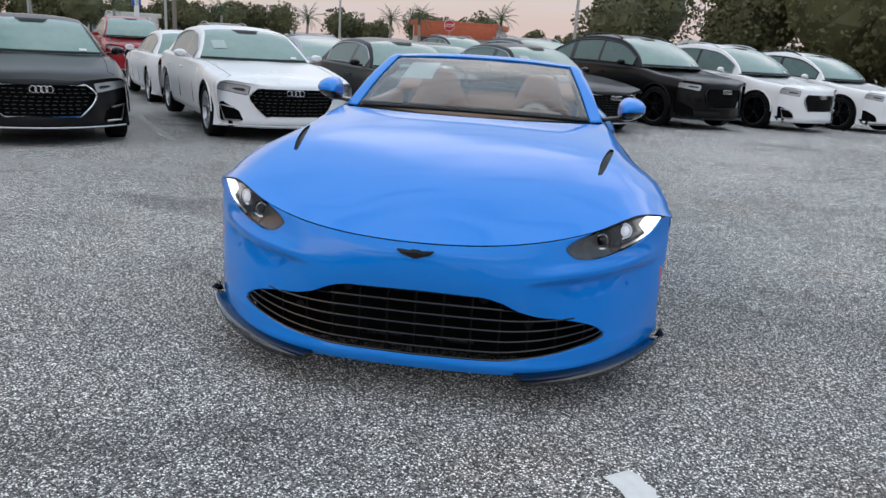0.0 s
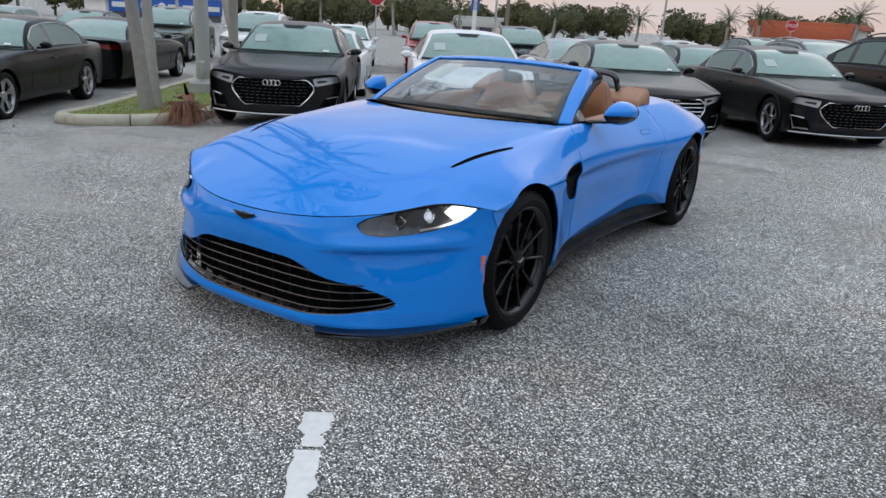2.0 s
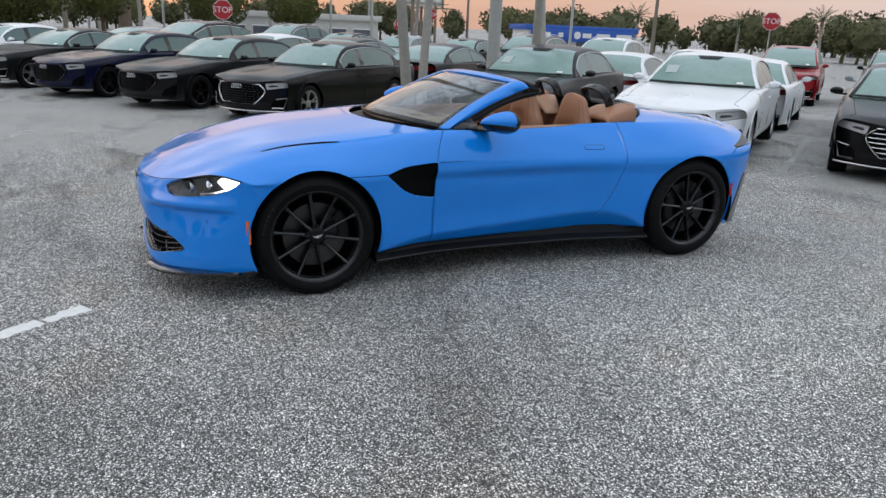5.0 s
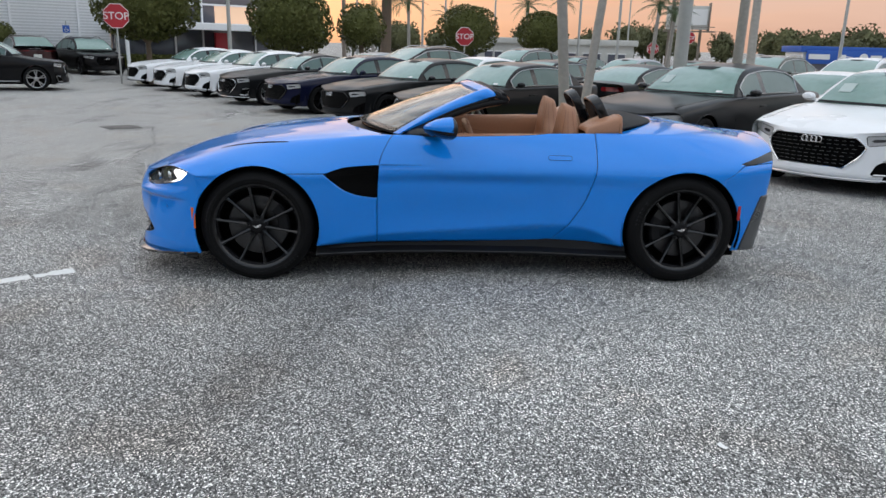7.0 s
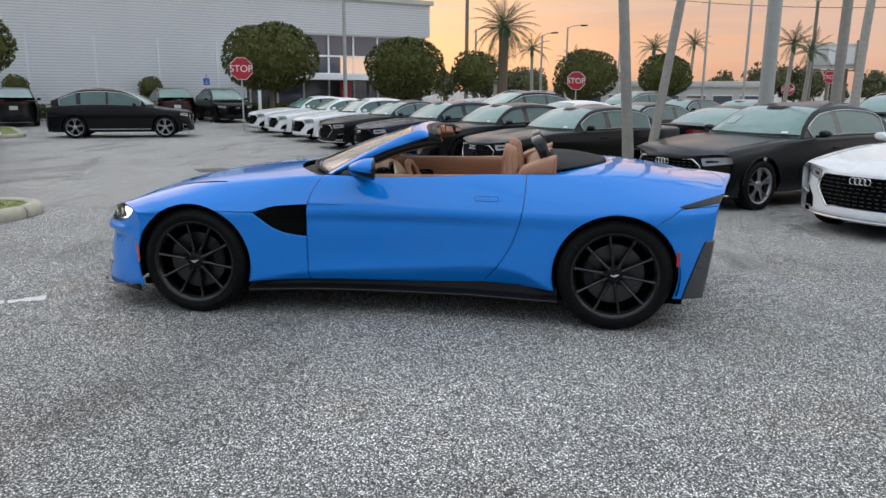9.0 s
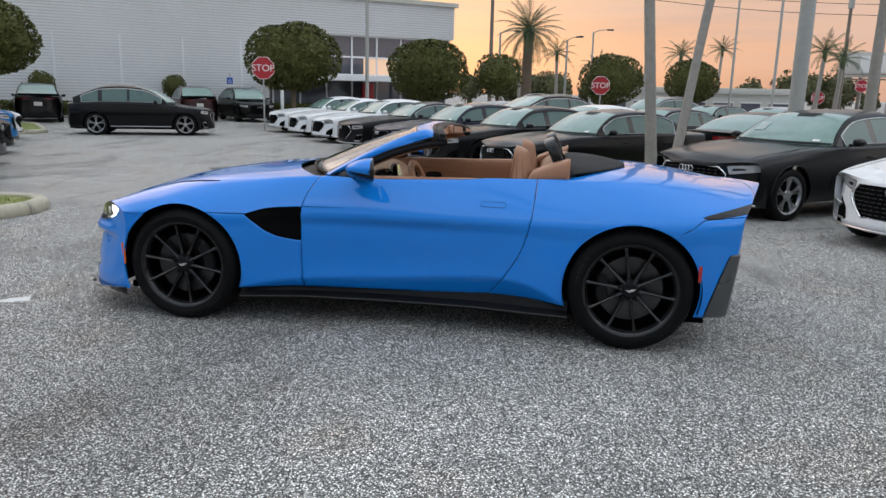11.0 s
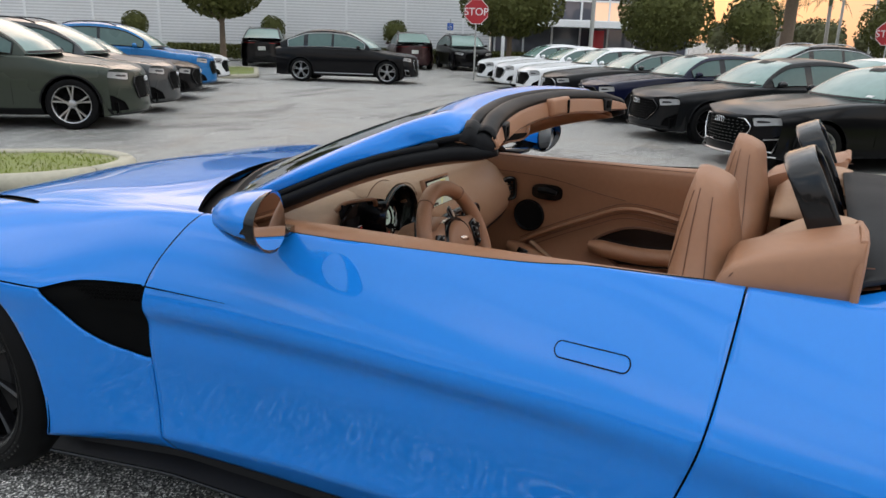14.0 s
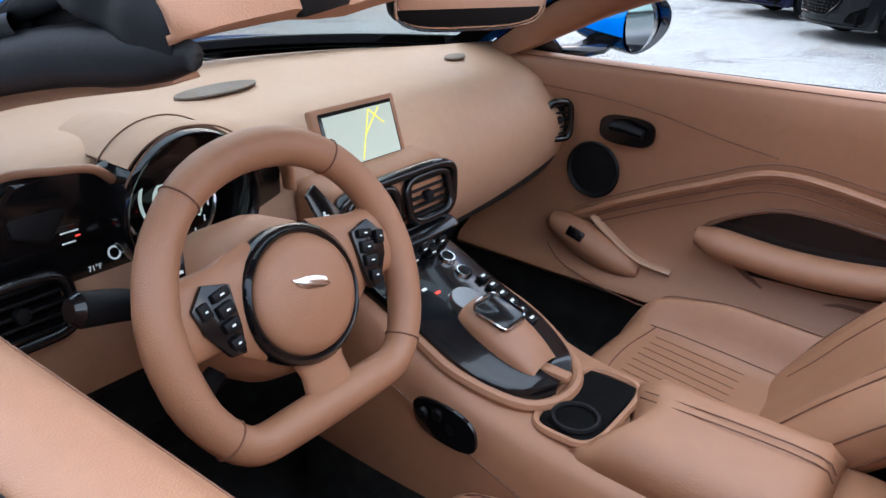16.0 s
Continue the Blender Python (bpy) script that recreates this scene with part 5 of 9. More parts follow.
stop_sign(-23.5, -9.4, 112, 2.2, "red stop sign on a post before a tree")
stop_sign(-32.0, 4.2, 85, 1.9, "red stop sign at the lot's far exit")
stop_sign(-51.7, 20.4, 74, 1.6, "far red stop sign by the road")
stop_sign(-52.8, 23.6, 74, 2.5, "far red stop sign beside the road")
stop_sign(-8.2, 62.0, 0, 2.6, "far red stop sign by a low orange-roofed shop")
stop_sign(-24.0, 30.0, 48, 2.5, "red stop sign beyond the far row")
hs = thing("parking_sign", "blue disabled-parking sign over a white plate", "road sign", pose(-33.85, -15.55, -0.05, 0, 0, 115))
part("post", box(0.05, 0.04, 2.4, (0, 0.03, 1.0), 0.005), M_POLE, hs)
part("sign_plate", box(0.32, 0.012, 0.36, (0, 0, 1.82), 0.01), M_SIGNB, hs, "blue plate with a white symbol")
part("symbol", merge(tube([(0.07 * math.cos(q), -0.012, 1.77 + 0.07 * math.sin(q)) for q in np.linspace(2.4, 6.6, 14)], 0.012, 5), tube([(-0.02, -0.012, 1.92), (-0.01, -0.012, 1.82), (0.06, -0.012, 1.82), (0.09, -0.012, 1.74)], 0.013, 5)), M_SIGNW, hs)
part("notice_plate", box(0.32, 0.012, 0.38, (0, 0, 1.42), 0.01), M_SIGNW, hs)

# poles and lamps


def lamp_post(x, y, h, label, r=0.09, arm=1.0, turn=0.0, heads=1, box_r=0.0):
    g = thing("street_lamp", label, "street lamp", pose(x, y, gh(x, y), 0, 0, turn), group="street lamps")
    part("pole", tube([(0, 0, 0), (0, 0, h)], (r, r * 0.7), 12), M_POLE, g)
    part("base", lathe([(r * 2.0, 0.0), (r * 2.0, 0.28), (r * 1.4, 0.34), (r, 0.36)], 16, "z"), M_POLE, g)
    for k in range(heads):
        s = 1 if k == 0 else -1
        part("arm", tube([(0, 0, h - 0.05), (s * arm * 0.5, 0, h + 0.12), (s * arm, 0, h + 0.14)], 0.03, 6), M_POLE, g)
        part("lamp_head", box(0.5, 0.26, 0.10, (s * (arm + 0.2), 0, h + 0.13), 0.03), M_RIM, g)
    return g


big = lamp_post(-9.43, 6.53, 11.0, "thick grey concrete lamp post on the island", 0.14, 1.2, 30)
part("cable_box", box(0.14, 0.10, 0.30, (0.05, -0.24, 0.55), 0.01), M_POLE, big)
for k, (x, y, h) in enumerate([(-27.5, -6.2, 7.0), (-46.0, 2.6, 5.2), (-52.0, 4.5, 6.2), (-43.0, -1.6, 5.4), (-58, 9.0, 7.0), (-45, 13.0, 9.0), (-41, 14.5, 10.0), (1.72, 38.5, 11), (-33, 24, 9), (-70, 24, 7), (-24.5, 44, 10), (-14.5, 50, 9)]):
    lamp_post(x, y, h, "slim grey street lamp by the road" if k else "slim lamp post by the parked white cars", 0.09, 1.0, 40 * k)
for k, (x, y, h) in enumerate([(-54.3, -3.2, 13.5), (-58.0, 24.0, 11), (-50, 44, 12), (-28, 52, 12), (-80, 40, 11)]):
    g = thing("utility_pole", "tall timber utility pole with a crossarm", "utility pole", pose(x, y, gh(x, y)), group="utility poles")
    part("pole", tube([(0, 0, 0), (0, 0, h)], (0.17, 0.11), 10), M_WOODP, g)
    part("crossarm", box(0.12, 2.2, 0.12, (0, 0, h - 0.7), 0.01), M_WOODP, g)
    part("transformer", lathe([(0.0, h - 2.4), (0.22, h - 2.4), (0.22, h - 1.6), (0.0, h - 1.55)], 14, "z"), M_POLE, g)
wires = []
UP_ = [(-54.3, -3.2, 13.0), (-58.0, 24.0, 10.5), (-50, 44, 11.5), (-28, 52, 11.5)]
for o, dz in ((-0.9, 0), (0.0, 0.0), (0.9, 0), (0.2, -1.8), (0.2, -2.6)):
    for p, q in zip(UP_[:-1], UP_[1:]):
        t = np.linspace(0, 1, 14)
        wires.append(tube(np.stack([p[0] + (q[0] - p[0]) * t, p[1] + o + (q[1] - p[1]) * t, p[2] + dz + (q[2] - p[2]) * t - 2.4 * t * (1 - t)], -1), 0.022, 4))
    wires.append(tube([(-54.3, -3.2 + o, 13 + dz), (-30, -70, 12 + dz)], 0.022, 4))
cable = part("power_line", merge(*wires), M_WIRE)
tagged(cable, "thin sagging power cables between timber poles", "power line")

# billboard, shops and the wood behind
bb = thing("billboard", "large pale billboard on a steel frame", "billboard", pose(-69.4, 30.5, -0.23, 0, 0, 75))
part("panel", box(4.05, 0.3, 2.25, (-0.78, 0, 4.93), 0.03), M_CEMENT, bb)
part("picture_band", box(2.2, 0.02, 1.5, (0.0, -0.17, 5.0)), M_SIGNW, bb)
part("panel_end", box(0.16, 0.9, 2.7, (1.28, 0.1, 5.0), 0.02), M_WOODP, bb)
part("walkway", box(4.9, 0.9, 0.12, (-0.6, -0.5, 3.62)), M_WOODP, bb)
part("walkway_rail", tube([(-3.0, -0.9, 4.05), (1.8, -0.9, 4.05)], 0.04, 5), M_WOODP, bb)
for x in (-2.4, -0.9, 0.6):
    part("leg", box(0.25, 0.25, 3.9, (x, 0.3, 1.95)), M_WOODP, bb)


def low_shop(x, y, turn, w, d, h, roofm, wallm, label, fascia=None, fh=1.0):
    g = thing("shop_building", label, "building", pose(x, y, gh(x, y), 0, 0, turn), group="shops")
    part("wall", box(w, d, h, (0, d / 2, h / 2)), wallm, g, smooth=0)
    part("roof", box(w + 0.6, d + 0.6, 0.5, (0, d / 2, h + 0.25), 0.05), roofm, g)
    for k in range(int(w / 2.2)):
        win = part("window", box(1.5, 0.1, h * 0.45, (-w / 2 + 1.3 + 2.2 * k, -0.03, h * 0.42)), M_SHOPGL, g, smooth=0)
        part("frame", box(1.7, 0.08, 0.1, (-w / 2 + 1.3 + 2.2 * k, -0.06, h * 0.66)), M_SIGNW, win)
    if fascia:
        part("fascia", box(w * 0.96, 0.3, fh, (0, -0.25, h - fh * 0.35), 0.03), fascia, g)
    return g


bs = low_shop(-56.05, 40.54, 82, 11.0, 4, 1.9, M_SIGNB, M_SIGNW, "low white shop with a blue fascia", M_SIGNB, 1.1)
for k, (a, w) in enumerate(((-4.3, 1.7), (-2.4, 0.5), (0.3, 0.9), (2.0, 1.4), (4.2, 1.6))):
    part("fascia_mark", box(w, 0.04, 0.42, (a, -0.42, 1.55)), M_SIGNW, bs)
part("fascia_disc", moved(lathe([(0.0, -0.46), (0.34, -0.46), (0.34, -0.40)], 18, "y"), pose(-0.7, 0, 1.55)), M_SIGNW, bs)
low_shop(-8.9, 72, -2, 8.5, 8, 2.9, M_ORANGE, M_CEMENT, "low shop with an orange roof and white wall", M_ORANGE, 1.2)
lq = low_shop(-50.0, 78.0, 35, 12.0, 8, 2.0, M_CEMENT, M_CEMENT, "low pale shop with a lettered sign", M_CEMENT, 0.9)
text_plate("lettering", "LIQUOR", 0.62, pose(0, -0.42, 1.62, 90, 0, 0), M_WIRE, lq)
low_shop(-62, 14, 85, 16, 8, 2.0, M_CEMENT, M_CEMENT, "long low pale building by the road")
low_shop(20, 66, -15, 16, 8, 2.4, M_CEMENT, M_CEMENT, "low pale building behind trees")
ts = thing("pylon_sign", "tall red, white and blue roadside sign", "sign", pose(-30.2, 50.5, -0.23, 0, 0, 40))
part("pole", box(0.3, 0.3, 4.4, (0, 0, 2.2)), M_SIGNW, ts)
part("panel", box(0.62, 0.3, 0.8, (0, 0, 4.4), 0.03), M_STOPRED, ts)
part("panel", box(0.62, 0.3, 1.3, (0, 0, 3.3), 0.03), M_SIGNB, ts)


def far_wood(name, path, h, seed, label, n=9000, size=0.42, depth=5.0):
    """A belt of uneven tree crowns along a path, stood on trunks."""
    rng = np.random.default_rng(seed)
    P = np.array(path, float)
    s = np.concatenate([[0], np.cumsum(np.linalg.norm(np.diff(P, axis=0), axis=1))])
    blobs = int(s[-1] / 1.5)
    Vs, o, Fs, tr = [], 0, [], []
    per = n // blobs
    for k in range(blobs):
        q = rng.random() * s[-1]
        c = np.array([np.interp(q, s, P[:, 0]), np.interp(q, s, P[:, 1])]) + rng.normal(0, depth * 0.35, 2)
        hh = h * (0.55 + 0.6 * rng.random())
        r = hh * (0.30 + 0.12 * rng.random())
        V, F = foliage(per, lumps(rng, (r * 1.15, r * 1.15, hh * 0.42), 6, 0.22), size, rng)
        V += np.array((c[0], c[1], hh * 0.55))
        ball = np.array([[(math.cos(a) * math.cos(e), math.sin(a) * math.cos(e), math.sin(e)) for a in np.linspace(0, 2 * math.pi, 12, endpoint=False)] for e in np.linspace(-1.4, 1.4, 7)])
        cv, cf = grid(ball * np.array((r * 0.86, r * 0.86, hh * 0.32)) * (0.85 + 0.3 * rng.random((7, 12, 1))), closed=True)
        F = list(F) + [[i + len(V) for i in f] for f in cf]
        V = np.concatenate([V, cv + np.array((c[0], c[1], hh * 0.55))])
        Vs.append(V)
        Fs += [[i + o for i in f] for f in F]
        o += len(V)
        tr.append(tube([(c[0], c[1], -0.3), (c[0] + 0.2, c[1], hh * 0.6)], (0.16, 0.06), 5))
    wv = merge((np.concatenate(Vs), Fs), *tr)
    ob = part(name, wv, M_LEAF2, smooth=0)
    return tagged(ob, label, "trees", kind="stuff")


far_wood("tree_belt", [(4.5, 44), (9.5, 40), (16, 34), (26, 30), (36, 22)], 7.0, 61, "dense dark trees along the lot's back edge", 60000, 0.24)
far_wood("tree_belt", [(-74, 84), (-52, 92), (-32, 97), (-14, 99), (2, 98), (14, 90)], 4.8, 62, "uneven dark trees beyond the road", 70000, 0.32)
far_wood("tree_belt", [(-95, -10), (-92, 12), (-86, 30), (-76, 46), (-60, 58), (-36, 66)], 4.2, 63, "low line of trees along the road", 40000, 0.36)
far_wood("tree_belt", [(40, 18), (46, -10), (40, -40), (10, -55), (-20, -48)], 7.0, 65, "trees behind the camera's side of the lot", 14000, 0.6)

# ---- marks on the asphalt ----
M_FADED = mat("faded bay paint", (0.27, 0.27, 0.265), 0.85, 0, 0.35, 30, bump=0.4, bscale=140)
mk = thing("bay_line", "worn white painted bay line", "road marking", kind="structure")
rng = np.random.default_rng(12)
a0, dl = np.array((0.745, -1.215)), np.array((0.575, -0.818))
nrm = np.array((0.818, 0.575))
q = 0.0
while q < 4.2:
    L = 0.16 + 0.30 * rng.random()
    t = np.linspace(0, L, 7)
    w0 = 0.047 + 0.013 * rng.normal(size=7)
    w1 = 0.047 + 0.013 * rng.normal(size=7)
    rows = np.array([[(*(a0 + dl * (q + tt) - nrm * w0[i]), 0), (*(a0 + dl * (q + tt)), 0), (*(a0 + dl * (q + tt) + nrm * w1[i]), 0)] for i, tt in enumerate(t)])
    rows[..., 2] = gz(rows[..., 0], rows[..., 1]) + 0.004
    part("paint_patch", grid(rows), M_WHITEP, mk, smooth=0)
    q += L + 0.012 + 0.02 * rng.random()
for k, p0 in enumerate([rowA + E1 * BAY * (n + 0.5) for n in range(6)] + [rowK - E1 * BAY * (n + 0.5) for n in range(6)]):
    rows = np.array([[(*(p0 - D1 * 0.6 + D1 * 5.0 * t + E1 * w), 0) for w in (-0.05, 0.05)] for t in np.linspace(0, 1, 12)])
    rows[..., 2] = gz(rows[..., 0], rows[..., 1]) + 0.005
    part("bay_stripe", grid(rows, flip=True), M_FADED, mk, smooth=0)
for k in range(3):
    rows = np.array([[(-14.0 - 1.2 * k - 0.6 * t + w, -8.0 + 1.2 * k - 1.8 * t, 0) for w in (-0.06, 0.06)] for t in np.linspace(0, 1, 6)])
    rows[..., 2] = gz(rows[..., 0], rows[..., 1]) + 0.005
    part("bay_stripe", grid(rows), M_FADED, mk, smooth=0)
M_CRACK = mat("crack in asphalt", (0.085, 0.084, 0.08), 0.95)
M_DRAIN = mat("worn iron grate", (0.13, 0.12, 0.11), 0.7, 0, 0.25, 30, bump=0.4)
dr = thing("storm_drain", "rusty square storm-drain grate in the asphalt", "drain", pose(-9.36, -4.48, gh(-9.36, -4.48) + 0.004, 0, 0, 37) @ Matrix.Diagonal((0.66, 0.66, 0.8, 1)), kind="structure")
part("drain_frame", box(0.95, 0.95, 0.012, (0, 0, -0.004), 0.003), M_CRACK, dr)
for k in range(9):
    part("grate_bar", box(0.88, 0.06, 0.008, (0, -0.40 + 0.10 * k, 0.002), 0.003), M_DRAIN, dr)
lit = thing("litter", "small scrap of pale paper on the asphalt", "litter", pose(3.05, 2.09, gh(3.05, 2.09) + 0.004, 0, 0, 20))
part("scrap", grid(np.array([[(0.022 * x, 0.012 * y, 0.005 * abs(x * y)) for x in (-1, -0.3, 0.4, 1)] for y in (-1, 0, 1)])), M_PAPER, lit)
# hairline cracks
ck = thing("asphalt_crack", "long dark crack across the asphalt", "crack", kind="structure")
for k, (p, q) in enumerate((((-9.5, -3.9), (-2.6, -1.9)), ((-4.0, -0.8), (-7.6, 2.0)), ((3.2, 5.2), (8.5, 9.5)))):
    t = np.linspace(0, 1, 60)
    w = np.cumsum(rng.normal(0, 0.03, 60))
    w -= np.linspace(w[0], w[-1], 60)
    p, q = np.array(p), np.array(q)
    n_ = np.array((-(q - p)[1], (q - p)[0])) / np.linalg.norm(q - p)
    c = p + (q - p) * t[:, None] + n_ * w[:, None]
    rows = np.array([[(*(c[i] - n_ * hw_), 0), (*(c[i] + n_ * hw_), 0)] for i, hw_ in enumerate((0.004 if k == 0 else 0.008) + 0.009 * rng.random(60))])
    rows[..., 2] = gz(rows[..., 0], rows[..., 1]) + 0.004
    part("crack_line", grid(rows), M_CRACK, ck, smooth=0)

# ---- the blue sports car: nose to -y, its left side to +x ----
hero = thing("sports_car", "bright blue open two-seat sports car with black wheels and lit headlamps", "car")

BOW = curve((-0.87, 0.512), (-0.72, 0.455), (-0.45, 0.30), (-0.1, 0.12), (0.3, 0.03), (0.7, 0.0), (2.6, 0.0), (3.1, -0.065), (3.4, -0.19), (3.54, -0.27))
# feature lines of half the body along its length: x and z of each
FEATURE = [
    (curve((-0.87, 0.0), (3.54, 0.0)), curve((-0.87, 0.608), (-0.72, 0.680), (-0.45, 0.780), (-0.1, 0.860), (0.3, 0.908), (0.7, 0.938), (1.7, 0.95), (2.5, 0.985), (2.9, 0.968), (3.2, 0.925), (3.4, 0.898), (3.54, 0.893))),
    (curve((-0.87, 0.34), (3.54, 0.30)), curve((-0.87, 0.621), (-0.72, 0.680), (-0.45, 0.774), (-0.1, 0.853), (0.3, 0.901), (0.7, 0.93), (1.7, 0.95), (2.5, 0.985), (2.9, 0.965), (3.2, 0.920), (3.4, 0.893), (3.54, 0.889))),
    (curve((-0.87, 0.60), (0.3, 0.64), (0.8, 0.66), (1.3, 0.655), (2.2, 0.65), (3.0, 0.60), (3.54, 0.52)), curve((-0.87, 0.655), (-0.72, 0.708), (-0.45, 0.782), (-0.1, 0.848), (0.3, 0.886), (0.8, 0.915), (1.3, 0.922), (1.8, 0.932), (2.2, 0.945), (2.7, 0.957), (3.1, 0.922), (3.4, 0.874), (3.54, 0.868))),
    (curve((-0.87, 0.80), (-0.1, 0.80), (0.4, 0.79), (0.8, 0.768), (1.1, 0.760), (1.3, 0.753), (1.6, 0.738), (1.8, 0.727), (2.2, 0.737), (2.7, 0.78), (3.1, 0.76), (3.54, 0.66)), curve((-0.87, 0.706), (-0.72, 0.735), (-0.45, 0.778), (-0.1, 0.818), (0.3, 0.845), (0.8, 0.890), (1.3, 0.905), (1.8, 0.915), (2.2, 0.918), (2.7, 0.905), (3.1, 0.868), (3.54, 0.826))),
    (curve((-0.87, 0.945), (-0.45, 0.955), (-0.1, 0.958), (0.3, 0.935), (0.75, 0.886), (1.2, 0.874), (1.8, 0.872), (2.2, 0.912), (2.7, 0.962), (3.1, 0.935), (3.4, 0.86), (3.54, 0.80)), curve((-0.87, 0.676), (-0.45, 0.708), (-0.1, 0.722), (0.3, 0.705), (0.75, 0.705), (1.2, 0.712), (1.8, 0.725), (2.2, 0.735), (2.7, 0.745), (3.1, 0.755), (3.54, 0.765))),
    (curve((-0.87, 0.95), (-0.1, 0.962), (0.3, 0.945), (0.75, 0.868), (1.2, 0.852), (1.8, 0.858), (2.2, 0.912), (2.7, 0.966), (3.1, 0.935), (3.4, 0.86), (3.54, 0.80)), curve((-0.87, 0.664), (-0.45, 0.60), (-0.1, 0.58), (0.75, 0.61), (1.8, 0.62), (2.7, 0.60), (3.54, 0.62))),
    (curve((-0.87, 0.952), (-0.1, 0.96), (0.3, 0.942), (0.75, 0.848), (1.2, 0.826), (1.8, 0.842), (2.2, 0.912), (2.7, 0.96), (3.1, 0.925), (3.4, 0.85), (3.54, 0.79)), curve((-0.87, 0.652), (-0.45, 0.46), (-0.1, 0.40), (0.75, 0.40), (1.8, 0.42), (2.7, 0.42), (3.54, 0.42))),
    (curve((-0.87, 0.954), (-0.1, 0.95), (0.3, 0.930), (0.75, 0.850), (1.2, 0.842), (1.8, 0.862), (2.2, 0.906), (2.7, 0.94), (3.1, 0.90), (3.4, 0.83), (3.54, 0.77)), curve((-0.87, 0.640), (-0.45, 0.35), (-0.1, 0.235), (0.75, 0.228), (1.8, 0.232), (2.2, 0.24), (2.7, 0.23), (3.1, 0.215), (3.54, 0.20))),
]


sill_crease = curve((0.36, 0.225), (0.45, 0.25), (0.77, 0.292), (1.4, 0.333), (1.95, 0.368), (2.12, 0.345), (2.34, 0.235))


def body_surface(nu=230, nv=13):
    u = np.linspace(-0.87, 3.47, nu)
    P = np.stack([np.stack([fx(u), u, fz(u)], -1) for fx, fz in FEATURE])
    ghost = P[1] * np.array((-1.0, 1.0, 1.0))
    S = spline_rows(np.concatenate([[ghost], P]), nv)[nv:]
    S[..., 1] = S[..., 1] + BOW(S[..., 1]) * (np.clip(S[..., 0], 0, None) / 0.95) ** 2.4
    S[..., 1] -= 0.16 * np.clip(0.74 - S[..., 2], 0, 1) ** 1.2 * np.clip((S[..., 1] - 3.05) / 0.35, 0, 1) ** 1.5 * 1.3
    # the lower flank tucks under below a crease that rises towards the rear wheel
    low = np.clip(sill_crease(S[..., 1]) - S[..., 2], 0, 0.2) * ((S[..., 1] > 0.36) & (S[..., 1] < 2.34))
    S[..., 0] -= 0.80 * low
    # a soft hollow runs back from the side vent along the door
    t = np.clip((S[..., 1] - 0.75) / 1.3, 0, 1)
    S[..., 0] -= 0.016 * np.exp(-((S[..., 2] - 0.655 + 0.03 * t) / 0.052) ** 2) * np.sin(math.pi * np.clip((S[..., 1] - 0.42) / 1.5, 0, 1)) ** 0.7
    return S.transpose(1, 0, 2)


SURF = body_surface()
UP = grid(SURF)
R_ARCH, WB, HUB = 0.384, 2.704, 0.352
GAP = 0.0022
door_front = curve((0.2, 0.742), (0.5, 0.743), (0.74, 0.755), (0.88, 0.812), (0.95, 0.87))
door_rear = curve((0.2, 1.85), (0.348, 1.965), (0.571, 2.087), (0.767, 2.134), (0.95, 2.150))


def arch(V, y0, r=R_ARCH):
    d = np.hypot(V[:, 1] - y0, V[:, 2] - HUB) - r
    return np.where(V[:, 0] > 0.55, d, 1.0)


waist = curve((0.3, 0.715), (0.85, 0.730), (1.1, 0.750), (1.6, 0.729), (2.05, 0.686), (2.7, 0.66))


def opening(V):
    x, y = np.abs(V[:, 0]), V[:, 1]
    a = y - (0.505 + 0.28 * (x / 0.70) ** 2)
    b = (2.70 - 0.40 * (x / 0.68) ** 2.4) - y
    c = waist(y) - x
    return -np.minimum(np.minimum(a, b), c)


vent_top = curve((0.415, 0.690), (0.55, 0.727), (0.755, 0.742))
vent_bot = curve((0.415, 0.686), (0.47, 0.635), (0.54, 0.582), (0.62, 0.548), (0.755, 0.524))


def side_vent(V):
    y, z = V[:, 1], V[:, 2]
    ins = np.minimum(np.minimum(vent_top(y) - z, z - vent_bot(y)), np.minimum(y - 0.415, door_front(z) - y))
    return np.where(V[:, 0] > 0.7, ins, -1.0)


def bonnet_vent(V):
    """A slim leaf-shaped slot in the bonnet beside each wing."""
    t = (V[:, 1] + 0.27) / 0.46
    mid = 0.655 + 0.085 * t
    half = 0.016 * np.clip(4 * t * (1 - t), 0, None) ** 0.4
    return np.where((t > 0) & (t < 1) & (V[:, 2] > 0.7), half - np.abs(V[:, 0] - mid), -1.0)


lamp_low = curve((0.528, 0.604), (0.538, 0.590), (0.552, 0.578), (0.575, 0.568), (0.62, 0.563), (0.69, 0.570), (0.80, 0.595), (0.875, 0.641), (0.91, 0.684))
lamp_top = curve((0.528, 0.606), (0.545, 0.622), (0.58, 0.640), (0.62, 0.655), (0.66, 0.680), (0.72, 0.75), (0.92, 0.9))

half = clip(*UP, lambda V: arch(V, 0.0))
half = clip(*half, lambda V: arch(V, WB))
half = clip(*half, opening)

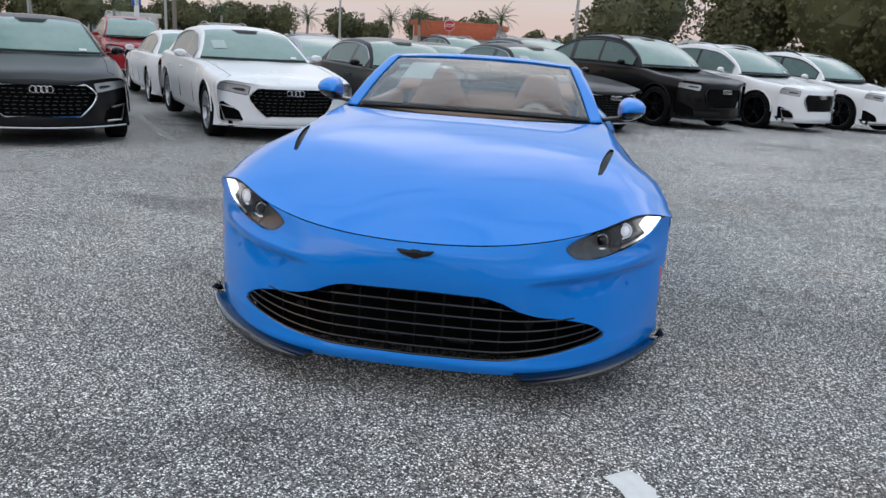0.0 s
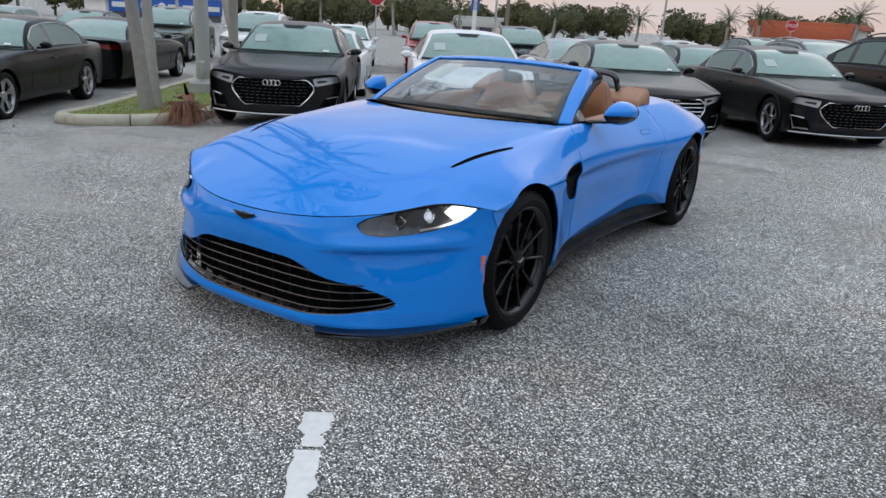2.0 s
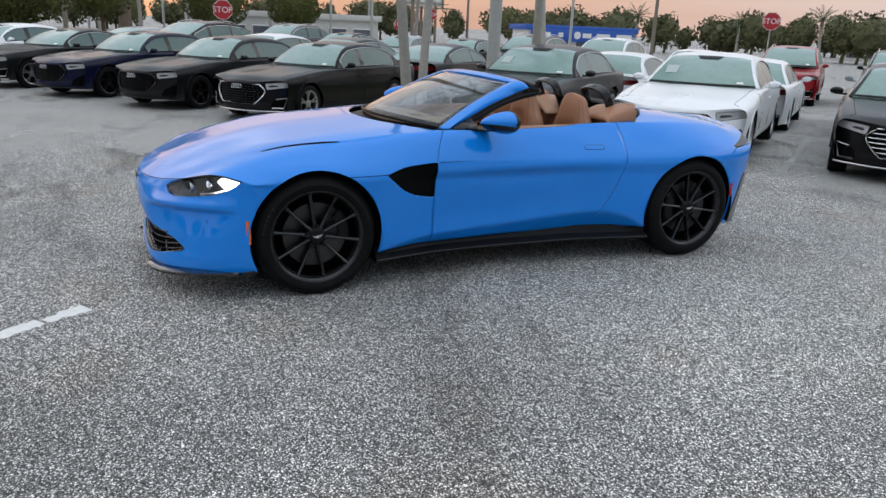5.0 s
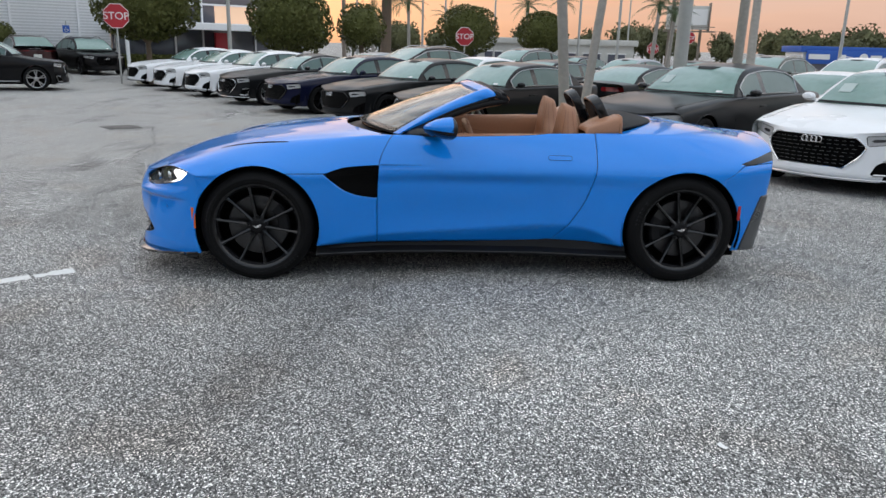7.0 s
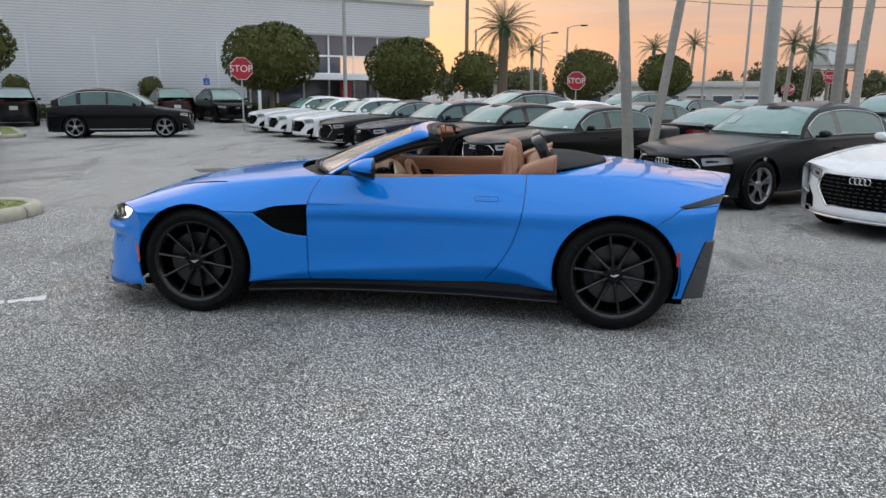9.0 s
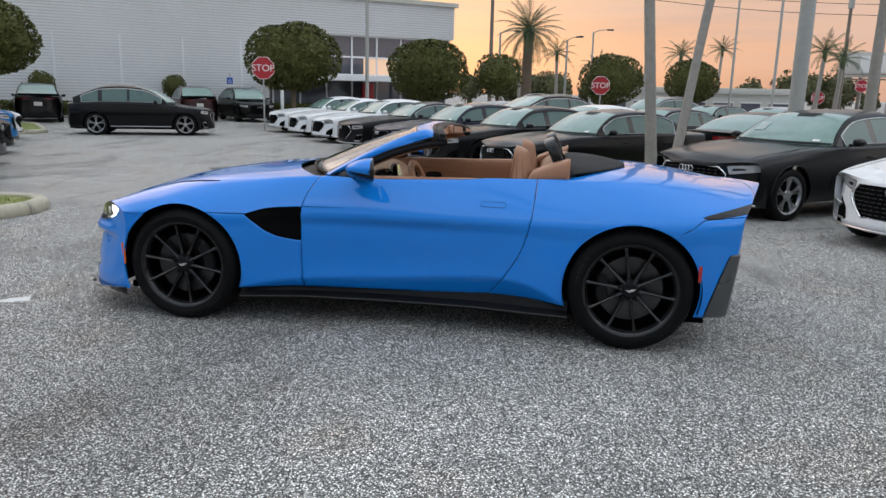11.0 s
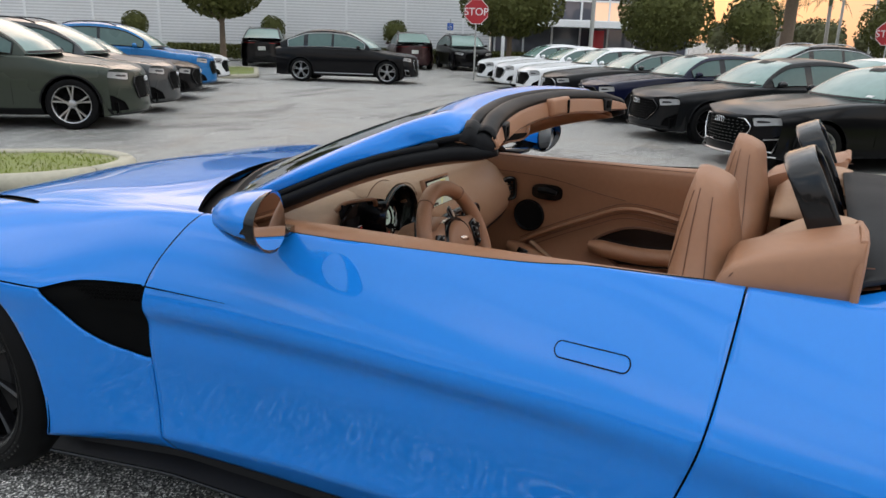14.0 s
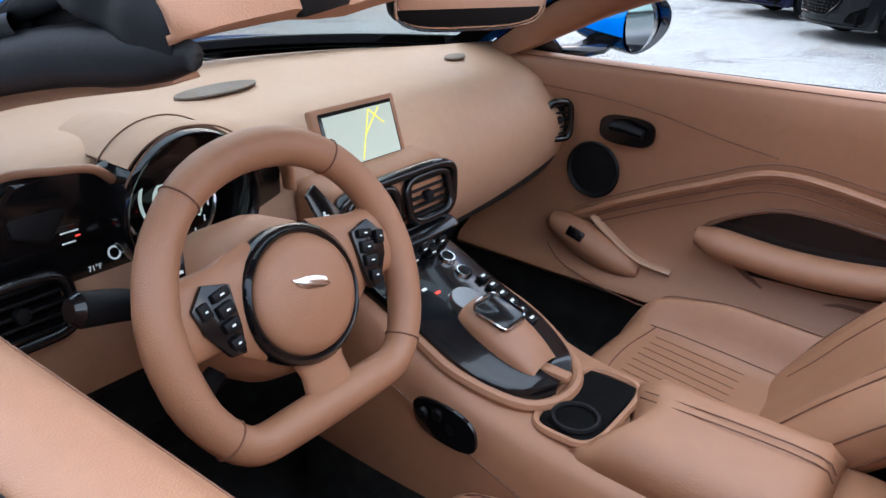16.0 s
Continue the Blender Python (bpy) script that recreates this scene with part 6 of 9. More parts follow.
bonnet_h = clip(*half, lambda V: door_front(V[:, 2]) - V[:, 1] - GAP)
wing_h = clip(*bonnet_h, lambda V: np.minimum(0.690 - GAP - V[:, 2], V[:, 1] - 0.1))
bonnet_h = clip(*bonnet_h, lambda V: np.maximum(V[:, 2] - 0.690 - GAP, 0.1 - V[:, 1]))
wing_h = clip(*wing_h, lambda V: -side_vent(V))
bonnet_h = clip(*bonnet_h, lambda V: -side_vent(V))
bonnet_h = clip(*bonnet_h, lambda V: -bonnet_vent(V))
door_h = clip(*half, lambda V: np.minimum(V[:, 1] - door_front(V[:, 2]) - GAP, door_rear(V[:, 2]) - V[:, 1] - GAP))
rear_h = clip(*half, lambda V: V[:, 1] - door_rear(V[:, 2]) - GAP)


def tail_lamp(V):
    y, z = V[:, 1], V[:, 2]
    mid = 0.785 + 0.13 * (y - 3.09)
    hh = curve((3.05, 0.0), (3.10, 0.009), (3.25, 0.017), (3.5, 0.021))(y)
    return np.where(y > 3.05, hh - np.abs(z - mid), -1.0)


bumper_line = curve((2.9, 0.66), (3.0, 0.72), (3.09, 0.775), (3.6, 0.79))
tail_h = clip(*rear_h, tail_lamp)
rear_h = clip(*rear_h, lambda V: -tail_lamp(V))
rbump_h = clip(*rear_h, lambda V: np.minimum(bumper_line(V[:, 1]) - GAP - V[:, 2], V[:, 1] - 2.95))
rear_h = clip(*rear_h, lambda V: np.maximum(V[:, 2] - bumper_line(V[:, 1]) - GAP, 2.95 - V[:, 1]))


def diffuser_zone(V):
    y, z = V[:, 1], V[:, 2]
    edge = curve((0.2, 3.115), (0.26, 3.130), (0.40, 3.175), (0.50, 3.210), (0.58, 3.240))(z)
    return np.minimum(y - edge, 0.575 - z)


diff_h = clip(*rbump_h, diffuser_zone)
rbump_h = clip(*rbump_h, lambda V: -diffuser_zone(V))

part("bonnet", both(bonnet_h), M_BLUE, hero, smooth=50)
for s, flip in (("left", lambda q: q), ("right", flipx)):
    part("front_wing", flip(wing_h), M_BLUE, hero, smooth=50, solid=0.006)
    part("rear_quarter", flip(rear_h), M_BLUE, hero, smooth=50, solid=0.006)
    part("rear_bumper_side", flip(rbump_h), M_BLUE, hero, smooth=50, solid=0.006)
    part("tail_lamp", flip(tail_h), M_SMOKE, hero, "smoked dark tail lamp", smooth=50, solid=0.01)
    part("diffuser_side", moved(flip(diff_h), pose(0, 0.012, 0)), M_CARBON, hero, "dark grey rear diffuser", smooth=50, solid=0.02)


# dark inner shell that shows through the shut lines
def shrunk(VF, d=0.012):
    V, F = VF
    W = np.array(V, float).copy()
    N = np.zeros_like(W)
    for q in F:
        n = np.cross(W[q[1]] - W[q[0]], W[q[2]] - W[q[0]])
        N[q] += n
    N /= np.linalg.norm(N, axis=1)[:, None] + 1e-12
    return W - N * d, F


part("inner_shell", both(shrunk(clip(*half, lambda V: np.minimum(arch(V, 0.0, 0.395), arch(V, WB, 0.395))), 0.014)), M_DARK, hero, smooth=180)

# tail closing panel
sec = SURF[-1]
cap = np.array([[(p[0] * (1 - k), p[1] + 0.10 * (1 - (1 - k) ** 2), p[2]) for p in sec] for k in np.linspace(0, 1, 8)])
tailVF = both(grid(cap, flip=True))
part("rear_panel", clip(*tailVF, lambda V: V[:, 2] - 0.52), M_BLUE, hero, smooth=50)
part("rear_diffuser", clip(*tailVF, lambda V: 0.52 - V[:, 2]), M_CARBON, hero, smooth=50)

# ---- nose ----
NOSE_C = np.concatenate([np.linspace(0, 0.8, 60), 0.8 + 0.2 * np.sin(np.linspace(0, math.pi / 2, 40))[1:]])
edge_row = SURF[0]   # the bonnet's front edge, from the centre to the arch
ex, ey, ez = edge_row[:, 0], edge_row[:, 1], edge_row[:, 2]
k_top = np.argmax(ex >= 0.944)


def nose_rows():
    xs = 0.945 * NOSE_C
    top = np.stack([xs, np.interp(xs, ex[:k_top + 1], ey[:k_top + 1]) - 0.002, np.interp(xs, ex[:k_top + 1], ez[:k_top + 1]) - 0.004], -1)
    rows = [top]
    for z, yc, p, xm, crown in ((0.565, -0.897, 2.5, 0.950, 0.055), (0.50, -0.905, 2.9, 0.953, 0.05), (0.43, -0.898, 3.3, 0.955, 0.03), (0.34, -0.880, 3.7, 0.957, 0.02), (0.26, -0.866, 3.9, 0.957, 0.02), (0.195, -0.872, 3.9, 0.957, 0.015), (0.158, -0.882, 3.8, 0.955, 0.02), (0.125, -0.868, 3.8, 0.950, 0.03)):  # height, middle, fullness, half width, crown
        x = xm * NOSE_C
        y = yc + (-0.352 - yc) * NOSE_C ** p
        rows.append(np.stack([x, y, z + crown * NOSE_C ** 2], -1))
    # a shallow hollow beside the grille, as on the real bumper
    rows = [np.concatenate([r] + [[r[-1] + np.array((-0.0015 * k, e, 0))] for k, e in ((1, 0.03), (2, 0.07), (3, 0.12))]) for r in rows]
    S = spline_rows(np.array(rows), 14)
    x, z = S[..., 0], S[..., 2]
    zc = 0.506 + 0.05 * (x - 0.55)
    wx = np.clip((x - 0.36) / 0.20, 0, 1) * np.clip((0.935 - x) / 0.14, 0, 1)
    wx = wx * wx * (3 - 2 * wx)
    dn = np.clip((zc - z) / 0.028, 0, 1)
    S[..., 1] += 0.042 * wx * dn * dn * (3 - 2 * dn) * np.clip((z - 0.24) / (zc - 0.27), 0, 1) ** 0.8
    S[..., 1] -= 0.012 * wx * np.exp(-((z - zc - 0.018) / 0.022) ** 2)
    return S


NOSE = grid(nose_rows(), flip=True)
nose_y = lambda x, z: float(NOSE[0][np.argmin((NOSE[0][:, 0] - x) ** 2 + (NOSE[0][:, 2] - z) ** 2), 1])
g_top = curve((0.0, 0.438), (0.24, 0.434), (0.31, 0.418), (0.38, 0.385), (0.46, 0.360), (0.56, 0.343), (0.63, 0.325), (0.68, 0.300), (0.705, 0.278))
g_bot = curve((0.0, 0.178), (0.30, 0.184), (0.45, 0.203), (0.60, 0.237), (0.68, 0.262), (0.705, 0.276))


def grille_hole(V):
    x, z = np.abs(V[:, 0]), V[:, 2]
    return np.where(V[:, 1] < -0.55, np.minimum(np.minimum(g_top(x) - z, z - g_bot(x)), 0.705 - x), -1.0)


def lamp_zone(V):
    x, z = np.abs(V[:, 0]), V[:, 2]
    return np.where(x > 0.52, np.minimum(np.minimum(z - lamp_low(x), lamp_top(x) - z), np.minimum(x - 0.528, 0.915 - x)), -1.0)


nose = clip(*NOSE, lambda V: arch(V, 0.0))
lamp_h = clip(*nose, lambda V: lamp_zone(V) - 0.002)
nose = clip(*nose, lambda V: -lamp_zone(V))
nose = clip(*nose, lambda V: -grille_hole(V))
nose = clip(*nose, lambda V: np.maximum(V[:, 2] - 0.185, -0.415 - V[:, 1]))
part("front_bumper", both(nose), M_BLUE, hero, smooth=50, solid=0.012)

# headlamps: clear lens over a dark housing with two projectors and a lit strip
for flip in (lambda q: q, flipx):
    lens = part("headlamp", flip(shrunk(lamp_h, -0.010)), M_LENS, hero, "clear headlamp with a lit white strip", smooth=180)
    part("lamp_housing", flip(shrunk(lamp_h, 0.030)), M_BEZEL, lens, smooth=180)
    part("lit_strip", flip(clip(*shrunk(lamp_h, 0.010), lambda V: np.minimum(V[:, 0] - 0.800 - 0.9 * np.abs(V[:, 2] - 0.668), np.minimum(0.900 - V[:, 0], -0.40 - V[:, 1])))), M_DRL, lens, "glowing white daytime lamp", smooth=180)
    part("lit_blade", flip(tube(np.array([(x, nose_y(x, float(lamp_low(x)) + 0.012) + 0.010, float(lamp_low(x)) + 0.012) for x in np.linspace(0.74, 0.86, 12)]), 0.005, 6)), M_DRL, lens, "thin lit edge of the daytime lamp")
    for k, (px, py, pz) in enumerate(((0.660, -0.615, 0.620), (0.745, -0.530, 0.645))):
        cup = lathe([(0.030, 0.0), (0.034, -0.012), (0.033, -0.02), (0.024, -0.012), (0.0, -0.020)], 20, "y")
        pj_ = part("projector", flip(moved(cup, pose(px, py - 0.012, pz))), M_CHROME, lens)
        part("projector_lens", flip(moved(lathe([(0.0, -0.026), (0.012, -0.024), (0.020, -0.017), (0.023, -0.010)], 20, "y"), pose(px, py - 0.012, pz))), M_BLACK if k == 0 else M_BEAM, pj_)
    e_ = np.array([p for p in edge_row if 0.65 < p[0] < 0.915 and p[2] > 0.6 and p[1] < -0.38])
    part("lamp_seal", flip(tube(e_ + np.array((0, -0.002, -0.004)), 0.004, 6)), M_SATIN, lens)

# grille: dark duct, fine bars across and uprights behind
ys = lambda x, z: -0.868 + 0.516 * (abs(x) / 0.957) ** 3.8
grille = part("grille", both(grid(np.array([[(x, ys(x, z) + 0.13, z) for x in np.linspace(0, 0.72, 20)] for z in (0.46, 0.30, 0.15)]), flip=False)), M_DARK, hero, "black grille with fine dark bars")
for k in range(6):
    f = (k + 0.6) / 6.0
    P = [(x, ys(x, 0) + 0.018, g_bot(abs(x)) + f * (0.90 * g_top(0.0) + 0.10 * g_top(abs(x)) - g_bot(abs(x)))) for x in np.linspace(-0.70, 0.70, 61)]
    P = np.array([p for p in P if p[2] < g_top(abs(p[0])) + 0.012])
    part("grille_bar", tube(P, 0.0042, 6), M_RIM, grille)
for x in np.linspace(-0.63, 0.63, 13):
    z0, z1 = float(g_bot(abs(x))), float(g_top(abs(x)))
    part("grille_upright", box(0.006, 0.03, z1 - z0 + 0.02, (x, ys(x, 0) + 0.05, (z0 + z1) / 2), 0.001), M_SATIN, grille)
for x, z, w in ((-0.13, 0.215, 0.16), (0.15, 0.213, 0.15)):
    part("cooler_bracket", box(w, 0.03, 0.016, (x, -0.775, z), 0.004), M_RIM, grille)
for x, z in ((-0.26, 0.40), (0.25, 0.40), (-0.45, 0.30), (0.42, 0.315)):
    part("sensor", moved(lathe([(0.0, -0.01), (0.016, -0.01), (0.018, 0.02)], 16, "y"), pose(x, ys(x, 0) + 0.055, z)), M_SATIN, grille)
part("grille_surround", both(tube(np.array([(x, ys(x, 0) + 0.003, float(z)) for x, z in [(x, g_bot(x)) for x in np.linspace(0, 0.70, 30)]]), 0.005, 6)), M_BLACK, grille)

# corner splitters
for flip in (lambda q: q, flipx):
    t = np.linspace(0, 1, 26)
    c = 0.40 + 0.585 * t ** 0.85
    c = np.clip(c, 0, 1.0)
    inner = np.stack([0.952 * c, -0.868 + 0.49 * c ** 3.8, 0.128 + 0.03 * c ** 2], -1)
    outer = inner + np.stack([0.022 * t, -0.045 + 0.0 * t, -0.022 + 0.045 * t ** 2], -1)
    outer[0] = inner[0]
    up_in = inner + np.stack([0 * t, 0 * t + 0.010, 0.012 + 0.016 * np.sin(math.pi * np.clip(t, 0, 1)) ** 0.7], -1)
    rows = np.stack([up_in, outer + np.array([0, 0, 0.012]), outer, inner + np.array([0, 0.04, -0.016])])
    part("corner_splitter", flip(grid(rows, flip=True)), M_PIANO, hero, "gloss black corner splitter", smooth=30, solid=0.006, offset=0.0)
    fin = grid(np.array([[(0.955, y, 0.16 + 0.0 * y) for y in (-0.43, -0.385, -0.36)], [(0.975, y, 0.195 + 0.05 * (y + 0.43)) for y in (-0.43, -0.385, -0.36)]]))
    part("splitter_winglet", flip(fin), M_BLACK, hero, solid=0.006, offset=0.0)

# winged badge: plain dark shape
badge = [(-0.068, 0.012), (-0.062, 0.016), (-0.02, 0.013), (-0.012, 0.017), (0.012, 0.017), (0.02, 0.013), (0.062, 0.016), (0.068, 0.012), (0.05, -0.002), (0.022, -0.010), (0.008, -0.016), (-0.008, -0.016), (-0.022, -0.010), (-0.05, -0.002)]
part("nose_emblem", prism(badge, 0.006, pose(0, -0.897, 0.572, 80, 0, 0), 0.001), M_BLACK, hero, "dark winged emblem")

# bonnet slots, side vents, markers, sensors
for flip in (lambda q: q, flipx):
    part("bonnet_slot", flip(shrunk(clip(*UP, lambda V: bonnet_vent(V) + 0.004), 0.010)), M_SATIN, hero, "black bonnet vent")
    sv = part("side_vent", flip(shrunk(clip(*UP, lambda V: side_vent(V) + 0.004), 0.016)), M_VENT, hero, "black mesh side vent")
    mesh_bits = []
    for i in range(22):
        for j in range(4):
            yy, zz = 0.47 + 0.0125 * i + 0.006 * (j % 2), 0.700 - 0.010 * j + 0.03 * (i / 22)
            if side_vent(np.array([[0.9, yy, zz]]))[0] > 0.004:
                mesh_bits.append(moved(lathe([(0.0038, 0.0), (0.0022, -0.003), (0.0, -0.003)], 6, "x"), pose(0.8945 - 0.10 * (yy - 0.55), yy, zz)))
    if mesh_bits:
        part("vent_mesh", flip(merge(*mesh_bits)), M_DARK, sv)
    part("side_marker", flip(box(0.010, 0.026, 0.135, (0, 0, 0), 0.005, m=pose(0.9335, -0.384, 0.405, 0, 0, -20))), M_AMBER, hero, "amber side marker")
    part("rear_marker", flip(box(0.010, 0.020, 0.095, (0.926, 3.075, 0.47), 0.004)), M_RED, hero, "red side marker")
    part("parking_sensor", flip(moved(lathe([(0.0, -0.003), (0.010, -0.003), (0.011, 0.002)], 14, "y"), pose(0.78, nose_y(0.78, 0.445) + 0.001, 0.445, 0, 0, 30))), M_BLUE, hero)

# sills
for flip in (lambda q: q, flipx):
    yy = np.linspace(0.36, 2.36, 40)
    e = np.clip(np.minimum(yy - 0.36, 2.36 - yy) / 0.1, 0, 1)
    xo = np.interp(yy, [0.36, 0.75, 1.2, 1.8, 2.2, 2.36], [0.915, 0.836, 0.815, 0.834, 0.900, 0.922])
    xi = np.interp(yy, [0.36, 0.75, 1.2, 1.8, 2.2, 2.36], [0.905, 0.808, 0.786, 0.806, 0.880, 0.90])
    rows = np.stack([np.stack([xi - 0.045, yy, 0 * yy + 0.250], -1), np.stack([xi - 0.02, yy, 0 * yy + 0.200], -1), np.stack([xo, yy, 0 * yy + 0.178], -1), np.stack([xo + 0.004, yy, 0 * yy + 0.168], -1), np.stack([xo - 0.01, yy, 0 * yy + 0.155], -1), np.stack([xi - 0.12, yy, 0 * yy + 0.15], -1)])
    sill = part("sill", flip(grid(rows)), M_SATIN, hero, "black side sill", smooth=30)
    # glossy tube added so that a thin highlight runs along the sill
    part("sill_edge", flip(tube(np.stack([xo + 0.004, yy, 0 * yy + 0.174], -1), 0.004, 6)), M_RIM, sill, "glossy lower lip added for a bright edge line")
part("floor_pan", box(1.5, 3.6, 0.04, (0, 1.35, 0.16)), M_DARK, hero)
# unseen dark boxes added to block light showing through the wheel arches
part("rear_arch_blocker", box(1.16, 0.85, 0.46, (0, 2.78, 0.43)), M_DARK, hero)
part("front_arch_blocker", box(1.16, 0.80, 0.46, (0, 0.0, 0.43)), M_DARK, hero)
for sg in (1, -1):
    part("exhaust_tip", moved(lathe([(0.040, 0.0), (0.048, 0.01), (0.048, 0.09), (0.040, 0.10), (0.036, 0.02)], 20, "y"), pose(sg * 0.60, 3.20, 0.40)), M_SATIN, hero, "black exhaust tip")


# ---- wheels ----
def wheel(parent, R, width, m, rim_r, spokes=10, rim_mat=None, cal=None):
    """A wheel whose outer face looks to +x at x = 0; parts are laid out by m."""
    rim_mat = rim_mat or M_RIM
    hub = new("wheel")
    hub.parent = parent
    h = rim_r
    prof = [(h - 0.012, -width + 0.02), (h + 0.012, -width + 0.008), (R - 0.035, -width), (R - 0.010, -width + 0.018), (R, -width + 0.05), (R, -0.05), (R - 0.010, -0.020), (R - 0.035, -0.002), (h + 0.035, 0.006), (h + 0.010, 0.001), (h - 0.004, -0.008)]
    part("tyre", moved(lathe(prof, 72), m), M_RUBBER, hub, smooth=40)
    for r_, q_ in ((h + 0.020, 0.0035), (R - 0.040, 0.0000), (R - 0.052, 0.0018)):
        part("sidewall_ridge", moved(tube([(q_, r_ * math.cos(a), r_ * math.sin(a)) for a in np.linspace(0, 2 * math.pi, 72, endpoint=False)], 0.0016, 4, closed=True), m), M_RUBBER, hub)
    for k in range(11):
        a = 0.95 + 0.085 * k + (0.06 if k > 0 else 0) + (2.2 if k > 5 else 0)
        part("sidewall_mark", moved(box(0.003, 0.014, 0.019, (0.003, 0, h + 0.034), 0.001), m @ Matrix.Rotation(a, 4, "X")), M_SIDEMARK, hub)
    part("rim", moved(lathe([(h - 0.006, -width + 0.03), (h - 0.020, -0.10), (h - 0.024, -0.03), (h - 0.010, -0.022), (h + 0.002, -0.010), (h + 0.001, -0.004), (h - 0.006, -0.006), (h - 0.020, -0.018), (h - 0.028, -0.05)], 72), m), rim_mat, hub, smooth=40)
    for k in range(spokes):
        a = 2 * math.pi * k / spokes + 0.16
        L = h - 0.018
        r = np.array([0.045, 0.09, 0.15, 0.21, L])
        hw = np.array([0.017, 0.0115, 0.0095, 0.010, 0.015])
        xx = np.array([-0.030, -0.034, -0.030, -0.024, -0.018])
        rows = []
        for o, (sgn, dx) in enumerate(((-1, -0.030), (-0.72, 0.0), (0.0, 0.005), (0.72, 0.0), (1, -0.030))):
            rows.append(np.stack([xx + dx, sgn * hw, r], -1))
        VF = grid(np.array(rows))
        part("spoke", moved(moved(VF, Matrix.Rotation(a, 4, "X")), m), rim_mat, hub, smooth=40)
    cap = part("hub_cap", moved(lathe([(0.062, -0.045), (0.056, -0.030), (0.040, -0.024), (0.036, -0.018), (0.0, -0.016)], 32), m), M_SATIN, hub, smooth=40)
    bit = [(-0.024, 0.004), (-0.006, 0.002), (0.004, 0.006), (0.024, 0.008), (0.012, -0.002), (0.0, -0.006), (-0.012, -0.004)]
    part("cap_emblem", moved(prism([(1.3 * a, 1.5 * b_) for a, b_ in bit], 0.003, pose(-0.017, 0, 0, 90, 0, 90)), m), M_CHROME, cap)
    for k in range(5):
        a = 2 * math.pi * k / 5 + 0.3
        part("wheel_nut", moved(lathe([(0.010, -0.03), (0.009, -0.016), (0.0, -0.016)], 8), m @ pose(0.0, 0.062 * math.cos(a), 0.062 * math.sin(a))), M_SATIN, hub)
    part("brake_disc", moved(lathe([(0.065, -0.085), (0.075, -0.078), (0.185, -0.078), (0.188, -0.085), (0.188, -0.105), (0.08, -0.105)], 48), m), M_DISC, hub, smooth=40)
    if cal is not None:
        a0 = cal
        arc = lathe([(0.125, -0.050), (0.135, -0.040), (0.185, -0.042), (0.198, -0.055), (0.198, -0.12), (0.125, -0.12)], 14, "x", a0 - 0.45, a0 + 0.45)
        part("brake_caliper", moved(arc, m), M_SATIN, hub, smooth=40)
    part("wheel_back", moved(lathe([(0.0, -0.16), (h - 0.01, -0.16)], 40), m), M_DARK, hub)
    return hub


for y, R, w, xo in ((0.0, 0.352, 0.255, 0.940), (WB, 0.354, 0.295, 0.945)):
    wheel(hero, R, w, pose(xo, y, R), 0.268, cal=math.pi if y else 0.35)
    wheel(hero, R, w, pose(-xo, y, R, 0, 0, 180), 0.268, cal=0.0 if y else 2.8)
    for flip in (lambda q: q, flipx):
        liner = lathe([(0.392, 0.93), (0.40, 0.60)], 40, "x", -0.30, math.pi + 0.30)
        part("arch_liner", flip(moved(liner, pose(0, y, HUB))), M_DARK, hero)

# ---- windscreen ----
base = lambda s: np.array((0.715 * s, 0.600 + 0.275 * abs(s) ** 2.0, 0.940 - 0.030 * abs(s) ** 2))
top_ = lambda s: np.array((0.575 * s, 1.345 + 0.075 * abs(s) ** 2.2, 1.216 - 0.024 * abs(s) ** 2.2))


def screen_pt(s, k, bulge=0.018):
    p = (1 - k) * base(s) + k * top_(s)
    return p + np.array((0, -0.6, 0.8)) * bulge * math.sin(math.pi * k) * 1.0


G = np.array([[screen_pt(s, k) for s in np.linspace(-0.95, 0.95, 33)] for k in np.linspace(0.02, 0.985, 14)])
ws = part("windscreen", grid(G), M_GLASS, hero, "clear raked windscreen", smooth=180, solid=0.005)
band = lambda a, b, c, d: grid(np.array([[screen_pt(s, k) - np.array((0, 0.004, -0.002)) * 1 for s in np.linspace(a, b, 33)] for k in np.linspace(c, d, 4)]))
part("ceramic_band", moved(merge(band(-0.94, 0.94, 0.0, 0.085)), pose(0, 0.010, -0.004)), M_SATIN, ws)
for sg in (1, -1):
    part("ceramic_band", moved(grid(np.array([[screen_pt(sg * s, k) for s in np.linspace(0.865, 0.95, 4)] for k in np.linspace(0.05, 0.98, 12)])), pose(0, 0.009, -0.006)), M_SATIN, ws)


def sweep(path, nrm, prof, closed_prof=True):
    """A profile (along the normal, across) carried along a path."""
    P = np.asarray(path, float)
    N = np.broadcast_to(np.asarray(nrm, float), P.shape).copy()
    T = np.gradient(P, axis=0)
    T /= np.linalg.norm(T, axis=1)[:, None]
    N -= (N * T).sum(1)[:, None] * T
    N /= np.linalg.norm(N, axis=1)[:, None]
    B = np.cross(T, N)
    R = np.array([[P[i] + a * N[i] + b * B[i] for a, b in prof] for i in range(len(P))])
    V, F = grid(R, closed=closed_prof)
    if closed_prof:
        n = len(prof)
        F = [list(q) for q in F] + [list(range(n))[::-1], [(len(P) - 1) * n + i for i in range(n)]]
    return V, F


oval = lambda a, b, n=14, p=2.6: [(x, y) for x, y in ellipse(a, b, n, p)]
HX = np.linspace(-0.605, 0.605, 37)


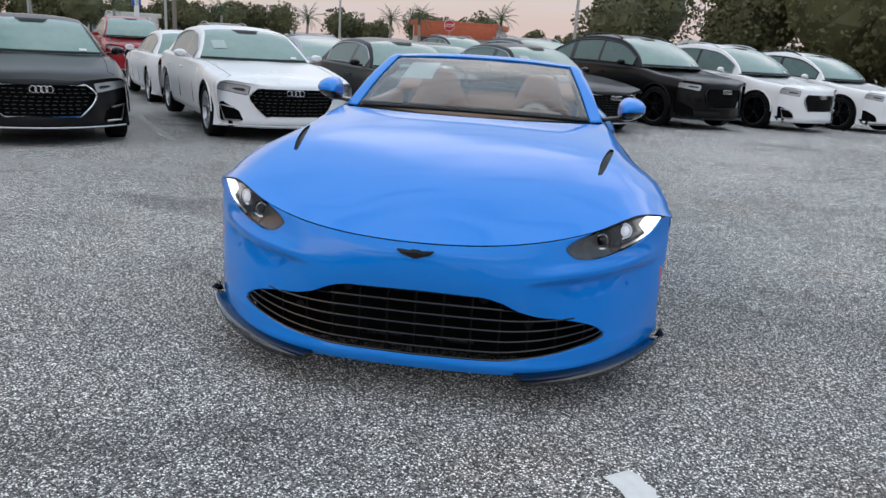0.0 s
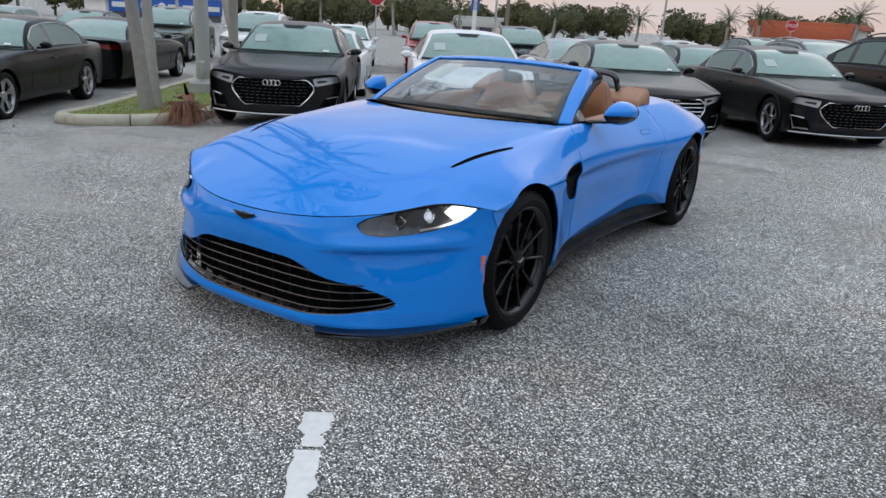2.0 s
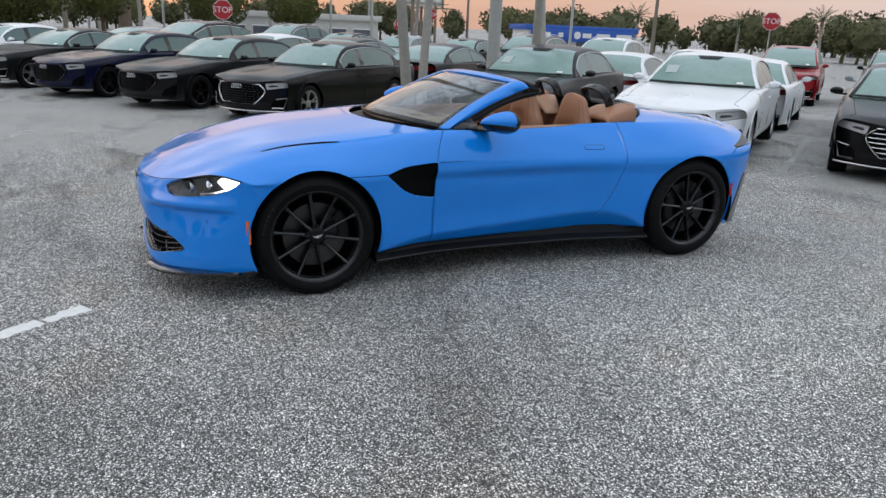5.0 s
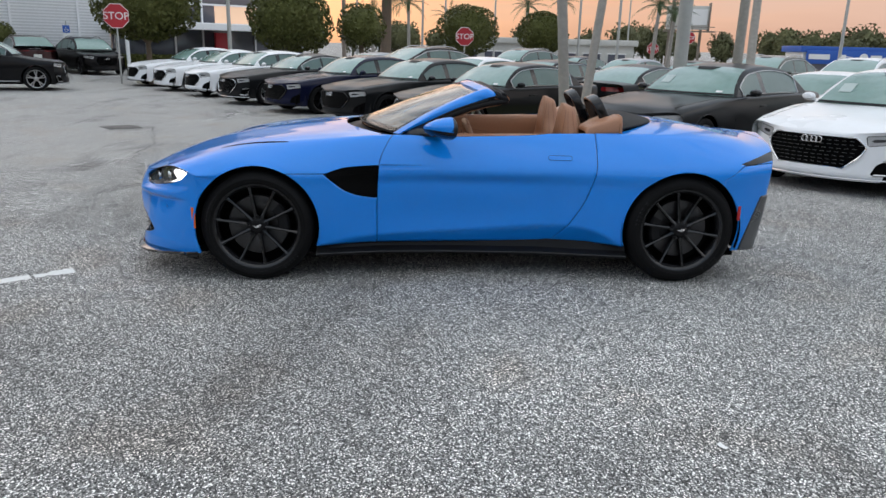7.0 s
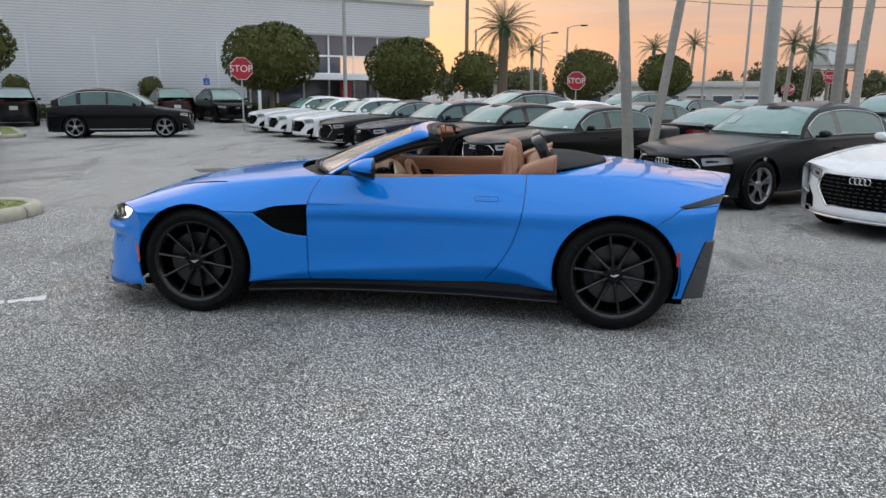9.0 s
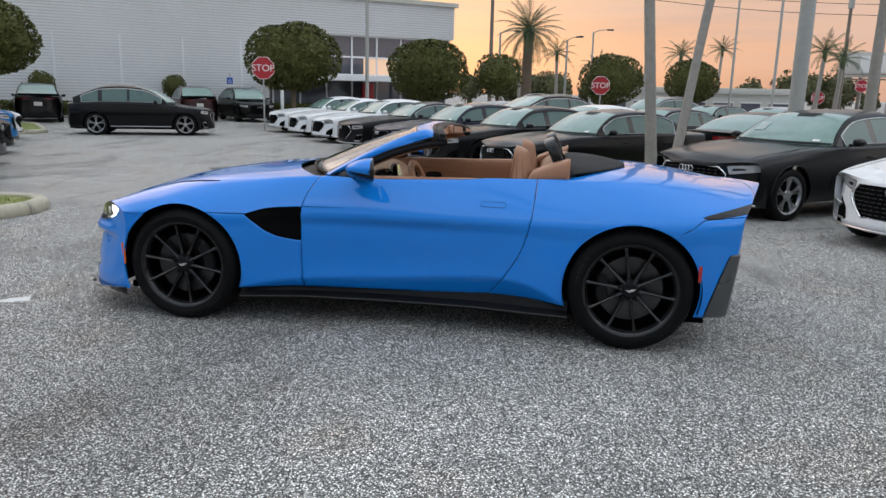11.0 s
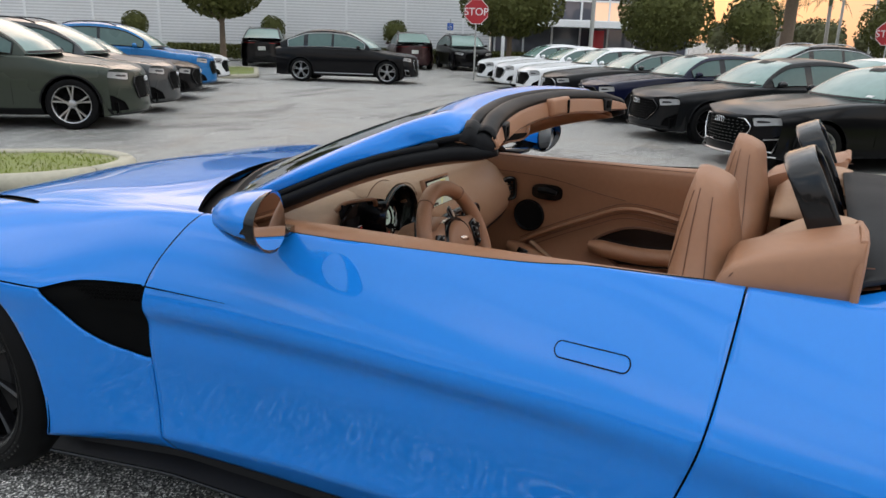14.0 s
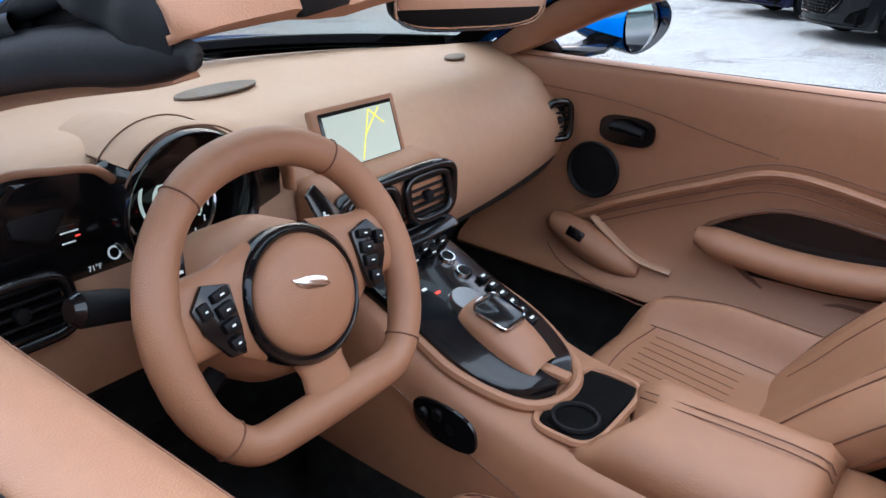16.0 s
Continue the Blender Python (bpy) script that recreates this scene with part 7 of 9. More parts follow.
def header(prof, xs=HX):
    """A profile (y, z) carried across the car along the bowed screen header."""
    q = np.abs(xs) / 0.575
    thin = 1 - 0.55 * np.clip((np.abs(xs) - 0.45) / 0.15, 0, 1)
    zz = lambda z: 1.205 + (z - 1.205) * thin if z < 1.205 else z
    return grid(np.array([np.stack([xs, y + 0.075 * q ** 2.2, zz(z) - 0.030 * q ** 2.2 - 0.010 * np.clip(np.abs(xs) - 0.5, 0, None) / 0.1], -1) for y, z in prof]))


part("ceramic_band", moved(grid(np.array([[screen_pt(s_, k) for s_ in np.linspace(-0.93, 0.93, 33)] for k in np.linspace(0.93, 0.985, 3)])), pose(0, 0.008, -0.006)), M_SATIN, ws)
for flip in (lambda q: q, flipx):
    # thin black tube laid on the door, painted shade of its crease
    gy = np.linspace(0.765, 1.02, 10)
    part("crease_shade", flip(tube([(float(np.interp(y, [0.76, 1.02], [0.8825, 0.871])), y, 0.744) for y in gy], np.linspace(0.0022, 0.0006, 10), 5)), M_DARK, hero)

# ---- doors, mirrors and handles ----
for sg, flip in ((1, lambda q: q), (-1, flipx)):
    dr_ = part("door", flip(door_h), M_BLUE, hero, "blue door", smooth=50, solid=0.006)
    # flush handle: a slim rounded loop in the skin
    cy, cz, hl, hh = 1.904, 0.797, 0.075, 0.0135
    lp = [(cy + sx * (hl - hh) + hh * math.cos(a), cz + hh * math.sin(a) + 0.02 * (0)) for sx, a in [(1, a) for a in np.linspace(-math.pi / 2, math.pi / 2, 9)] + [(-1, a) for a in np.linspace(math.pi / 2, 3 * math.pi / 2, 9)]]
    fy, fz = SURF[..., 1].ravel(), SURF[..., 2].ravel()
    UU = np.linspace(-0.87, 3.47, SURF.shape[0])

    def sx_(y, z):
        k = int(np.clip(np.searchsorted(UU, y) - 1, 0, len(UU) - 2))
        f = (y - UU[k]) / (UU[k + 1] - UU[k])
        xs2 = []
        for r_ in (SURF[k], SURF[k + 1]):
            m_ = r_[:, 0] > 0.7
            xs2.append(np.interp(-z, -r_[m_, 2], r_[m_, 0]))
        return float(xs2[0] * (1 - f) + xs2[1] * f)

    def zb(y):
        """Height of the body's skin at the edge of the opening."""
        k = int(np.clip(np.searchsorted(UU, y), 0, len(UU) - 1))
        r_ = SURF[k]
        m_ = (r_[:, 0] > 0.55) & (r_[:, 2] > 0.74)
        return float(np.interp(float(waist(y)), r_[m_, 0], r_[m_, 2]))
    loop = np.array([(sx_(y, z) + 0.0005, y, z) for y, z in lp])
    part("handle_gap", flip(tube(loop, 0.0015, 6, closed=True)), M_DARK, dr_)
    hv_ = [(sx_(y, z) + 0.0012, y, z) for y, z in lp]
    part("door_handle", flip((hv_ + [(sx_(cy, cz) + 0.0022, cy, cz)], [[i, (i + 1) % len(hv_), len(hv_)] for i in range(len(hv_))])), M_BLUE, dr_, smooth=180)
    # wing mirror: a wedge swept back to its outer tip, on a thin black arm
    NB, al, fw = 28, np.array((0.954, 0.300, 0.0)), np.array((0.06, -1.0, 0.0))
    MC = np.array((0.916, 1.206, 0.972))

    def mirror_ring(d, w, b, dz=0.0, sink=0.0):
        c = MC + fw * d - al * (0.080 - w) * 0.75 + np.array((0, 0, dz))
        out = []
        for a, h in ellipse(w, b, NB, 2.5):
            q = (a / w + 1) / 2
            out.append(c + al * a + np.array((0, 0, h * (1.0 - 0.42 * q ** 2) + 0.012 * q)) - fw * sink)
        return out
    body = [mirror_ring(*q) for q in ((0.160, 0.016, 0.010, -0.002), (0.152, 0.038, 0.024, -0.002), (0.130, 0.058, 0.042, -0.002), (0.095, 0.074, 0.058), (0.050, 0.083, 0.070), (0.010, 0.085, 0.076), (0.0, 0.084, 0.075), (0.002, 0.079, 0.069), (0.016, 0.077, 0.067))]
    mv, mf = grid(np.array(body), closed=True)
    mf = [list(q)[::-1] for q in mf] + [list(range(NB))]
    cut = lambda V: V[:, 2] - 0.955 - 0.10 * (V[:, 0] - 0.93) + 0.12 * np.clip(V[:, 1] - 1.20, -0.2, 0)
    rimz = lambda V: ((V - MC) @ fw) - 0.004
    up_ = clip(*clip(mv, mf, cut), rimz)
    lo_ = clip(mv, mf, lambda V: np.maximum(-cut(V), -rimz(V)))
    mir = part("door_mirror", flip(up_), M_BLUE, hero, "blue door mirror on a black foot", smooth=60)
    part("mirror_underside", flip(lo_), M_BLACK, mir, smooth=60)
    part("mirror_glass", flip(([p + np.array((0, -0.17 * (p[0] - MC[0]) - 0.08 * (p[2] - MC[2]), 0)) for p in mirror_ring(0.0085, 0.0785, 0.0685)], [list(range(NB))])), M_MIRROR, mir, smooth=0)
    part("mirror_foot", flip(grid(np.array([[(0.735, 1.02, 0.914), (0.735, 1.13, 0.916)], [(0.80, 1.08, 0.921), (0.80, 1.16, 0.922)], [(0.87, 1.08, 0.928), (0.87, 1.15, 0.930)], [(0.92, 1.09, 0.936), (0.92, 1.15, 0.938)]]))), M_BLACK, mir, solid=0.016, offset=0.0)
    tri_ = [(0.728, 0.875, 0.900), (0.742, 1.10, 0.900), (0.696, 1.04, 0.985), (0.708, 0.93, 0.935)]
    part("quarter_trim", flip((tri_, [[0, 1, 2, 3]])), M_BLACK, dr_, solid=0.012, offset=0.0)
    # waist seal
    part("waist_seal", flip(tube([(float(waist(y)) - 0.002, y, zb(y) - 0.001) for y in np.linspace(0.90, 2.13, 24)], 0.0026, 6)), M_SATIN, dr_)

# ---- cabin shell ----
cabin = new("cabin")
cabin.parent = hero
cabin["label"] = "tan leather cabin"
part("floor_carpet", box(1.36, 1.75, 0.03, (0, 1.50, 0.225)), M_CARPET, cabin)
part("footwell_wall", box(1.36, 0.03, 0.60, (0, 0.72, 0.52)), M_CARPET, cabin)
for sg in (1, -1):
    part("footwell_side", box(0.03, 1.5, 0.50, (sg * 0.70, 1.3, 0.45)), M_CARPET, cabin)
xin = curve((0.3, 0.715), (1.0, 0.690), (1.6, 0.682), (2.1, 0.675), (2.7, 0.66))


def line(points, r=0.0016, n=3):
    return tube(spline_rows(np.array(points, float), n), r, 5)


for sg, flip in ((1, lambda q: q), (-1, flipx)):
    # door card: shelf at the waist, hollow below, ledge above the pocket
    rows = []
    for z, dx in ((0.918, 0.002), (0.920, -0.010), (0.914, -0.026), (0.895, -0.034), (0.85, -0.030), (0.80, -0.026), (0.74, -0.018), (0.68, -0.016), (0.60, -0.018), (0.54, -0.024), (0.475, -0.045), (0.455, -0.085), (0.435, -0.095), (0.422, -0.085), (0.418, -0.03)):
        rows.append([(xin(y) + dx, y, z + 0.012 * (y - 1.0) * (1 if z > 0.85 else 0)) for y in np.linspace(0.90, 2.16, 22)])
    part("sill_carpet", flip(grid(np.array([[(0.655, y, z) for y in np.linspace(0.85, 2.16, 8)] for z in (0.44, 0.22)]), flip=True)), M_CARPET, cabin)
    yy_ = np.linspace(0.90, 2.16, 22)
    rows = [[(float(waist(y)) - 0.001, y, zb(y) - 0.014) for y in yy_], [(float(waist(y)) - 0.010, y, zb(y) - 0.002) for y in yy_], [(0.45 * float(waist(y)) + 0.55 * float(xin(y)) - 0.010, y, 0.4 * zb(y) + 0.6 * (0.922 + 0.012 * (y - 1.0))) for y in yy_]] + rows[1:]
    card = part("door_card", flip(grid(np.array(rows), flip=True)), M_TAN, hero, "tan leather door lining", smooth=60)
    X = 0.652
    part("speaker", flip(moved(lathe([(0.0, -0.004), (0.056, -0.004), (0.058, 0.0), (0.062, 0.004), (0.066, 0.0)], 32), pose(X + 0.004, 1.231, 0.681, 0, 0, 180))), M_SATIN, card, "black speaker grille")
    pr = [(1.303 + a, 0.785 + b) for a, b in ellipse(0.064, 0.032, 26, 3.0)]
    part("pull_recess", flip(prism(pr, 0.006, Matrix(((0, 0, -1, X + 0.004), (1, 0, 0, 0), (0, 1, 0, 0), (0, 0, 0, 1))))), M_BLACK, card)
    part("pull_lever", flip(tube([(X - 0.004, 1.27, 0.792), (X - 0.014, 1.30, 0.796), (X - 0.012, 1.345, 0.787)], (0.012, 0.014, 0.010), 8)), M_SATIN, card)
    ridge = spline_rows(np.array([(X - 0.002, 1.20, 0.565), (X - 0.006, 1.309, 0.625), (X - 0.008, 1.486, 0.708), (X - 0.009, 1.634, 0.762), (X - 0.006, 1.83, 0.740), (X - 0.002, 2.05, 0.70)]), 8)
    part("door_ridge", flip(tube(ridge, 0.010, 8, flat=0.8)), M_TAN, card)
    for dz in (-0.018, -0.036, 0.020):
        part("seam", flip(tube(ridge + np.array((-0.001, 0, dz)), 0.0018, 5)), M_STITCH, card)
    part("seam", flip(line([(X + 0.0, 1.05, 0.855), (X - 0.006, 1.3, 0.845), (X - 0.006, 1.52, 0.805), (X - 0.004, 1.62, 0.79)])), M_STITCH, card)
    part("seam", flip(line([(0.664, 0.95, 0.9125), (0.657, 1.4, 0.9175), (0.650, 2.1, 0.9255)], 0.0012)), M_STITCH, card)
    pk = [(1.486, 0.606), (1.56, 0.655), (1.659, 0.690), (1.80, 0.684), (1.93, 0.655), (1.90, 0.54), (1.785, 0.527), (1.663, 0.505)]
    part("door_pocket", flip(prism(pk, 0.006, Matrix(((0, 0, -1, X + 0.010), (1, 0, 0, 0), (0, 1, 0, 0), (0, 0, 0, 1))))), M_BLACK, card, "gloss black door inlay")
    part("inlay_rim", flip(tube([(X + 0.002, y, z) for y, z in spline_rows(np.array([(y, z, 0) for y, z in pk + pk[:1]]), 3)[:-1, :2]], 0.005, 6, closed=True)), M_STITCH, card)
    arm = []
    for t in np.linspace(0, 1, 16):
        y = 1.495 + 0.43 * t
        w = min(1, math.sin(math.pi * min(1, 0.06 + t * 0.95)) * 2.2) ** 0.6
        arm.append([(X - 0.015 + 0.040 * w * math.cos(a), y, 0.600 + 0.012 * t - 0.02 * math.sin(math.pi * t) + 0.032 * w * math.sin(a)) for a in np.linspace(0, 2 * math.pi, 14, endpoint=False)])
    av, af = grid(np.array(arm), closed=True)
    part("armrest", flip((av, [list(q) for q in af] + [list(range(14)), [15 * 14 + i for i in range(14)][::-1]])), M_TAN, card, smooth=60)
    sw = []
    for t in np.linspace(0, 1, 12):
        y, z = 1.155 + 0.225 * t, 0.545 - 0.070 * t
        w = math.sin(math.pi * min(0.97, 0.08 + 0.9 * t)) ** 0.45
        sw.append([(X - 0.015 + 0.045 * w * math.cos(a), y, z + 0.042 * w * math.sin(a)) for a in np.linspace(0, 2 * math.pi, 14, endpoint=False)])
    sv_, sf_ = grid(np.array(sw), closed=True)
    swp = part("switch_pod", flip((sv_, [list(q) for q in sf_] + [list(range(14)), [11 * 14 + i for i in range(14)][::-1]])), M_TAN, card, smooth=60)
    part("window_switch", flip(box(0.012, 0.044, 0.024, (0, 0, 0), 0.004, m=pose(X - 0.050, 1.232, 0.540, -15, 20, 0))), M_BLACK, swp)
    part("seam", flip(line([(X - 0.03, 1.15, 0.49), (X - 0.055, 1.22, 0.455), (X - 0.075, 1.406, 0.430), (X - 0.075, 1.60, 0.445), (X - 0.06, 1.80, 0.48)])), M_STITCH, card)
    part("strap", flip(tube(spline_rows(np.array([(X - 0.004, 1.25, 0.575), (X - 0.012, 1.30, 0.545), (X - 0.012, 1.37, 0.505), (X - 0.006, 1.45, 0.492)]), 5), 0.012, 8, flat=0.6)), M_TANLIT, card)
    # rear side trim and hoop
    sy, stp = np.linspace(2.09, 2.325, 12), 0.962 + 0.092 * np.linspace(0, 1, 12) ** 0.75
    stp[0] -= 0.012
    sd = part("rear_side_trim", flip(grid(np.array([np.stack([0 * sy + x, sy + dy, zb + (stp - zb) * k], -1) for x, dy, zb, k in ((0.690, 0, 0.915, 0.0), (0.690, 0, 0.915, 0.4), (0.683, 0.002, 0.915, 0.8), (0.668, 0.004, 0.915, 0.95), (0.63, 0.006, 0.915, 1.0), (0.52, 0.004, 0.915, 1.0), (0.46, 0.0, 0.905, 0.9), (0.44, 0.0, 0.90, 0.0))]))), M_TAN, hero, "tan leather trim behind the door", smooth=60, solid=0.012)
    part("trim_end", flip(tube([(0.69, 2.325, 0.915), (0.684, 2.327, 1.0), (0.66, 2.328, 1.045), (0.60, 2.328, 1.052), (0.47, 2.326, 1.04)], 0.008, 8)), M_TAN, sd)
    part("seam", flip(line([(0.69, 2.115, 0.955), (0.672, 2.14, 0.975), (0.668, 2.25, 0.995), (0.672, 2.35, 1.005)])), M_STITCH, sd)
    U_ = spline_rows(np.array([(0.475, 2.315, 0.90), (0.470, 2.272, 1.01), (0.460, 2.226, 1.105), (0.428, 2.206, 1.138), (0.33, 2.198, 1.152), (0.232, 2.206, 1.138), (0.200, 2.226, 1.105), (0.190, 2.272, 1.01), (0.185, 2.315, 0.90)]), 5)
    hp = part("roll_hoop", flip(sweep(U_, (0.0, -0.92, -0.40), oval(0.032, 0.010, 20, 5.0))), M_BLACK, hero, "gloss black roll hoop", smooth=40)

# rear bulkhead, tan panel between the hoops and black tonneau
rows = [[(x, 2.20 + 0.05 * (abs(x) / 0.6) ** 2 * 0 + dy, z) for x in np.linspace(-0.62, 0.62, 21)] for dy, z in ((0.0, 0.25), (0.02, 0.60), (0.05, 0.86), (0.07, 0.915), (0.12, 0.94), (0.17, 0.955))]
part("rear_bulkhead", grid(np.array(rows)), M_TAN, cabin, smooth=60)
humps = []
for sg in (1, -1):
    H = np.array([[(sg * 0.38 + 0.20 * u_, 2.14 + 0.20 * v_, 0.90 + 0.13 * (1 - abs(u_) ** 2.6) * math.sin(math.pi * (0.12 + 0.5 * v_))) for u_ in np.linspace(-1, 1, 13)] for v_ in np.linspace(0, 1, 8)])
    part("headrest_fairing", grid(H, flip=False), M_TANLIT, cabin, smooth=60, solid=0.01)
tn = np.array([[(x, 2.33 + (2.70 - 0.40 * (abs(x) / 0.68) ** 2.4 - 2.33) * v_, 0.925 + 0.03 * v_ + (0.105 * math.cos(math.pi / 2 * min(1, abs(x) / 0.68)) ** 0.55) * (1 - 0.75 * max(0.0, v_) ** 1.6) + 0.012) for x in np.linspace(-0.655, 0.655, 33)] for v_ in np.linspace(-0.06, 1, 14)])
part("tonneau_cover", grid(tn), M_CLOTH, hero, "black cloth tonneau cover", smooth=60, solid=0.012)


# ---- seats ----
def seat(cx, yb, yf, name="seat"):
    s = new(name)
    s.parent = cabin
    s["label"] = "tan leather sports seat with stitched bolsters"
    yend = 1.86 + yb

    def cush(u_, v_, up=0.0):
        """A point of the cushion: u across, v from its front to the backrest."""
        wd = 0.225 * (0.86 + 0.14 * min(1.0, v_ / 0.3))
        bol = 0.075 * math.exp(-((abs(u_) - 0.80) / 0.16) ** 2) * min(1.0, 0.30 + 1.5 * v_)
        front = -0.17 * (max(0.0, 0.20 - v_) / 0.20) ** 2.0
        side = -0.15 * max(0.0, (abs(u_) - 0.90) / 0.10) ** 2
        return (cx + wd * u_, yf + (yend - yf) * v_ - 0.035 * (1 - u_ * u_) * (1 - v_), 0.455 + bol - 0.055 * v_ * (1 - u_ * u_) + front + side + up)
    C_ = [[cush(u_, v_) for u_ in np.linspace(-1, 1, 41)] for v_ in np.linspace(0, 1, 26)]
    part("seat_cushion", grid(np.array(C_)), M_TAN, s, smooth=75, solid=0.02)
    part("seat_base", box(0.40, 0.46, 0.14, (cx, 0.5 * (yf + yend), 0.29), 0.04), M_CARPET, s)
    for q in (-0.56, 0.56):
        part("seam", line([cush(q, v_, 0.001) for v_ in np.linspace(0.22, 0.95, 9)], 0.0013), M_STITCH, s)
        part("seam", line([cush(q * 1.42, v_, 0.001) for v_ in np.linspace(0.10, 0.95, 9)], 0.0013), M_STITCH, s)
    part("seam", line([cush(u_, 0.22 + 0.07 * u_ * u_, 0.001) for u_ in np.linspace(-0.56, 0.56, 9)], 0.0013), M_STITCH, s)
    for k in range(9):
        part("flute", line([cush(-0.44 + 0.11 * k, v_, 0.0005) for v_ in np.linspace(0.27, 0.62, 5)], 0.0009), M_STITCH, s)
    # backrest with shoulders and a narrow built-in headrest
    wid = curve((0, 0.205), (0.20, 0.240), (0.48, 0.250), (0.60, 0.232), (0.74, 0.172), (0.86, 0.138), (0.95, 0.105), (0.985, 0.070), (1.0, 0.020))
    dep = curve((0, 0.070), (0.3, 0.085), (0.6, 0.080), (0.85, 0.058), (0.95, 0.044), (1.0, 0.010))
    lean = curve((0.42, 1.700), (0.535, 1.775), (0.62, 1.840), (0.69, 1.900), (0.75, 1.938), (0.80, 1.955), (0.93, 1.966), (1.04, 1.980), (1.12, 2.000))

    def back(a, v_, off=0.0):
        """A point round the backrest: a = -90 degrees is the middle of its front."""
        w, d, z = float(wid(v_)), float(dep(v_)), 0.42 + 0.69 * v_
        c_, s_ = math.cos(a), math.sin(a)
        u_ = math.copysign(abs(c_) ** 0.62, c_)
        y = math.copysign(abs(s_) ** 0.80, s_)
        hollow = 0.055 * math.exp(-(u_ / 0.50) ** 4) * float(np.interp(v_, [0, 0.12, 0.58, 0.74, 1], [0.5, 1, 0.8, 0.1, 0])) * (1 if s_ < 0 else 0)
        yc = float(lean(z)) + yb + d
        return (cx + (w + off) * u_, yc + (d + off) * y + hollow, z)
    V_ = np.concatenate([np.linspace(0, 0.9, 34), 0.9 + 0.1 * np.sin(np.linspace(0, math.pi / 2, 12))[1:]])
    T_ = np.linspace(0, 2 * math.pi, 64, endpoint=False)
    V, F = grid(np.array([[back(a, v_) for a in T_] for v_ in V_]), closed=True)
    F = [list(q) for q in F] + [[(len(V_) - 1) * 64 + i for i in range(64)]]
    part("backrest", (V, F), M_TAN, s, smooth=75)
    mid_ = -math.pi / 2
    for q in (-1, 1):
        part("seam", line([back(mid_ + q * 0.62, v_, 0.001) for v_ in np.linspace(0.05, 0.60, 9)] + [back(mid_ + q * k_, v_, 0.001) for k_, v_ in ((0.66, 0.68), (0.80, 0.76), (0.95, 0.86), (1.0, 0.94))], 0.0013), M_STITCH, s)
        part("seam", line([back(mid_ + q * 1.32, v_, 0.001) for v_ in np.linspace(0.04, 0.95, 16)], 0.0013), M_STITCH, s)
        part("seam", line([back(mid_ + q * 1.75, v_, 0.001) for v_ in np.linspace(0.04, 0.93, 14)], 0.0013), M_STITCH, s)
        part("seam", line([back(mid_ + q * 0.30, v_, 0.001) for v_ in np.linspace(0.05, 0.52, 8)] + [back(mid_ + q * 0.15, 0.56, 0.001), back(mid_, 0.57, 0.001)], 0.0011), M_STITCH, s)
    return s


seat(-0.35, 0.012, 1.40)
seat(0.365, 0.0, 1.43)

# ---- dashboard ----
dash_rows = []
for x in np.linspace(-0.70, 0.70, 57):
    bin_ = math.exp(-((x - 0.36) / 0.17) ** 4) * 0.028
    ctr = math.exp(-(x / 0.15) ** 4)
    drv = 1 / (1 + math.exp(-(x - 0.12) / 0.03))
    end = (abs(x) / 0.70) ** 6
    far = max(0.0, (-x - 0.30) / 0.40) ** 1.8   # the passenger end curves away
    pts = [(0.62 + 0.27 * (x / 0.7) ** 2, 0.918 - 0.012 * end), (0.80 + 0.12 * (x / 0.7) ** 2, 0.928), (0.97, 0.926 + 0.5 * bin_ - 0.02 * end), (1.065 + 0.02 * drv, 0.918 + bin_ - 0.03 * end), (1.125, 0.885 + bin_ - 0.02 * end), (1.165 - 0.055 * drv + 0.02 * ctr, 0.835 - 0.01 * end), (1.180 - 0.050 * drv + 0.03 * ctr, 0.770), (1.165 - 0.03 * drv + 0.03 * ctr, 0.70), (1.11, 0.625), (1.02, 0.575), (0.92, 0.52)]
    dash_rows.append([(x, y - (0.040 * far if k_ > 3 else 0.0), z - (0.03 * far if k_ in (3, 4, 5) else 0.0)) for k_, (y, z) in enumerate(pts)])
D_ = spline_rows(np.array(dash_rows).transpose(1, 0, 2), 5)
dash_all = grid(D_, flip=True)
dash = part("dashboard", clip(*dash_all, lambda V: np.maximum(V[:, 2] - 0.640 - 0.10 * np.clip(-V[:, 0] - 0.15, 0, 0.6), 0.98 - V[:, 1])), M_TANLIT, cabin, "tan leather dashboard", smooth=75)
# underside cut off along a sloping edge and darkened with the carpet's black
part("dash_underside", clip(*dash_all, lambda V: np.minimum(0.640 + 0.10 * np.clip(-V[:, 0] - 0.15, 0, 0.6) - V[:, 2], V[:, 1] - 0.9)), M_CARPET, dash, smooth=75)
part("speaker_grille", prism([(a, b) for a, b in ellipse(0.085, 0.03, 24)], 0.003, pose(0.10, 0.915, 0.9315, 0, 0, 8)), M_TMESH, dash, "tan speaker mesh")
part("defrost_vent", prism([(a, b) for a, b in ellipse(0.036, 0.018, 20)], 0.003, pose(-0.45, 0.985, 0.9265, -2, 0, 12)), M_TMESH, dash)
# instrument hood with three dark displays
ih = part("instrument_panel", prism([(-0.19, -0.04), (-0.18, 0.012), (-0.115, 0.038), (-0.085, 0.060), (-0.06, 0.085), (0.0, 0.100), (0.06, 0.085), (0.09, 0.075), (0.135, 0.086), (0.18, 0.078), (0.205, 0.045), (0.205, -0.04), (0.17, -0.062), (0.10, -0.080), (-0.08, -0.082)][::-1], 0.012, pose(0.35, 1.135, 0.862, 74, 0, 0) @ pose(0, 0, -0.006), 0.003), M_BLACK, dash, "dark glossy instrument display")
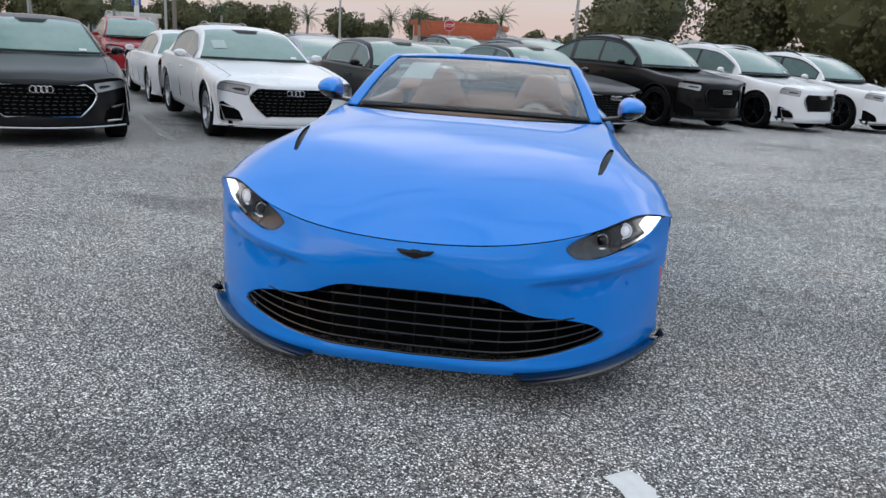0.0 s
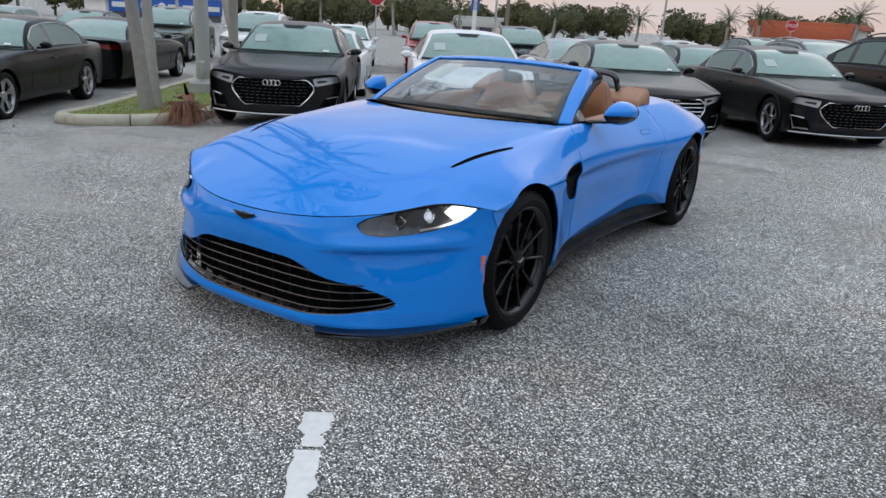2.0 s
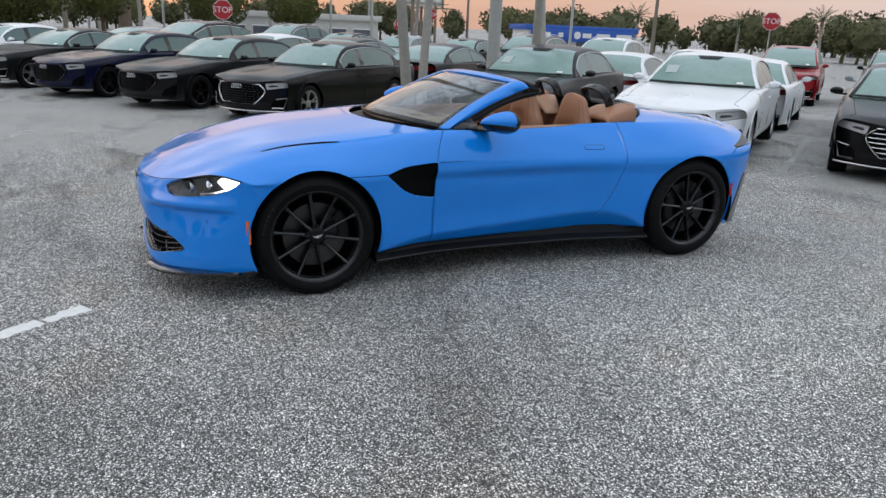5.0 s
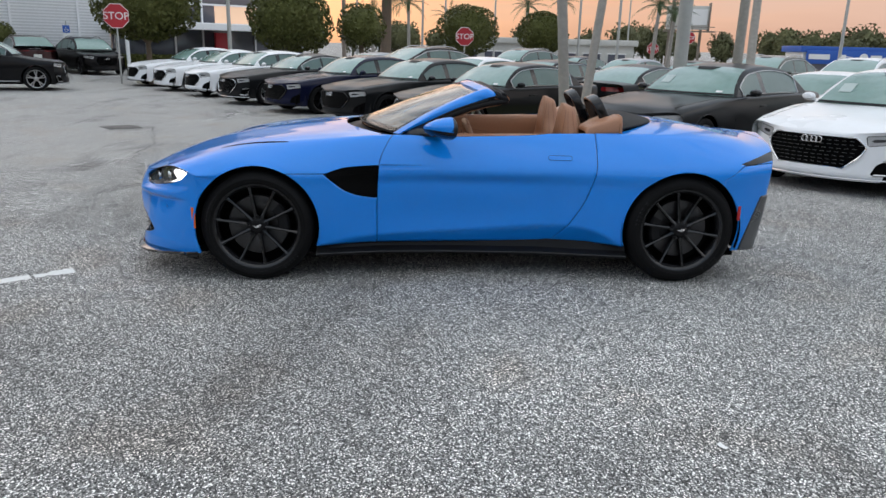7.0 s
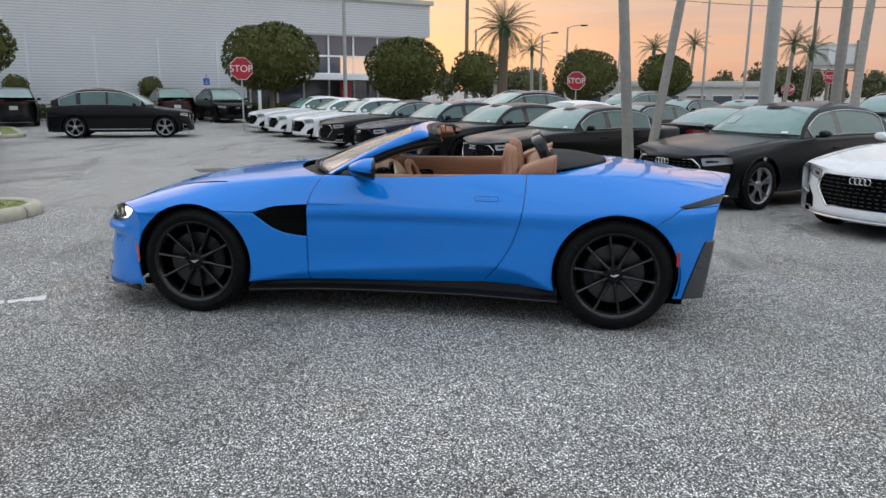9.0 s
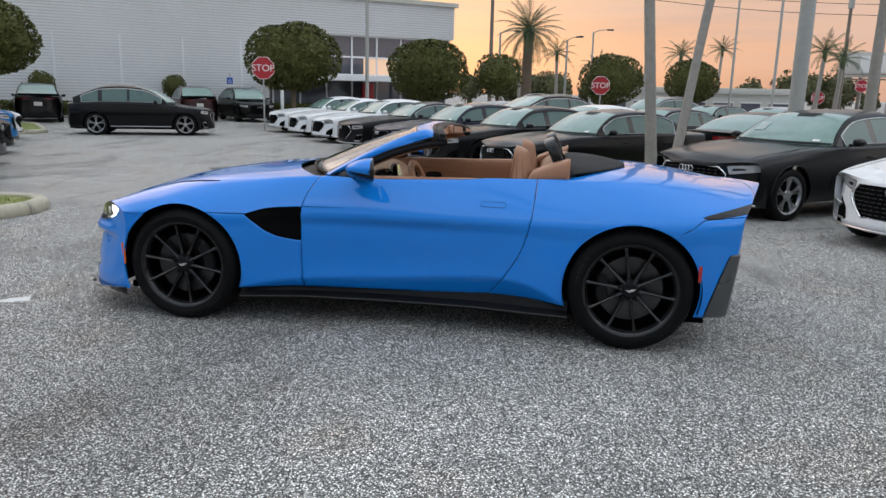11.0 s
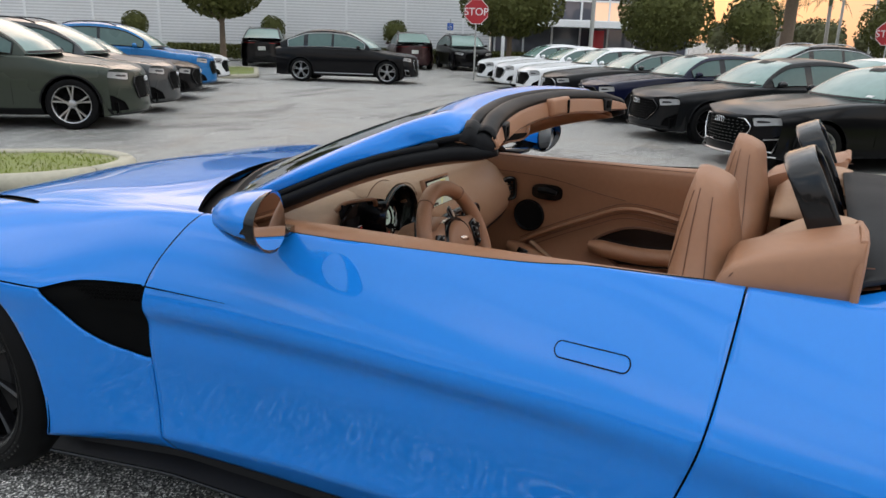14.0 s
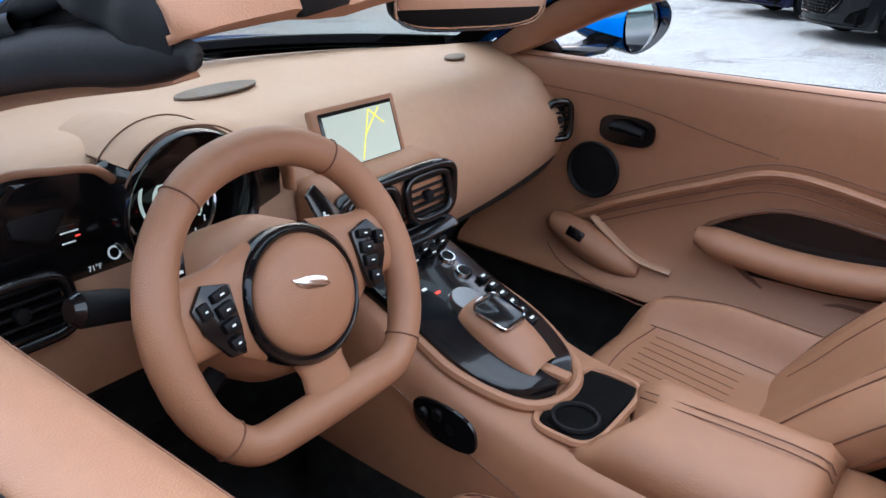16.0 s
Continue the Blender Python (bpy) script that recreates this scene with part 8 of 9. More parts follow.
# leather visor over the round dial, and brows over the side displays
def visor(x0, z0, r, y0, y1, a0, a1, drop=0.0, n=22):
    return grid(np.array([[(x0 + rr * math.cos(a), y, z0 + rr * math.sin(a) - drop * (y1 - y) / (y1 - y0)) for a in np.linspace(a0, a1, n)] for rr, y in ((r * 0.90, y0), (r * 1.02, 0.5 * (y0 + y1)), (r * 1.08, y1 - 0.006), (r * 1.05, y1), (r * 1.01, y1 - 0.002), (r * 0.97, y1 - 0.02), (r * 0.90, y0 + 0.02))]))


vs_ = part("instrument_hood", visor(0.352, 0.876, 0.092, 1.00, 1.198, 0.70, math.pi - 0.35), M_TANLIT, ih, "stitched leather visor over the dial", smooth=75)
part("visor_shell", visor(0.352, 0.876, 0.0865, 1.06, 1.212, -0.75, math.pi + 0.75, n=40), M_BLACK, ih, "gloss black dial surround", smooth=75)
for da in (0.82, 1.05):
    part("seam", line([(0.352 + 0.0985 * math.cos(a), 1.196 - 0.10 * (1 - da) * 3, 0.876 + 0.0985 * math.sin(a)) for a in np.linspace(0.5, math.pi - 0.5, 12)], 0.0011), M_STITCH, vs_)
brow = spline_rows(np.array([(0.428, 1.170, 0.920), (0.455, 1.180, 0.942), (0.490, 1.176, 0.948), (0.530, 1.140, 0.942), (0.552, 1.122, 0.920)]), 6)
part("display_brow", sweep(brow, (0, 1, 0.25), oval(0.007, 0.005, 14)), M_TAN, ih, smooth=75)
brow = spline_rows(np.array([(0.276, 1.170, 0.905), (0.245, 1.175, 0.902), (0.195, 1.160, 0.892), (0.166, 1.150, 0.868), (0.160, 1.150, 0.835)]), 6)
part("display_brow", sweep(brow, (0, 1, 0.25), oval(0.012, 0.006, 14)), M_TAN, ih, smooth=75)
G0 = np.array((0.352, 1.152, 0.872))
up_v = np.array((0, -0.27, 0.96))
dial = [G0 + 0.062 * (math.cos(a) * np.array((1, 0, 0)) + math.sin(a) * up_v) for a in np.linspace(0, 2 * math.pi, 30, endpoint=False)]
part("dial_ring", tube(np.array(dial), 0.0028, 6, closed=True), M_CHROME, ih)
M_SCREENW = glow("lit pale dial face", (0.55, 0.68, 0.60), 0.20)
M_SCREENG = glow("lit map display", (0.42, 0.46, 0.38), 0.22)
M_SCREENB = mat("dark display glass", (0.012, 0.018, 0.022), 0.08, 0, 0.05, 20, coat=1.0)
M_YEL = glow("map road yellow", (0.75, 0.65, 0.05), 0.4)
M_LIT = glow("lit figures", (0.70, 0.75, 0.75), 0.15)
M_LITR = glow("lit red figures", (0.9, 0.06, 0.04), 0.5)
cface = [G0 + np.array((0, 0.004, 0)) + 0.026 * (math.cos(a) * np.array((1, 0, 0)) + math.sin(a) * up_v) for a in np.linspace(0, 2 * math.pi, 24, endpoint=False)]
part("dial_face", (cface, [list(range(24))]), M_SCREENW, ih, smooth=0)
DM = lambda x, z, s=0.0: pose(x, 1.151 + (0.862 - z) * 0.28 + s, z, 74, 0, 180)
text_plate("gauge_figure", "0", 0.026, DM(0.352, 0.872, 0.0125), M_WIRE, ih, 0.0003)
part("dial_glow", tube([G0 + np.array((0, 0.003, 0)) + 0.041 * (math.cos(a) * np.array((1, 0, 0)) + math.sin(a) * up_v) for a in np.linspace(-0.4, 3.9, 30)], 0.0022, 5), M_SCREENW, ih)
text_plate("clock_figures", "07:48", 0.011, DM(0.235, 0.862), M_LIT, ih, 0.0003)
text_plate("temperature_figures", "71°F", 0.009, DM(0.463, 0.822), M_LIT, ih, 0.0003)
for k in range(9):
    a = 2.2 + k * 0.42
    p = G0 + np.array((0, 0.003, 0)) + 0.050 * (math.cos(a) * np.array((1, 0, 0)) + math.sin(a) * up_v)
    part("dial_tick", box(0.002, 0.001, 0.008, tuple(p)), M_LIT if k < 6 else M_LITR, ih)
for k, (x, z, w) in enumerate(((0.478, 0.868, 0.03), (0.482, 0.857, 0.022), (0.470, 0.862, 0.008))):
    part("display_bar", box(w * 0.7, 0.001, 0.0016, (x, 1.150 + (0.862 - z) * 0.28 + 0.001, z)), M_LIT if k < 2 else M_LITR, ih)
part("display_ring", tube([(0.437 + 0.007 * math.cos(a), 1.152 + (0.862 - 0.832 - 0.007 * math.sin(a)) * 0.28, 0.832 + 0.007 * math.sin(a)) for a in np.linspace(0, 6.2, 20, endpoint=False)], 0.0012, 5, closed=True), M_LIT, ih)
part("mirror_switch_pod", prism([(-0.030, -0.030), (-0.036, 0.034), (0.034, 0.030), (0.030, -0.02), (0.006, -0.044)], 0.022, pose(0.510, 1.128, 0.902, 74, 0, 180), 0.005), M_SATIN, ih)


def air_vent(c, w, h, turn, tilt, slats=6, parent=None, knob=True):
    v = part("air_vent", sweep(np.array([(*q, 0) for q in ellipse(w, h, 28, 4.0)] + [(*ellipse(w, h, 28, 4.0)[0], 0)]), (0, 0, 1), oval(0.008, 0.007, 8)), M_BLACK, parent, "black air vent", smooth=60)
    v.matrix_basis = pose(*c, 90 - tilt, 0, turn)
    o = part("vent_duct", ([(x * 0.98, y * 0.98, -0.022) for x, y in ellipse(w, h, 28, 4.0)], [list(range(28))]), M_DARK, v, smooth=0)
    for k in range(slats):
        f = (k + 0.5) / slats * 2 - 1
        if w >= h:
            part("vent_slat", box(2 * w * 0.96, 0.004, 0.018, (0, f * h * 0.92, -0.010), 0.001), M_SATIN, v)
        else:
            part("vent_slat", box(2 * w * 0.96, 0.004, 0.018, (0, f * h * 0.92, -0.010), 0.001), M_SATIN, v)
    if knob:
        part("vent_knob", moved(lathe([(0.0, 0.006), (0.008, 0.005), (0.010, 0.0), (0.008, -0.008)], 14, "z"), pose(0, 0, 0)), M_SATIN, v)
    return v


air_vent((-0.042, 1.245, 0.792), 0.052, 0.035, 180, 12, 5, dash)
air_vent((0.085, 1.245, 0.792), 0.052, 0.035, 180, 12, 5, dash)
air_vent((0.545, 1.150, 0.790), 0.055, 0.036, 180, 10, 5, dash)
air_vent((-0.628, 1.150, 0.786), 0.029, 0.042, 146, 6, 5, dash)
part("vent_bezel", sweep(np.array([(x + 0.0215, 1.238, 0.792 + z) for x, z in ellipse(0.132, 0.047, 34, 4.5)] + [(0.1535, 1.238, 0.792)]), (0, 1, 0), oval(0.012, 0.008, 8)), M_BLACK, dash, smooth=60)
part("centre_fascia", box(0.27, 0.10, 0.15, (0.02, 1.185, 0.775), 0.03, 3), M_TAN, dash)
# screen
sc_m = pose(0.022, 1.155, 0.885, 72, 0, 180)
scr = part("map_screen", box(0.182, 0.108, 0.016, (0, 0, 0), 0.006, m=sc_m), M_TAN, dash, "map screen in a tan leather surround")
part("screen_bezel", box(0.158, 0.090, 0.004, (0, 0, 0.008), 0.002, m=None), M_BLACK, scr).matrix_basis = sc_m
face = part("screen_face", box(0.148, 0.078, 0.002, (0, 0, 0.0105)), M_SCREENG, scr)
face.matrix_basis = sc_m
for k, (p, q) in enumerate((((0.012, -0.036), (-0.022, 0.036)), ((-0.022, 0.036), (-0.05, 0.01)), ((-0.005, 0.0), (-0.045, 0.036)))):
    r_ = part("map_road", tube([(-p[0], p[1], 0.012), (-q[0], q[1], 0.012)], 0.0012, 4), M_YEL, scr)
    r_.matrix_basis = sc_m
kb = part("screen_bar", box(0.03, 0.008, 0.001, (-0.05, -0.033, 0.0118)), M_SCREENB, scr)
kb.matrix_basis = sc_m
part("screen_stand", box(0.15, 0.08, 0.05, (0.022, 1.11, 0.845), 0.02), M_TAN, dash)
# climate controls
hv = part("climate_panel", box(0.20, 0.03, 0.075, (0, 0, 0), 0.010, m=pose(0.005, 1.245, 0.712, -28, 0, 0)), M_BLACK, dash, "black climate controls")
for x in (-0.085, 0.095):
    part("rotary_knob", moved(lathe([(0.020, 0.0), (0.021, 0.016), (0.017, 0.020), (0.0, 0.019)], 20, "z"), pose(x, 1.255, 0.718, -118, 0, 0) @ pose(0, 0, 0, 180, 0, 0) @ pose(0, 0, 0)), M_SATIN, hv)
    part("knob_ring", moved(lathe([(0.021, 0.012), (0.0225, 0.014), (0.021, 0.016)], 20, "z"), pose(x, 1.255, 0.718, -118, 0, 0) @ pose(0, 0, 0, 180, 0, 0)), M_CHROME, hv)
for k in range(6):
    part("switch", box(0.020, 0.012, 0.022, (0, 0, 0), 0.003, m=pose(-0.05 + 0.022 * k, 1.262, 0.716 - 0.012 * (k % 2), -28, 0, 0)), M_SATIN, hv)
    part("switch_mark", box(0.008, 0.001, 0.003, (-0.05 + 0.022 * k, 1.2695, 0.717 - 0.012 * (k % 2))), M_LIT, hv)

# ---- centre console ----
con = []
for y, z, w in ((1.16, 0.70, 0.125), (1.25, 0.670, 0.128), (1.33, 0.635, 0.130), (1.42, 0.600, 0.130), (1.50, 0.572, 0.130), (1.60, 0.560, 0.130), (1.75, 0.556, 0.13), (2.0, 0.552, 0.13), (2.15, 0.55, 0.13)):
    con.append([(w + 0.050, y, 0.24), (w + 0.032, y, z - 0.16), (w + 0.012, y, z - 0.045), (w, y, z - 0.014), (w - 0.014, y, z - 0.002), (0.0, y, z), (-w + 0.014, y, z - 0.002), (-w, y, z - 0.014), (-w - 0.012, y, z - 0.045), (-w - 0.032, y, z - 0.16), (-w - 0.050, y, 0.24)])
conV = grid(spline_rows(np.array(con), 4), flip=False)
console = part("centre_console", clip(*conV, lambda V: V[:, 2] - 0.415), M_TAN, cabin, "tan leather centre console", smooth=50)
part("console_base", clip(*conV, lambda V: 0.415 - V[:, 2]), M_CARPET, console, smooth=50)
part("seam", line([(0.15, 1.30, 0.585), (0.152, 1.45, 0.53), (0.156, 1.58, 0.49), (0.162, 1.66, 0.44)], 0.0018), M_STITCH, console)
zt = curve((1.16, 0.70), (1.25, 0.670), (1.33, 0.635), (1.42, 0.600), (1.50, 0.572), (1.60, 0.560), (2.0, 0.552))
gl_rows = []
for y in np.linspace(1.20, 1.535, 22):
    w = 0.105 * (1 - max(0, (y - 1.40) / 0.137) ** 2.2 * 0.99) ** 0.5 if y > 1.40 else 0.105
    w = max(w, 0.004)
    gl_rows.append([(w, y, float(zt(y)) + 0.000), (w * 0.99, y, float(zt(y)) + 0.020), (w * 0.90, y, float(zt(y)) + 0.026), (0, y, float(zt(y)) + 0.026), (-w * 0.90, y, float(zt(y)) + 0.026), (-w * 0.99, y, float(zt(y)) + 0.020), (-w, y, float(zt(y)) + 0.0)])
pan = part("gear_panel", grid(np.array(gl_rows)), M_BLACK, console, "gloss black gear panel", smooth=50)
for k in range(2):
    part("round_button", moved(lathe([(0.0, 0.006), (0.013, 0.006), (0.015, 0.0)], 20, "z"), pose(-0.055, 1.275 + 0.034 * k, float(zt(1.275 + 0.034 * k)) + 0.026, -20, 0, 0)), M_CHROME, pan)
    part("button_face", moved(lathe([(0.0, 0.0075), (0.010, 0.007)], 18, "z"), pose(-0.055, 1.275 + 0.034 * k, float(zt(1.275 + 0.034 * k)) + 0.026, -20, 0, 0)), M_SATIN, pan)
for k in range(6):
    y = 1.335 + 0.020 * k
    b_ = part("console_key", box(0.020, 0.014, 0.008, (0, 0, 0), 0.002, m=pose(-0.075 + 0.0012 * k, y, float(zt(y)) + 0.028, -20, 0, 0)), M_SATIN, pan)
    part("key_mark", box(0.009, 0.004, 0.001, (0, 0, 0), m=pose(-0.075 + 0.0012 * k, y, float(zt(y)) + 0.0325, -20, 0, 0)), M_LIT, b_)
for k in range(5):
    y = 1.29 + 0.014 * k
    part("lit_mark", box(0.010, 0.005, 0.001, (0, 0, 0), m=pose(0.055 - 0.016 * k, y, float(zt(y)) + 0.0275, -20, 0, 0)), M_LITR if k == 2 else M_LIT, pan)
part("rotary_dial", moved(lathe([(0.0, 0.012), (0.026, 0.012), (0.028, 0.008), (0.028, 0.0)], 26, "z"), pose(0.0, 1.355, float(zt(1.355)) + 0.026, -20, 0, 0)), M_SILVER, pan)
pad_rows = []
for v_ in np.linspace(0, 1, 14):
    y = 1.368 + 0.135 * v_
    w = 0.047 * math.sin(math.pi * min(0.92, 0.22 + 0.62 * v_)) ** 0.5
    h_ = 0.038 * math.sin(math.pi * min(0.97, 0.10 + 0.87 * v_)) ** 0.5
    pad_rows.append([(w * math.cos(a), y, float(zt(y)) + 0.022 + h_ * math.sin(a) ** 0.7 if math.sin(a) > 0 else float(zt(y)) + 0.022) for a in np.linspace(0.0, math.pi, 13)])
pd = part("palm_rest", grid(np.array(pad_rows)), M_TAN, pan, "tan leather palm rest", smooth=60)
part("touch_pad", box(0.062, 0.060, 0.006, (0, 0, 0), 0.006, m=pose(0.0, 1.418, float(zt(1.418)) + 0.0595, -17, 0, 0)), M_BLACK, pd)
part("touch_pad_rim", tube([(0.033 * math.copysign(abs(math.cos(a)) ** 0.5, math.cos(a)), 1.418 + 0.032 * math.copysign(abs(math.sin(a)) ** 0.5, math.sin(a)), float(zt(1.418 + 0.032 * math.sin(a))) + 0.061) for a in np.linspace(0, 6.28, 28, endpoint=False)], 0.0018, 5, closed=True), M_CHROME, pd)
part("console_rim", tube(spline_rows(np.array([(0.105, 1.33, float(zt(1.33)) + 0.005), (0.108, 1.42, float(zt(1.42)) + 0.005), (0.07, 1.515, float(zt(1.515)) + 0.004), (0.0, 1.545, float(zt(1.545)) + 0.004), (-0.07, 1.515, float(zt(1.515)) + 0.004), (-0.108, 1.42, float(zt(1.42)) + 0.005), (-0.105, 1.33, float(zt(1.33)) + 0.005)]), 5), 0.010, 8), M_TAN, pan)
part("tongue", box(0.022, 0.05, 0.014, (0.0, 1.520, float(zt(1.52)) + 0.026), 0.006), M_TAN, pan)
# flat slab, the shade of the recess is in its black colour
cub = part("cup_holder", box(0.165, 0.085, 0.012, (0.0, 1.578, 0.5625), 0.005), M_DARK, console, "cup holder, its recess shade painted black")
part("cup_ring", tube([(0.045 + 0.032 * math.cos(a), 1.580 + 0.032 * math.sin(a), 0.571) for a in np.linspace(0, 6.28, 24, endpoint=False)], 0.004, 6, closed=True), M_SATIN, cub)
part("cubby_rim", tube([(0.092 * math.copysign(abs(math.cos(a)) ** 0.5, math.cos(a)), 1.578 + 0.050 * math.copysign(abs(math.sin(a)) ** 0.5, math.sin(a)), 0.566) for a in np.linspace(0, 6.28, 30, endpoint=False)], 0.006, 6, closed=True), M_TAN, cub)
lidr = []
for v_ in np.linspace(0, 1, 14):
    y = 1.612 + 0.285 * v_
    h_ = 0.055 * min(1, (0.25 + 5 * v_)) * (1 if v_ < 0.96 else 0.6)
    row = []
    for u_ in np.linspace(-1, 1, 15):
        e_ = 1 - abs(u_) ** 6
        dip = -0.02 * math.exp(-((u_) / 0.35) ** 2) * max(0, 1 - 8 * v_)
        row.append((0.112 * u_, y - 0.018 * abs(u_) * (1 - v_) + 0.02 * (1 - v_) * (1 - u_ * u_), 0.552 + h_ * e_ + dip))
    lidr.append(row)
lid = part("console_lid", grid(np.array(lidr)), M_TAN, console, "tan leather armrest lid", smooth=60, solid=0.012)
for x in (-0.012, -0.030):
    part("seam", line([(x, 1.645, 0.603), (x, 1.75, 0.6095), (x, 1.87, 0.6095), (x, 1.892, 0.592)], 0.0012), M_STITCH, lid)
part("seat_switch_panel", prism([(a, b) for a, b in ellipse(0.066, 0.033, 26, 2.6)], 0.006, Matrix(((0.18, 0.0, 0.98, 0.158), (0.97, -0.15, 0.0, 1.440), (0.15, 0.97, -0.2, 0.560), (0, 0, 0, 1))), 0.002), M_BLACK, console, "black oval seat switches")
for a_, b_ in ((1.405, 0.563), (1.43, 0.572), (1.455, 0.560), (1.475, 0.552)):
    part("seat_switch", moved(lathe([(0.0, 0.007), (0.008, 0.006), (0.010, 0.0)], 12), pose(0.162, a_, b_)), M_SATIN, console)

# ---- steering wheel ----
TILT_W = radians(22)
ux, uu_, un = np.array((1.0, 0, 0)), np.array((0, -math.sin(TILT_W), math.cos(TILT_W))), np.array((0, math.cos(TILT_W), math.sin(TILT_W)))
WC = np.array((0.363, 1.39, 0.826))
wp = lambda a, b, c=0.0: WC + a * ux + b * uu_ + c * un
M_W = Matrix([[ux[i], uu_[i], un[i], WC[i]] for i in range(3)] + [[0, 0, 0, 1]])
stw = new("steering_wheel")
stw.parent = cabin
stw["label"] = "tan leather steering wheel with a flat bottom"
ang = np.linspace(0, 2 * math.pi, 72, endpoint=False)
rimp = []
for a in ang:
    c_, s_ = math.cos(a), math.sin(a)
    x_, y_ = 0.158 * math.copysign(abs(c_) ** 0.92, c_), 0.160 * s_
    if s_ < 0:
        x_ = 0.158 * math.copysign(abs(c_) ** 0.80, c_)
        y_ = -0.126 * min(1, 1.25 * abs(s_)) ** 0.9
    rimp.append(wp(x_, y_, 0.0))
rimp = np.array(rimp)
for _ in range(3):
    rimp = 0.25 * np.roll(rimp, 1, 0) + 0.5 * rimp + 0.25 * np.roll(rimp, -1, 0)
rr_ = 0.0200 + 0.0020 * np.cos(2 * ang) ** 2
part("rim", tube(rimp, rr_, 14, closed=True), M_TAN, stw, smooth=75)
for k in (11, 25, 44, 46 + 18):
    nrm_ = rimp[(k + 1) % 72] - rimp[k - 1]
    nrm_ /= np.linalg.norm(nrm_)
    b1 = np.cross(nrm_, un)
    part("seam", tube([rimp[k] + (rr_[k] + 0.0006) * (math.cos(q) * b1 + math.sin(q) * un) for q in np.linspace(0, 6.28, 18, endpoint=False)], 0.0011, 5, closed=True), M_STITCH, stw)
boss = lathe([(0.0, 0.030), (0.050, 0.028), (0.062, 0.022), (0.066, 0.012), (0.066, -0.03)], 40, "z")
part("hub_pad", moved(boss, M_W @ Matrix.Diagonal((1.0, 1.0, 1.0, 1))), M_TAN, stw, smooth=60)
part("hub_ring", moved(lathe([(0.0655, -0.01), (0.0655, 0.016), (0.0695, 0.019), (0.0755, 0.014), (0.076, -0.012)], 40, "z"), M_W), M_BLACK, stw, smooth=60)
eb = [(-0.026, -0.004), (-0.020, 0.004), (-0.006, 0.006), (0.006, 0.006), (0.020, 0.004), (0.026, 0.004), (0.018, -0.003), (0.006, -0.006), (-0.006, -0.006), (-0.016, -0.006)]
part("hub_emblem", prism([(a * 0.95, b * 1.1) for a, b in eb], 0.003, M_W @ pose(0, 0.012, 0.0285, 0, 0, 14), 0.0006), M_CHROME, stw, "bright winged emblem")


def spoke_(pts, wds, th):
    rows = []
    P = spline_rows(np.array([(*p, 0) for p in pts]), 4)[:, :2]
    Wd = np.interp(np.linspace(0, 1, len(P)), np.linspace(0, 1, len(wds)), wds)
    T = np.gradient(P, axis=0)
    T /= np.linalg.norm(T, axis=1)[:, None]
    for p, t, w in zip(P, T, Wd):
        n2 = np.array((-t[1], t[0]))
        rows.append([wp(*(p + n2 * w * math.cos(a)), th * math.sin(a)) for a in np.linspace(0, 2 * math.pi, 14, endpoint=False)])
    return grid(np.array(rows), closed=True)


part("spoke", spoke_([(0.05, 0.012), (0.10, 0.020), (0.160, 0.018)], (0.062, 0.042, 0.040), 0.013), M_TAN, stw, smooth=75)
part("spoke", spoke_([(-0.05, 0.012), (-0.10, 0.020), (-0.160, 0.018)], (0.062, 0.042, 0.040), 0.013), M_TAN, stw, smooth=75)
part("spoke", spoke_([(0.0, -0.05), (-0.002, -0.085), (-0.004, -0.128)], (0.040, 0.030, 0.036), 0.012), M_TAN, stw, smooth=75)
part("shroud", moved(lathe([(0.066, -0.005), (0.085, -0.025), (0.095, -0.07), (0.09, -0.14)], 30, "z"), M_W), M_TAN, stw, smooth=60)
for sg in (1, -1):
    po = [(0.083, 0.042), (0.112, 0.050), (0.130, 0.030), (0.124, 0.004), (0.105, -0.026), (0.088, -0.028), (0.084, 0.0)]
    po = [(sg * a, b) for a, b in po]
    keys = part("switch_pod", prism(po if sg > 0 else po[::-1], 0.008, M_W @ pose(0, 0, 0.010), 0.002), M_BLACK, stw, "black wheel switches")
    for k, (a, b, w, h) in enumerate(((0.098, 0.036, 0.020, 0.010), (0.097, 0.020, 0.018, 0.014), (0.097, 0.004, 0.018, 0.012), (0.119, 0.026, 0.012, 0.016), (0.097, -0.014, 0.014, 0.012))):
        q_ = part("switch", box(w, h, 0.006, (0, 0, 0), 0.002, m=M_W @ pose(sg * a, b, 0.021, 0, 0, -sg * 12)), M_SATIN, keys)
        part("switch_mark", box(w * 0.24, 0.0016, 0.0008, (0, 0, 0), m=M_W @ pose(sg * a, b, 0.0245, 0, 0, -sg * 12)), M_LIT, q_)
    pdl = [(sg * 0.105, -0.01), (sg * 0.150, 0.015), (sg * 0.160, 0.075), (sg * 0.135, 0.115), (sg * 0.118, 0.105), (sg * 0.128, 0.06)]
    pp = part("shift_paddle", prism(pdl if sg < 0 else pdl[::-1], 0.006, M_W @ pose(-sg * 0.035, -0.012, -0.045), 0.002), M_BLACK, stw, "black shift paddle")
    part("paddle_mark", box(0.012, 0.003, 0.001, (0, 0, 0), m=M_W @ pose(sg * 0.100, 0.062, -0.038)), M_LIT, pp)
    if sg < 0:
        part("paddle_mark", box(0.003, 0.012, 0.001, (0, 0, 0), m=M_W @ pose(sg * 0.100, 0.062, -0.038)), M_LIT, pp)
part("column", tube([wp(0, 0, -0.02), wp(0, -0.03, -0.22)], (0.06, 0.07), 16), M_SATIN, stw)
